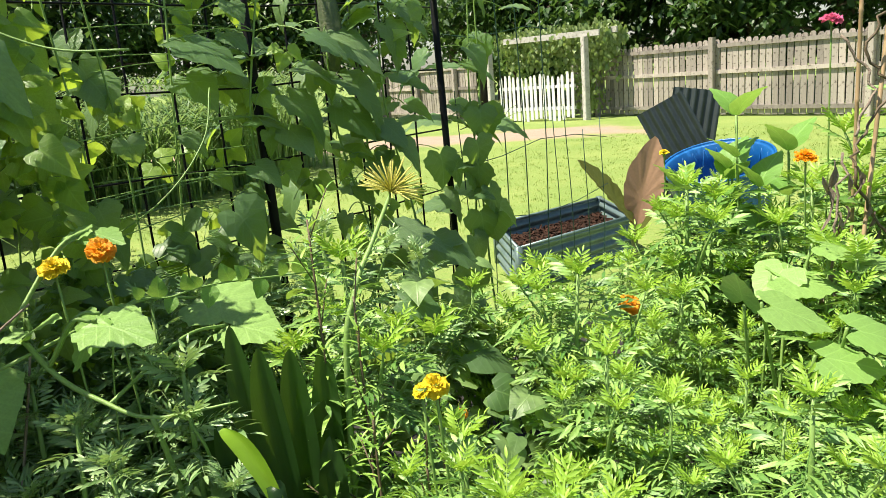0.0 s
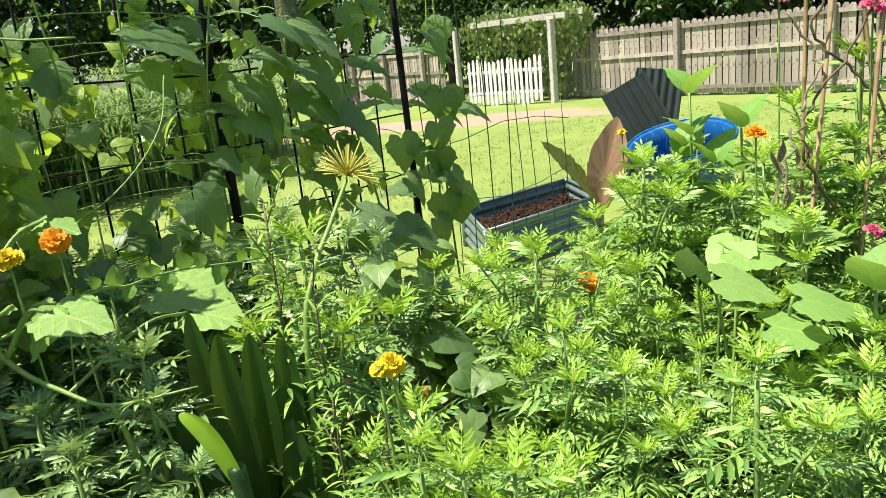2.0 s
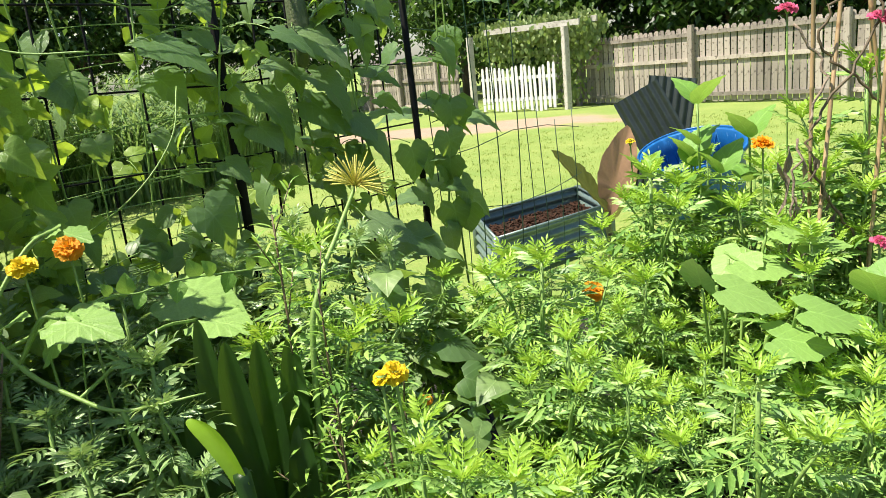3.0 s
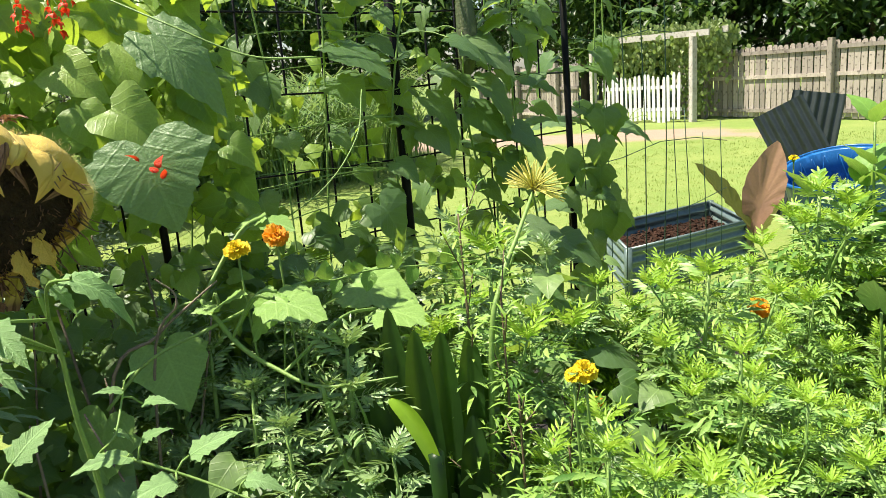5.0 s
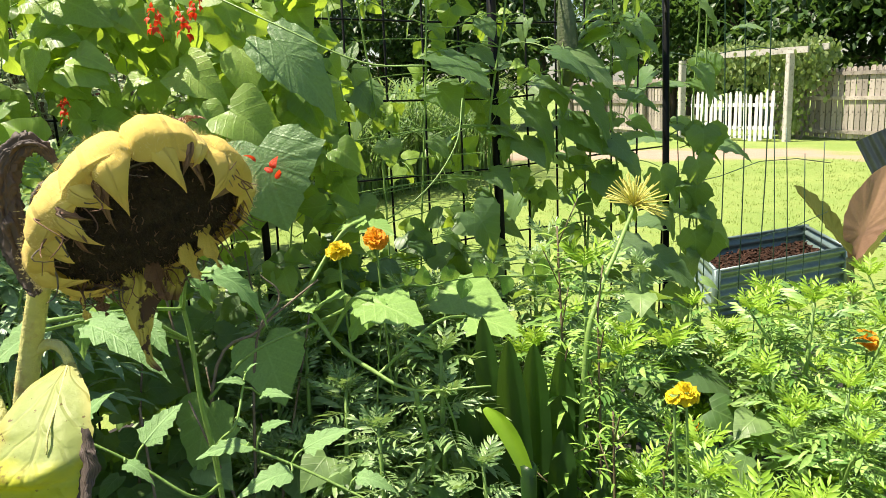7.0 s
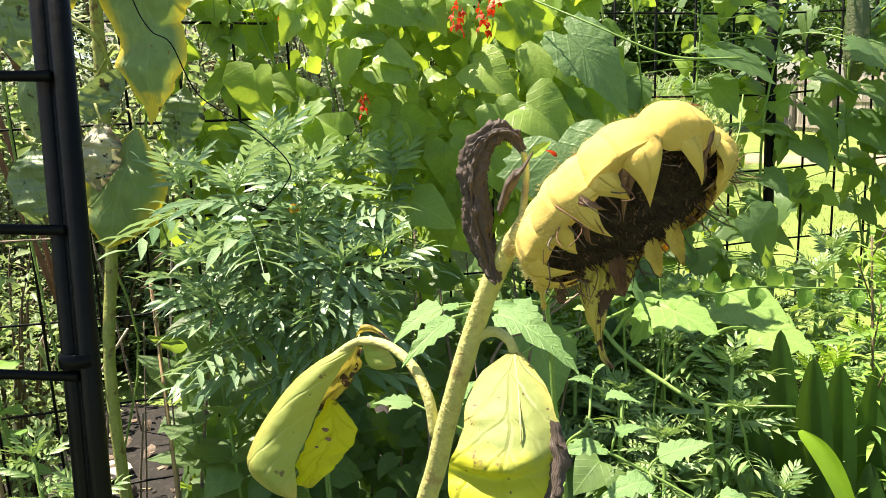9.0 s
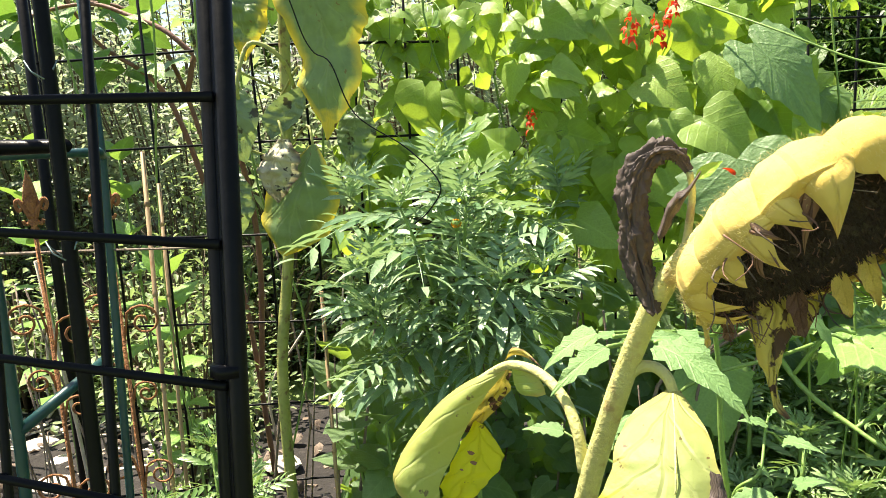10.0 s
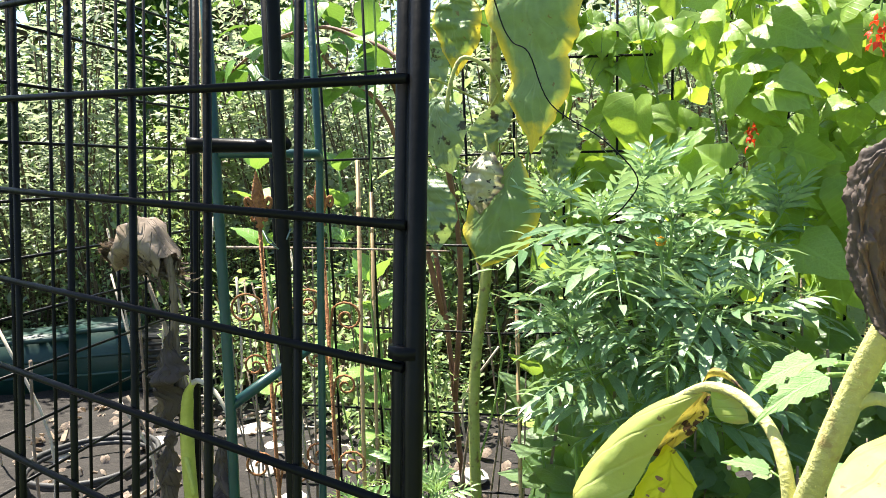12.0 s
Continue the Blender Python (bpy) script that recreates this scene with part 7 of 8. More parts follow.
young_tree()
for x, y, s in ((-10.5, 5.0, 0.9), (-11.6, 1.6, 0.9), (-10.5, 8.5, 0.9), (-6.5, 13.0, 1.0), (-12, 12, 1.1)):
    plant_tree(WOODS[0 if x < -7 else 1], Matrix.Translation((x, y, 0)) @ Matrix.Rotation(x * 3, 4, "Z") @ Matrix.Scale(s, 4), "tall broadleaf tree shading the garden's edge")


def brick_shed():
    base = thing("brick_shed", pose(-4.1, 10.4, 0, 0, 0, 24), "small red brick building with white trim behind the beans", "shed")
    wall = Mesh()
    wall.box(3.2, 2.4, 2.3, chamfer=0.02)
    part("wall", wall, BRICK, base, smooth=False)
    trim = Mesh()
    trim.box(3.34, 2.54, 0.16, Matrix.Translation((0, 0, 2.3)), 0.02)
    part("trim", trim, WHITE_PAINT, base, smooth=False)
    roof = Mesh()
    pts = [(-1.8, -1.45, 2.46), (1.8, -1.45, 2.46), (1.8, 1.45, 2.46), (-1.8, 1.45, 2.46), (-1.8, 0, 3.3), (1.8, 0, 3.3)]
    roof.add(pts, [(0, 1, 5, 4), (2, 3, 4, 5), (1, 2, 5), (3, 0, 4), (3, 2, 1, 0)])
    part("roof", roof, ROOFING, base, smooth=False)
    win = Mesh()
    win.box(0.8, 0.05, 1.0, Matrix.Translation((0.3, -1.21, 0.9)))
    part("window", win, WHITE_PAINT, base, smooth=False)


brick_shed()

# ---- plants between the path and the trellis ----
def strap_plant():
    r = random.Random(101)
    foot = Vector((0.23, 1.62, 0.03))
    base = thing("strap_leaved_plant", Matrix.Translation(foot), "strap-leaved plant with broad upright leaves, dark green to stand for shade", "plant")

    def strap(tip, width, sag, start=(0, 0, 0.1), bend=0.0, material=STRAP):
        mb = Mesh()
        a, b = Vector(start), Vector(tip) - foot
        n = 12
        side = Vector((b.y - a.y, a.x - b.x, 0))
        side = Vector((0.93, -0.36, 0)) if side.length < 0.12 else side.normalized()
        side = (side + Vector((0.93, -0.36, 0)) * 2).normalized()
        depth = Vector((-side.y, side.x, 0))
        for i in range(n + 1):
            s = 1 - (1 - i / n) ** 1.8
            c = a.lerp(b, s) + Vector(sag) * (4 * s * (1 - s)) + depth * bend * s * s
            w = width * (0.75 + 0.5 * math.sin(math.pi * min(1, s * 0.8))) * (1 - s ** 9) ** 0.6 * 0.5 + 0.001
            for k in (-1, -0.5, 0, 0.5, 1):
                mb.v.append(tuple(c + side * w * k - depth * (abs(k) * w * 0.45)))
                mb.uv.append((0.5 + 0.4 * k, s))
        for i in range(n):
            for k in range(4):
                q = i * 5 + k
                mb.f.append((q, q + 1, q + 6, q + 5))
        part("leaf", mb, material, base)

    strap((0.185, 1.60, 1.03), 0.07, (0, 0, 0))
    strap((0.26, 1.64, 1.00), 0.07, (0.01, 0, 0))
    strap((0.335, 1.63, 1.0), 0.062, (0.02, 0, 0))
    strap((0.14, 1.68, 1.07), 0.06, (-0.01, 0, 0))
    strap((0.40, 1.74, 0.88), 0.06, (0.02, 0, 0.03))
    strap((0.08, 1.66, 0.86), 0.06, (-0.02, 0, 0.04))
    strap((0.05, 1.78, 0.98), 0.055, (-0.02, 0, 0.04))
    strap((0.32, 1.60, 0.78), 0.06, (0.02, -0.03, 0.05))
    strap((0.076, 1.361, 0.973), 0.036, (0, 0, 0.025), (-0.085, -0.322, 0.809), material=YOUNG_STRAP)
    low = Mesh()
    low.tube([(0, 0, 0), Vector((-0.085, -0.322, 0.809)) * 0.5, Vector((-0.085, -0.322, 0.809)) + Vector((0, 0, 0.02))], [0.012, 0.014, 0.018], 7)
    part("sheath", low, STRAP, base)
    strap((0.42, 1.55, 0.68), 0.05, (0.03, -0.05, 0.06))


strap_plant()


def seed_umbel():
    r = random.Random(103)
    foot = Vector((0.34, 1.60, 0.03))
    base = thing("allium_seed_head", Matrix.Translation(foot), "pale yellow starburst seed head on a thick green stalk", "flower")
    c = Vector((0.606, 1.826, 1.298)) - foot
    st = Mesh()
    st.tube(spline([(0, 0, 0), Vector((0.38, 1.61, 0.9)) - foot, Vector((0.43, 1.645, 1.10)) - foot, Vector((0.51, 1.72, 1.20)) - foot, c], 6), [0.0085 - 0.0035 * k / 24 for k in range(25)], 9)
    part("stalk", st, STEM, base)
    axis = (Vector((0.25, 0.2, 1))).normalized()
    for k in range(84):
        u = 1 - 1.1 * (k + 0.5) / 84
        a = k * 2.39996
        s = math.sqrt(1 - u * u)
        d = Vector((s * math.cos(a), s * math.sin(a), u))
        d = (Matrix.Rotation(0.35, 3, "Y") @ d).normalized()
        ln = r.uniform(0.070, 0.096)
        ray = Mesh()
        e = c + d * ln + Vector((0, 0, -0.004))
        ray.tube([c, c + d * ln * 0.5 + Vector((0, 0, 0.002)), e, e + d * 0.006], [0.0017, 0.0014, 0.0018, 0.0008], 5)
        part("ray", ray, LEMON, base)


seed_umbel()


def narrow_plant(foot, top, count, size, label, seed, material=NARROW, spread=1.0, bare=0.25):
    """An upright stem set all round with narrow leaves."""
    r = random.Random(seed)
    foot = Vector(foot)
    base = thing("narrow_leaved_plant", Matrix.Translation(foot), label, "plant", "narrow-leaved plants")
    rel = Vector(top) - foot
    st = Mesh()
    pts = spline([(0, 0, 0), rel * 0.5 + Vector((0.02, 0, 0)), rel], 8)
    st.tube(pts, [0.0055 - 0.003 * k / 16 for k in range(17)], 6)
    leaf = Mesh()
    lfs = [strip_leaf(0.15, 5, 0.25, 0.2 + 0.15 * k, 0.45) for k in range(3)]
    for k in range(count):
        s = bare + (1 - bare) * (k / count)
        p = pts[min(16, int(s * 16))].lerp(pts[min(16, int(s * 16) + 1)], s * 16 % 1)
        a = k * 2.4
        up = 0.1 + 0.9 * s ** 3 + r.uniform(-0.2, 0.3)
        d = Vector((math.cos(a), math.sin(a), up))
        if k % 9 == 4:
            # a short side shoot
            e = p + d.normalized() * 0.09 * spread + Vector((0, 0, 0.05))
            st.tube([p, p.lerp(e, 0.5), e], 0.002, 4)
            for j in range(9):
                b = j * 2.4
                leaf.stamp(lfs[j % 3], sized(aim(p.lerp(e, 0.4 + 0.07 * j), (math.cos(b), math.sin(b), 0.4 + 0.15 * j), (-math.cos(b), -math.sin(b), 1.5)), size * r.uniform(0.5, 0.75)))
        leaf.stamp(lfs[k % 3], sized(aim(p, d, (-math.cos(a) * up, -math.sin(a) * up, 1)), size * r.uniform(0.7, 1.2) * (1.1 - 0.3 * s)))
    part("stem", st, STEM_DARK, base, "reddish brown stem")
    part("foliage", leaf, material, base)


narrow_plant((0.25, 1.42, 0.03), (0.364, 1.762, 1.27), 80, 0.085, "upright plant with narrow light green leaves on a brown stem", 111)
narrow_plant((0.33, 1.45, 0.03), (0.42, 1.62, 1.10), 60, 0.075, "upright plant with narrow light green leaves on a brown stem", 112)
narrow_plant((0.30, 1.30, 0.03), (0.38, 1.42, 0.90), 55, 0.065, "upright plant with narrow light green leaves on a brown stem", 113)
narrow_plant((0.50, 1.40, 0.03), (0.56, 1.50, 0.82), 50, 0.055, "low plant with narrow leaves and reddish stem", 114)
narrow_plant((0.42, 1.28, 0.03), (0.46, 1.33, 0.80), 50, 0.055, "low plant with narrow leaves and reddish stem", 115)


def vine_plant(name, foot, keys, data, label, category, hub, stem_mat=STEM, lift=1.6, rad=0.0045, extra=()):
    """A sprawling plant: long leaf stalks from a hub, each with a broad leaf."""
    r = random.Random(len(label))
    foot = Vector(foot)
    base = thing(name, Matrix.Translation(foot), label, category)
    st = Mesh()
    for k, (x, y, z, s, a) in enumerate(keys):
        p = Vector((x, y, z)) - foot
        place("leaf", data[k % len(data)], leaf_pose(p, s, a, lean=0.35, lift=lift * r.uniform(0.7, 1.3)), base)
        h = Vector(hub) - foot + Vector((r.uniform(-0.1, 0.1), r.uniform(-0.1, 0.1), 0))
        if extra:
            h = min((Vector(q) - foot for line in extra for q in spline(line, 6)), key=lambda q: (q - p).length)
        st.tube(spline([h, h.lerp(p, 0.6) + Vector((0, 0, 0.04)), p], 5), rad, 7)
    for pts in extra:
        line = [Vector(p) - foot for p in spline(pts, 6)]
        st.tube(line, [rad * 1.4 * (1 - 0.7 * (k / len(line)) ** 2) for k in range(len(line))], 8)
    part("stem", st, stem_mat, base)


LOBED_DATA = as_data([broad_leaf(LOBED, 22, seed=k + 19, droop=0.02 + 0.04 * k, fold=-0.02 + 0.03 * k, ripple=0.012, cup=0.03, teeth=0.02) for k in range(3)], "leaf", SQUASH)
PALE_DATA = as_data([broad_leaf(ANGLED, 18, seed=k + 29, droop=0.05 + 0.08 * k, fold=0.03, cup=0.04, ripple=0.03, teeth=0.05) for k in range(3)], "leaf", SQUASH)
vine_plant("squash_plant", (1.65, 1.50, 0.03), [(1.52, 1.53, 0.88, 0.13, 250), (1.42, 1.37, 0.95, 0.19, 19), (1.52, 1.20, 0.91, 0.18, 13), (1.44, 1.22, 0.85, 0.17, 10), (1.74, 1.58, 0.95, 0.15, 150), (1.80, 1.55, 1.01, 0.18, 8), (1.67, 1.58, 0.93, 0.20, 10), (1.86, 1.50, 0.96, 0.16, 0), (1.95, 1.35, 0.86, 0.2, 20)], LOBED_DATA, "squash plant with broad lobed pale green leaves above the marigolds", "squash", (1.65, 1.55, 0.1), lift=7.0)
vine_plant("cucumber_vine", (0.05, 1.60, 0.03), [(-0.12, 1.73, 1.14, 0.14, 122), (-0.14, 1.71, 1.13, 0.17, 8), (-0.26, 1.75, 1.12, 0.10, -36), (-0.26, 1.75, 1.12, 0.07, 175), (0.16, 1.98, 0.98, 0.19, 3), (0.10, 2.13, 1.03, 0.26, 2), (-0.12, 1.97, 1.28, 0.10, 14), (-0.12, 1.97, 1.29, 0.09, 170), (-0.42, 1.85, 1.02, 0.2, 60), (-0.55, 1.75, 0.9, 0.2, 100)], PALE_DATA, "trailing cucumber vine with pale green leaves on a hairy stem", "vine", (0.119, 1.516, 0.953), lift=4.5,
           extra=([(-0.303, 1.80, 1.126), (-0.227, 1.719, 1.023), (-0.145, 1.649, 0.97), (-0.05, 1.58, 0.935), (0.12, 1.516, 0.953)], [(-0.05, 1.58, 0.935), (-0.02, 1.60, 0.75), (0.03, 1.6, 0.4), (0.05, 1.6, 0.03)]))


def sprig_plant():
    """The tomato-like plant in front: pointed toothed leaves on arching stems."""
    r = random.Random(121)
    foot = Vector((-0.39, 0.92, 0.03))
    base = thing("tomato_plant", Matrix.Translation(foot), "young tomato plant with light green pointed leaves on arching stems", "tomato plant")
    data = as_data([broad_leaf([(0, 0), (0.12, 0.0), (0.30, 0.12), (0.31, 0.3), (0.24, 0.42), (0.25, 0.52), (0.14, 0.72), (0.05, 0.9), (0, 1)], 14, seed=k + 40, droop=0.15 + 0.15 * k, fold=0.12, ripple=0.02, teeth=0.22) for k in range(3)], "leaf", TOMATO)
    st = Mesh()
    runs = [[(-0.39, 0.92, 0.03), (-0.395, 0.925, 0.7), (-0.404, 0.93, 1.08), (-0.417, 0.93, 1.222), (-0.421, 0.93, 1.32), (-0.43, 0.92, 1.40)],
            [(-0.404, 0.93, 1.10), (-0.424, 0.85, 1.128), (-0.482, 0.85, 1.177), (-0.551, 0.85, 1.227), (-0.60, 0.86, 1.25)],
            [(-0.405, 0.93, 1.12), (-0.400, 0.92, 1.165), (-0.374, 0.92, 1.191), (-0.365, 0.96, 1.224), (-0.36, 0.97, 1.245)],
            [(-0.404, 0.93, 1.15), (-0.381, 0.90, 1.176), (-0.287, 0.88, 1.134), (-0.186, 0.84, 1.087), (-0.12, 0.82, 1.06)],
            [(-0.425, 0.925, 1.36), (-0.47, 0.85, 1.385), (-0.55, 0.80, 1.395)], [(-0.425, 0.925, 1.36), (-0.40, 0.85, 1.42), (-0.363, 0.80, 1.435)]]
    for pts in runs:
        line = [Vector(p) - foot for p in spline(pts, 7)]
        rad = 0.0042 if pts is runs[0] else 0.0022
        st.tube(line, [rad * (1.1 - 0.45 * k / len(line)) for k in range(len(line))], 8)
    # each leaf from its foot to its tip
    for k, (p, q) in enumerate((((-0.353, 0.90, 1.168), (-0.410, 0.86, 1.192)), ((-0.339, 0.90, 1.187), (-0.306, 0.90, 1.206)), ((-0.343, 0.98, 1.206), (-0.308, 0.96, 1.225)), ((-0.284, 0.90, 1.153), (-0.221, 0.90, 1.184)),
                                ((-0.299, 0.86, 1.142), (-0.366, 0.83, 1.151)), ((-0.216, 0.86, 1.123), (-0.163, 0.84, 1.126)), ((-0.480, 0.86, 1.205), (-0.440, 0.90, 1.245)), ((-0.556, 0.86, 1.238), (-0.527, 0.88, 1.280)),
                                ((-0.500, 0.84, 1.192), (-0.462, 0.82, 1.186)), ((-0.362, 0.965, 1.235), (-0.392, 0.95, 1.250)), ((-0.360, 0.97, 1.244), (-0.350, 0.96, 1.268)), ((-0.375, 0.925, 1.195), (-0.345, 0.94, 1.180)),
                                ((-0.60, 0.86, 1.25), (-0.645, 0.85, 1.262)), ((-0.55, 0.80, 1.395), (-0.615, 0.78, 1.375)), ((-0.51, 0.82, 1.39), (-0.53, 0.80, 1.345)), ((-0.47, 0.85, 1.385), (-0.425, 0.80, 1.352)), ((-0.50, 0.83, 1.392), (-0.49, 0.80, 1.42)),
                                ((-0.363, 0.80, 1.435), (-0.285, 0.80, 1.398)), ((-0.385, 0.83, 1.425), (-0.335, 0.82, 1.440)), ((-0.395, 0.845, 1.42), (-0.365, 0.84, 1.39)))):
        p, q = Vector(p) - foot, Vector(q) - foot
        place("leaf", data[k % 3], sized(aim(p, q - p, (r.uniform(-0.2, 0.3), -0.35, 1)), (q - p).length * 1.08) @ Matrix.Diagonal((0.8, 1, 1, 1)), base)
        near = min((Vector(w) - foot for ln in runs for w in spline(ln, 7)), key=lambda w: (w - p).length)
        st.tube([near, near.lerp(p, 0.5) + Vector((0, 0, 0.004)), p], 0.0016, 5)
    for k, (a, b) in enumerate((((-0.530, 0.712, 1.407), (-0.586, 0.665, 1.379)), ((-0.486, 0.733, 1.407), (-0.388, 0.668, 1.387)), ((-0.526, 0.734, 1.411), (-0.566, 0.755, 1.416)), ((-0.493, 0.753, 1.406), (-0.446, 0.774, 1.407)))):
        a, b = Vector(a) - foot, Vector(b) - foot
        place("leaf", data[k % 3], sized(aim(a, b - a, (0.1, -0.4, 1)), (b - a).length * 0.95) @ Matrix.Diagonal((0.62, 1, 1, 1)), base)
        st.tube(spline([Vector((-0.425, 0.965, 1.30)) - foot, (Vector((-0.425, 0.965, 1.30)) - foot).lerp(a, 0.6) + Vector((0, 0, 0.02)), a], 5), 0.0022, 6)
    part("stem", st, STEM, base)


sprig_plant()


def small_vine():
    """A thin runner with small pale leaves held upright along it."""
    r = random.Random(123)
    foot = Vector((-0.15, 1.74, 0.03))
    base = thing("bindweed", Matrix.Translation(foot), "thin vine with small pale green upright leaves", "vine")
    line = [Vector(p) - foot for p in spline([(-0.15, 1.74, 0.03), (-0.14, 1.75, 0.7), (-0.093, 1.75, 1.108), (0.036, 1.77, 1.138), (0.137, 1.80, 1.142), (0.285, 1.83, 1.127), (0.44, 1.86, 1.112)], 8)]
    st = Mesh()
    st.tube(line, 0.0022, 6)
    part("stem", st, STEM, base)
    data = as_data([broad_leaf(OVAL, 10, seed=k + 90, droop=0.1, fold=0.25, ripple=0.02) for k in range(2)], "leaf", ZINNIA)
    for k in range(13):
        p = line[18 + int(k * 2.3)]
        place("leaf", data[k % 2], sized(aim(p, (r.uniform(-0.5, 0.5), -0.3, 1.0 if k % 3 else -0.6), (r.uniform(-0.4, 0.4), -1, 0.4)), r.uniform(0.035, 0.06)), base)


small_vine()


def canna():
    foot = Vector((2.76, 3.66, 0.03))
    base = thing("canna", Matrix.Translation(foot), "canna with a large bronze leaf and a green-brown leaf", "canna")
    st = Mesh()
    st.tube(spline([(0, 0, 0), (0.0, 0.0, 0.35), Vector((2.745, 3.68, 0.58)) - foot], 5), 0.02, 9)
    part("stem", st, STALK, base)
    shape = [(0, 0.0), (0.06, 0.03), (0.17, 0.2), (0.235, 0.42), (0.22, 0.62), (0.14, 0.82), (0.05, 0.95), (0, 1.0)]
    for name, mat, m in (("leaf", CANNA, sized(aim(Vector((2.76, 3.67, 0.55)) - foot, (0.32, 0.05, 0.95), (-0.55, -0.8, 0.25)) @ Matrix.Diagonal((0.82, 1, 1, 1)), 0.60)), ("leaf", CANNA_GREEN, sized(aim(Vector((2.744, 3.65, 0.60)) - foot, (-0.268, 0.19, 0.36), (0.5, -0.75, 0.45)) @ Matrix.Diagonal((0.8, 1, 1, 1)), 0.54)), ("leaf", CANNA_GREEN, sized(aim(Vector((2.745, 3.68, 0.5)) - foot, (0.5, -0.3, 0.8), (-0.5, -0.2, 1)), 0.35))):
        mb = Mesh()
        t = broad_leaf(shape, 18, cup=0.05, droop=-0.1, fold=0.32, ripple=0.012, seed=3)
        mb.add(t[0].tolist(), t[1], t[2])
        part(name, mb, mat, base, "bronze leaf" if mat is CANNA else "", m=m)


canna()


def zinnia(foot, top, leaves, label, seed):
    r = random.Random(seed)
    foot = Vector(foot)
    base = thing("oval_leaved_plant" if "oval" in label else "zinnia_plant", Matrix.Translation(foot), label, "plant" if "oval" in label else "zinnia")
    rel = Vector(top) - foot
    st = Mesh()
    st.tube(spline([(0, 0, 0), rel * 0.5 + Vector((0.02, 0.0, 0)), rel], 6), 0.0045, 7)
    part("stem", st, STEM, base)
    # plants labelled for shade get it as the darker cucumber leaf colour
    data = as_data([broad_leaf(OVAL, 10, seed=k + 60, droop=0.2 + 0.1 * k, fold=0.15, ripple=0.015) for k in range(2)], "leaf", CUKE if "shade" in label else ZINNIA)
    for k in range(leaves):
        s = 0.45 + 0.55 * k / (leaves - 1)
        for j in (0, math.pi):
            a = k * 1.57 + j + r.uniform(-0.3, 0.3)
            up = 0.35 + 1.5 * max(0, s - 0.7) * 3
            place("leaf", data[k % 2], sized(aim(rel * s, (math.cos(a), math.sin(a), up), (-math.cos(a) * up, -math.sin(a) * up, 1)), r.uniform(0.11, 0.17)), base)


zinnia((1.90, 1.95, 0.03), (1.972, 2.033, 1.36), 6, "zinnia plant with pairs of bright green leaves and a bud", 131)
zinnia((-1.33, 1.81, 0.03), (-1.36, 1.76, 1.01), 6, "low plant with oval leaves coloured dark green for shade", 151)
zinnia((-1.25, 1.77, 0.03), (-1.23, 1.72, 0.98), 5, "low plant with oval leaves coloured dark green for shade", 152)
zinnia((-2.51, 1.92, 0.03), (-2.54, 1.89, 1.58), 7, "oval-leaved light green plant standing behind the cage", 160)
zinnia((-2.02, 1.96, 0.03), (-2.05, 1.93, 1.19), 7, "oval-leaved light green plant standing behind the cage", 163)
zinnia((-2.40, 2.24, 0.03), (-2.43, 2.21, 1.56), 7, "oval-leaved light green plant standing behind the cage", 165)
zinnia((1.62, 1.05, 0.03), (1.66, 1.08, 0.93), 5, "zinnia plant with pairs of bright green leaves in sun", 132)
zinnia((1.97, 1.92, 0.03), (2.00, 1.95, 1.11), 5, "zinnia plant with pairs of bright green leaves before the pool", 140)
zinnia((1.98, 2.35, 0.03), (2.01, 2.38, 1.06), 5, "zinnia plant with pairs of bright green leaves before the pool", 141)
zinnia((2.17, 1.98, 0.03), (2.20, 2.01, 1.21), 5, "zinnia plant with pairs of bright green leaves before the pool", 142)
zinnia((1.99, 2.09, 0.03), (2.02, 2.12, 1.15), 5, "zinnia plant with pairs of bright green leaves before the pool", 143)
zinnia((1.98, 2.06, 0.03), (2.02, 2.1, 1.12), 4, "zinnia plant with yellowing leaves", 133)


def luffa():
    top = trellis_point(0.30, 2.02, 0.05)
    base = thing("luffa_gourd", Matrix.Translation(top), "long ribbed dark green luffa gourd hanging from the vine", "gourd")
    mb = Mesh()
    n, seg = 20, 30
    for i in range(n + 1):
        s = i / n
        rad = 0.004 + 0.040 * math.sin(math.pi * min(1, 0.06 + s * 0.94)) ** 0.45 * (0.75 + 0.25 * s)
        for k in range(seg):
            a = 2 * math.pi * k / seg
            q = rad * (1 + 0.09 * abs(math.sin(5 * a)))
            mb.v.append((q * math.cos(a) + 0.012 * math.sin(3 * s), q * math.sin(a), -0.05 - 0.36 * s))
            mb.uv.append((0.5, s))
    for i in range(n):
        for k in range(seg):
            a, b = i * seg + k, i * seg + (k + 1) % seg
            mb.f.append((a, a + seg, b + seg, b))
    part("fruit", mb, GOURD, base)
    st = Mesh()
    st.tube([(0, 0, 0.06), (0, 0, -0.06)], 0.005, 6)
    part("stalk", st, STEM, base)


luffa()


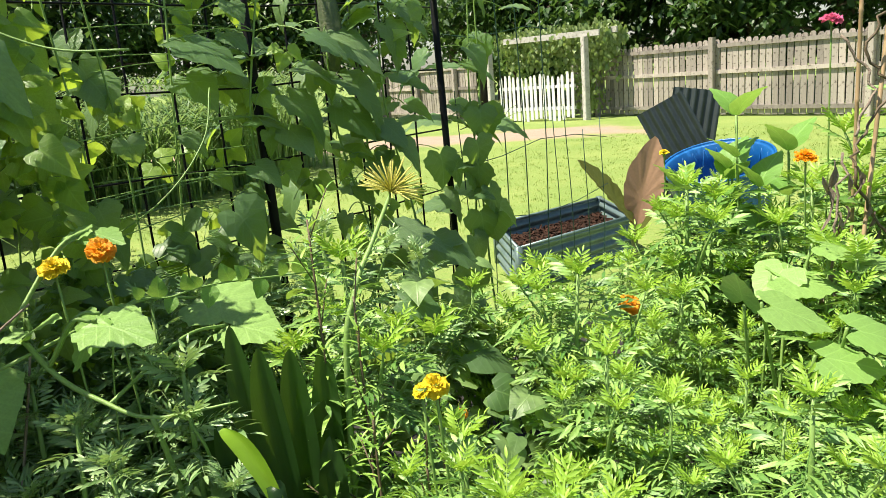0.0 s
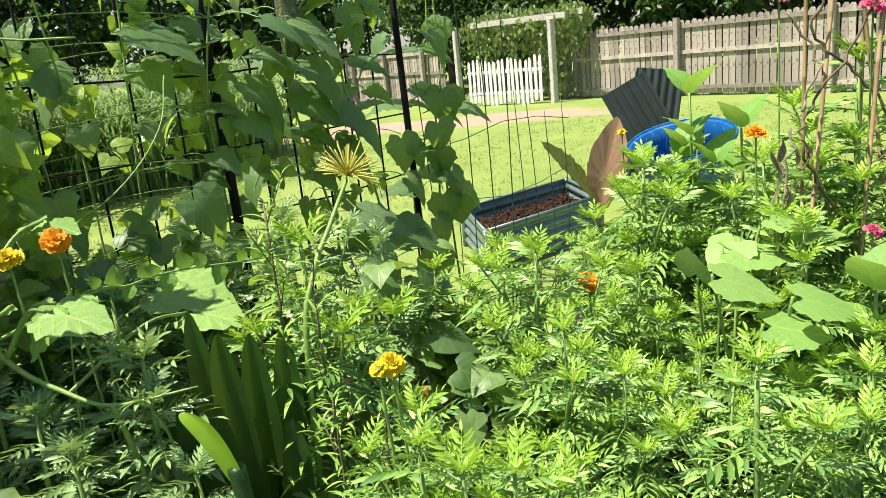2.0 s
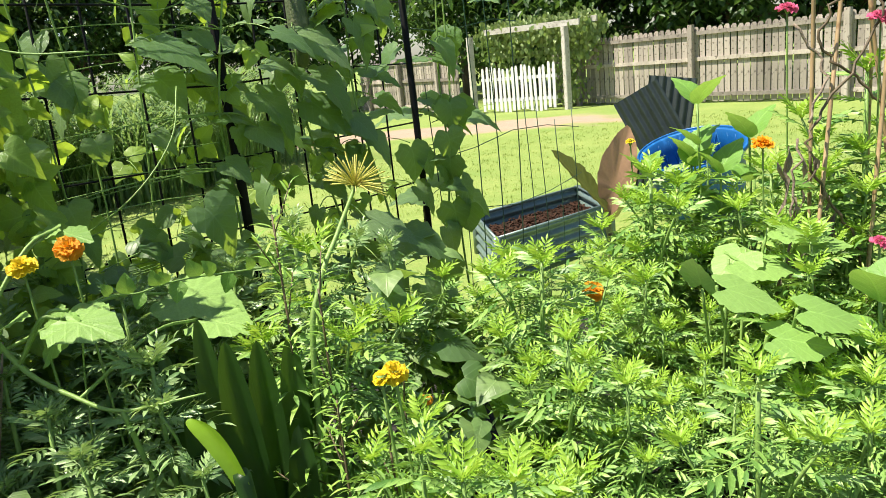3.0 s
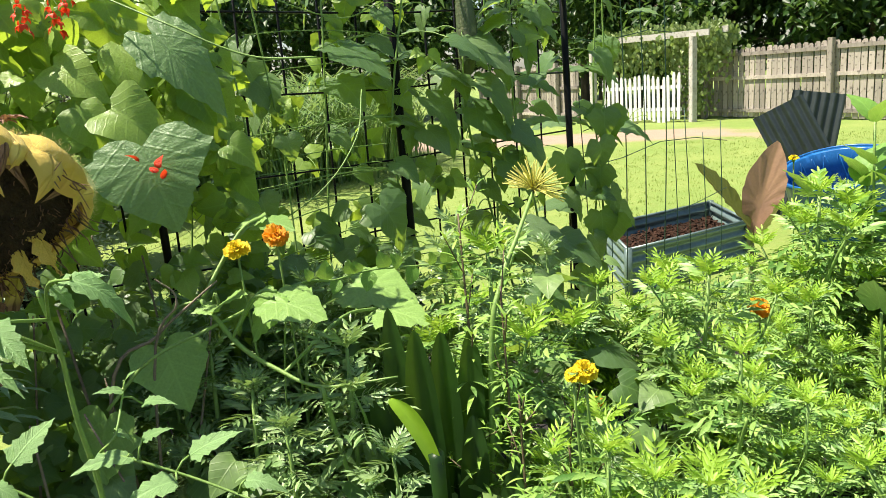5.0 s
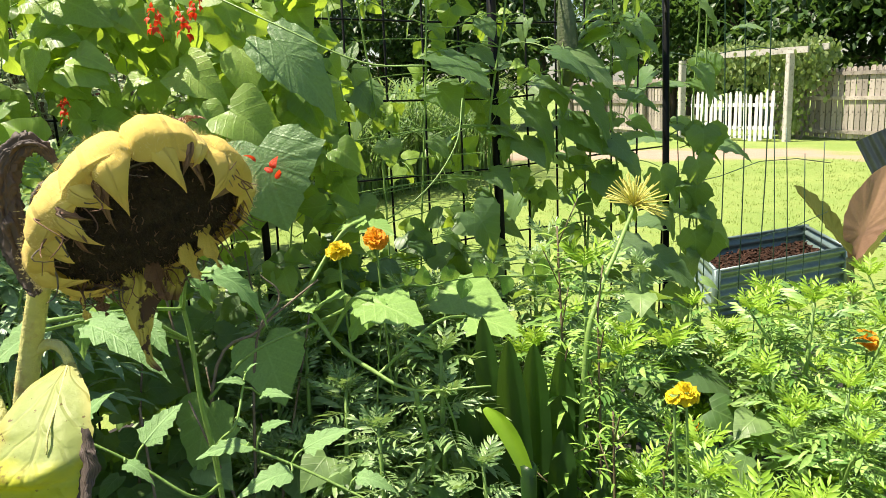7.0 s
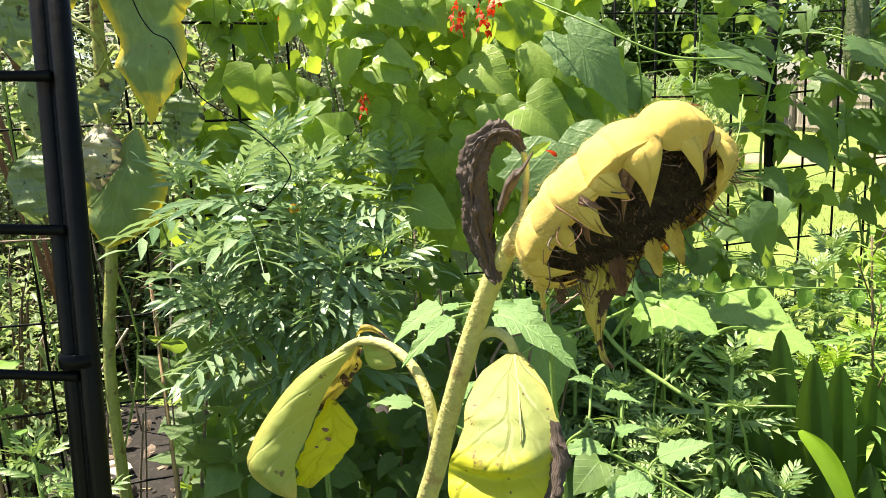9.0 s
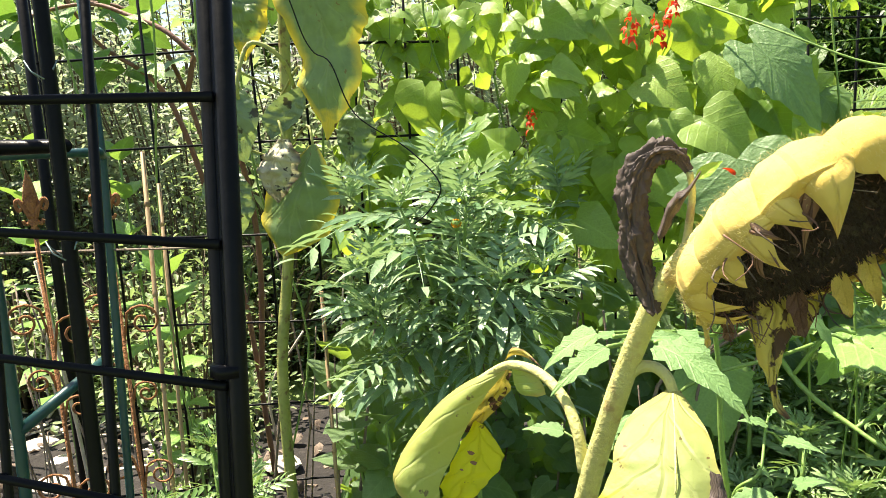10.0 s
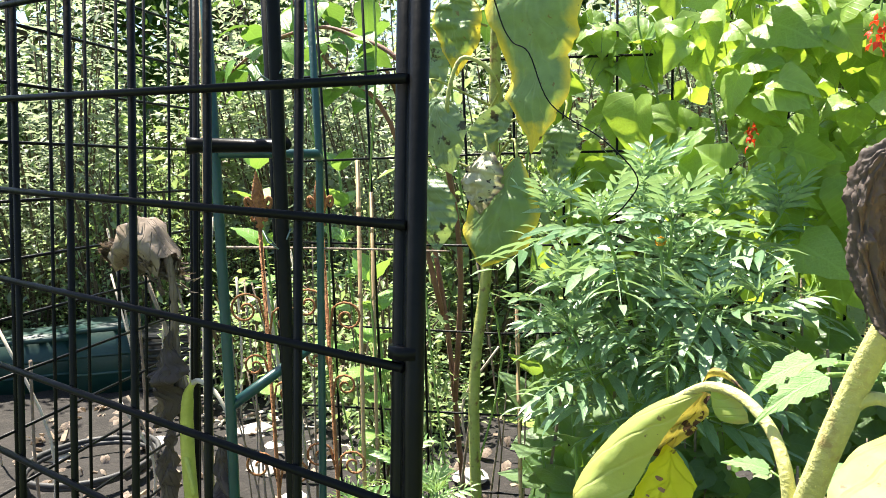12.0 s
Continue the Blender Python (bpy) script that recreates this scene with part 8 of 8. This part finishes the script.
# ---- bamboo canes with dry vines ----
def cane_stand():
    base = thing("bamboo_canes", pose(2.15, 1.6, 0), "bamboo canes tied upright as a plant support with dry vines", "canes")
    o = Vector((2.15, 1.6, 0))
    for a, b, rad in (((2.12, 1.67, 0.0), (2.17, 1.72, 1.95), 0.0065), ((1.78, 1.44, 0.0), (2.30, 1.70, 1.95), 0.0070), ((2.02, 1.42, 0.0), (2.36, 1.57, 2.0), 0.0068), ((2.45, 1.45, 0.0), (2.30, 1.66, 1.9), 0.0065), ((2.5, 1.75, 0.0), (2.33, 1.63, 2.0), 0.0070)):
        mb = Mesh()
        a, b = Vector(a) - o, Vector(b) - o
        pts, radii = [], []
        n = 7
        for i in range(n):
            for f, q in ((0.0, 1.25), (0.02, 1.0), (0.5, 0.97), (0.98, 1.0)):
                pts.append(a.lerp(b, (i + f) / n))
                radii.append(rad * q)
        mb.tube(pts, radii, 9)
        part("cane", mb, BAMBOO, base)
    r = random.Random(141)
    for pts in ([(2.2, 1.62, 1.9), (2.26, 1.55, 1.6), (2.1, 1.6, 1.35), (2.0, 1.58, 1.2), (2.1, 1.55, 1.0), (2.2, 1.5, 0.8)], [(2.25, 1.6, 1.75), (2.12, 1.65, 1.55), (2.25, 1.6, 1.4), (2.33, 1.5, 1.2), (2.2, 1.5, 1.1)], [(2.0, 1.62, 1.25), (1.95, 1.6, 1.0), (1.9, 1.55, 0.8), (2.0, 1.5, 0.6)], [(2.05, 1.68, 1.6), (2.1, 1.62, 1.45), (2.02, 1.6, 1.3)]):
        mb = Mesh()
        mb.tube([Vector(p) - o + Vector((r.gauss(0, 0.008), r.gauss(0, 0.008), 0)) for p in spline(pts, 8)], 0.0045, 6)
        part("dry_vine", mb, STEM_DARK if len(pts) > 4 else TWIG, base)
    lf = strip_leaf(0.16, 5, 0.9, 0.5, wave=0.06, seed=2)
    dry = Mesh()
    for k in range(22):
        p = Vector((1.95 + r.gauss(0, 0.06), 1.56, r.uniform(0.75, 1.3))) - o
        dry.stamp(lf, sized(aim(p, (r.gauss(0, 0.4), -0.2, -1), (r.gauss(0, 1), -1, 0)), r.uniform(0.07, 0.14)))
    part("dry_foliage", dry, TAN_LEAF, base)


cane_stand()


# ---- twigs, litter and odd things ----
def twig(pts, rad, label, name="twig"):
    base = thing(name, Matrix.Translation(pts[0]), label, "twig", "dry twigs")
    mb = Mesh()
    o = Vector(pts[0])
    line = [Vector(p) - o for p in spline(pts, 6)]
    mb.tube(line, [rad * (1 - 0.6 * k / len(line)) for k in range(len(line))], 7)
    part("branch", mb, TWIG, base)


twig([(-0.62, 1.80, 0.03), (-0.55, 1.80, 0.9), (-0.42, 1.80, 1.05), (-0.33, 1.80, 1.12), (-0.26, 1.80, 1.17)], 0.0055, "dry forked brown twig standing among the leaves")
twig([(-0.50, 1.80, 0.03), (-0.44, 1.80, 0.95), (-0.36, 1.79, 1.13), (-0.40, 1.78, 1.2)], 0.0045, "dry brown twig standing among the leaves")
rt = random.Random(151)
for k in range(26):
    x, y = rt.uniform(-1.9, -0.35), rt.uniform(1.7, 2.4)
    twig([(x, y, 0.03), (x + rt.uniform(-0.05, 0.05), y, 0.4), (x + rt.uniform(-0.1, 0.1), y + rt.uniform(-0.1, 0.1), rt.uniform(0.7, 1.25))], rt.uniform(0.004, 0.008), "dry brown stem standing under the beans", "dried_weed")
for k in range(12):
    x, y = rt.uniform(-2.6, -1.2), rt.uniform(1.0, 2.2)
    twig([(x, y, 0.03), (x + rt.uniform(-0.04, 0.04), y, 0.5), (x + rt.uniform(-0.12, 0.12), y + rt.uniform(-0.1, 0.1), rt.uniform(0.9, 1.5))], rt.uniform(0.003, 0.006), "thin dry brown stem in the bed", "dried_weed")
def joints(base, line, rad):
    """The knots of a cane, each a ring of its own."""
    for f in (0.12, 0.3, 0.47, 0.63, 0.78, 0.92):
        q = f * (len(line) - 1)
        k = int(q)
        a, b = Vector(line[k]), Vector(line[k + 1])
        p, d = a.lerp(b, q - k), (b - a).normalized()
        mb = Mesh()
        mb.tube([p - d * 0.006, p - d * 0.001, p + d * 0.003, p + d * 0.006], [rad * 1.02, rad * 1.28, rad * 1.28, rad * 1.02], 8, False)
        part("joint", mb, BAMBOO, base)


for x, y, h, lean in ((-1.75, 1.5, 1.6, 0.03), (-1.95, 1.8, 1.5, 0.02), (-1.4, 1.75, 1.2, 0.0)):
    base = thing("bamboo_cane", pose(x + 0.05, y - 0.08, 0.0), "thin tan bamboo cane standing in the soil", "cane", "single canes")
    mb = Mesh()
    line = [(0, 0, 0), (lean * 0.5 - 0.03, 0.04, h * 0.5), (lean - 0.05, 0.08, h)]
    mb.tube(line, 0.0055, 8)
    part("cane", mb, BAMBOO, base)
    joints(base, line, 0.0055)


base = thing("bamboo_cane", pose(-1.433, 0.72, 0.0), "tan bamboo cane standing beside the green tube", "cane", "single canes")
mb = Mesh()
line = [(0, 0, 0), (-0.05, 0.08, 1.08), (-0.087, 0.14, 1.5), (-0.112, 0.18, 1.78), (-0.14, 0.22, 2.1)]
mb.tube(line, 0.0062, 8)
part("cane", mb, BAMBOO, base)
joints(base, line, 0.0062)


for k in range(34):
    # bleached stalks left standing behind the cage
    x, y = rt.uniform(-4.6, -2.0), rt.uniform(1.5, 3.6)
    base = thing("dried_weed", pose(x, y, 0.03), "bleached tan dry stalk standing in the soil", "dried weed", "bleached stalks")
    mb = Mesh()
    h = rt.uniform(0.5, 1.35)
    mb.tube(spline([(0, 0, 0), (rt.uniform(-0.06, 0.06), 0, h * 0.5), (rt.uniform(-0.2, 0.2), rt.uniform(-0.1, 0.1), h)], 4), rt.uniform(0.004, 0.008), 6)
    part("stem", mb, STRAW if k % 3 else TWIG, base)


twig([(-1.81, 1.135, 1.413), (-1.6, 1.138, 1.420), (-1.40, 1.135, 1.426), (-1.20, 1.14, 1.430)], 0.0035, "thin tan cane tied across the rusty stakes", "cane")


def dangling_wire():
    base = thing("loose_wire", pose(-0.77, 0.587, 1.727), "thin black loose wire dangling from the trellis", "wire")
    o = Vector((-0.77, 0.587, 1.727))
    mb = Mesh()
    pts = [(-0.775, 0.50, 2.1), (-0.785, 0.57, 1.82), (-0.771, 0.587, 1.727), (-0.756, 0.584, 1.696), (-0.740, 0.585, 1.684), (-0.719, 0.581, 1.641), (-0.676, 0.584, 1.611), (-0.649, 0.585, 1.581), (-0.656, 0.579, 1.561), (-0.669, 0.574, 1.549)]
    mb.tube([Vector(p) - o for p in spline(pts, 6)], 0.0006, 5)
    part("strand", mb, BLACK_METAL, base)


dangling_wire()


def litter():
    r = random.Random(161)
    mb = Mesh()
    for k in range(210):
        x, y = r.uniform(-5.0, -0.6), r.uniform(0.6, 3.8)
        s = r.uniform(0.008, 0.035)
        m = Matrix.Translation((x, y, 0.055 + 0.03 * r.random())) @ Euler((r.gauss(0, 0.5), r.gauss(0, 0.5), r.uniform(0, 6.28))).to_matrix().to_4x4()
        mb.box(s * 2, s, s * 0.35, m)
    tagged(part("wood_chips", mb, CHIP, smooth=False), "scattered pale wood chips and bark on dark soil", "mulch", kind="stuff")
    st = Mesh()
    for k in range(600):
        x, y = r.uniform(-5.4, -3.0), r.uniform(2.6, 5.4)
        if abs(0.65 * x + 0.76 * y + 0.15 - 0.3 * noise.noise((x * 2, y * 2, 1))) > 0.75:
            continue
        q = r.uniform(0.015, 0.06)
        st.box(q * 2.5, 0.006 + 0.25 * q, 0.006, Matrix.Translation((x, y, 0.04 + 0.04 * r.random())) @ Euler((r.gauss(0, 0.2), r.gauss(0, 0.2), r.uniform(0, 6.28))).to_matrix().to_4x4())
    tagged(part("straw", st, STRAW, smooth=False), "pale straw and chips strewn on the path", "straw", kind="stuff")
    lv = Mesh()
    lf = broad_leaf(OVAL, 5, cup=0.6, droop=0.5, ripple=0.08)
    for k in range(500):
        x, y = r.uniform(-5.0, -0.4), r.uniform(0.6, 3.6)
        lv.stamp(lf, sized(aim((x, y, 0.085), (r.gauss(0, 1), r.gauss(0, 1), r.gauss(0, 0.2)), (r.gauss(0, 0.4), r.gauss(0, 0.4), 1)), r.uniform(0.04, 0.11)))
    tagged(part("fallen_leaves", lv, TAN_LEAF), "curled tan dead leaves lying on the soil", "leaf litter", kind="stuff")


litter()


def stone(x, y, s, seed):
    base = thing("stone", pose(x, y, 0.06), "flat pale stone lying on the soil", "stone", "stones on the soil")
    bm = bmesh.new()
    bmesh.ops.create_icosphere(bm, subdivisions=2, radius=s)
    for v in bm.verts:
        v.co *= 1 + 0.35 * noise.noise(v.co * (1.2 / s) + Vector((seed, 0, 0)))
        v.co.z *= 0.3
    me = bpy.data.meshes.new("rock")
    bm.to_mesh(me)
    bm.free()
    me.materials.append(STONE)
    place("rock", me, None, base)


for k, (x, y, s) in enumerate(((-3.73, 2.8, 0.10), (-3.28, 2.48, 0.09), (-3.45, 2.7, 0.06), (-2.9, 2.3, 0.07), (-4.1, 2.4, 0.08), (-2.6, 2.6, 0.06), (-3.0, 3.0, 0.08), (-1.9, 2.3, 0.07), (-4.4, 2.0, 0.07), (-2.3, 2.9, 0.09))):
    stone(x, y, s, k * 3.1)


def hose():
    base = thing("garden_hose", pose(-4.05, 2.0, 0.08), "black rubber garden hose coiled on the soil", "hose")
    mb = Mesh()
    mb.tube([(0.30 * math.cos(a) * (1 + 0.04 * a / 6), 0.30 * math.sin(a) * (1 + 0.04 * a / 6), 0.022 * a / 6.28) for a in [0.25 * k for k in range(60)]], 0.014, 8)
    part("coil", mb, HOSE, base)


hose()


def crate():
    base = thing("plastic_crate", pose(-4.90, 3.25, 0.05, 0, 0, 38), "black ribbed plastic crate standing on the soil", "crate")
    for k in range(9):
        mb = Mesh()
        z = 0.02 + 0.045 * k
        mb.box(0.62, 0.42, 0.022, Matrix.Translation((0, 0, z)), 0.02)
        part("rib", mb, BLACK_PLASTIC, base)
    mb = Mesh()
    mb.box(0.57, 0.37, 0.42, Matrix.Translation((0, 0, 0.0)), 0.02)
    part("body", mb, BLACK_PLASTIC, base)


crate()


def planter(x, y, w, d, h, turn):
    base = thing("planter_box", pose(x, y, 0.04, 0, 0, turn), "dark green plastic planter box with ribbed sides", "planter", "green planters")
    body = Mesh()
    body.box(w, d, h, chamfer=0.03)
    part("body", body, GREEN_PLASTIC, base)
    for z in (0.3, 0.6):
        mb = Mesh()
        mb.box(w + 0.02, d + 0.02, 0.02, Matrix.Translation((0, 0, h * z)), 0.03)
        part("rib", mb, GREEN_PLASTIC, base)
    rim = Mesh()
    rim.box(w + 0.04, d + 0.04, 0.03, Matrix.Translation((0, 0, h)), 0.03)
    part("rim", rim, GREEN_PLASTIC, base)


planter(-5.95, 2.62, 0.7, 0.4, 0.36, 50)
planter(-5.40, 2.95, 0.42, 0.36, 0.44, 48)
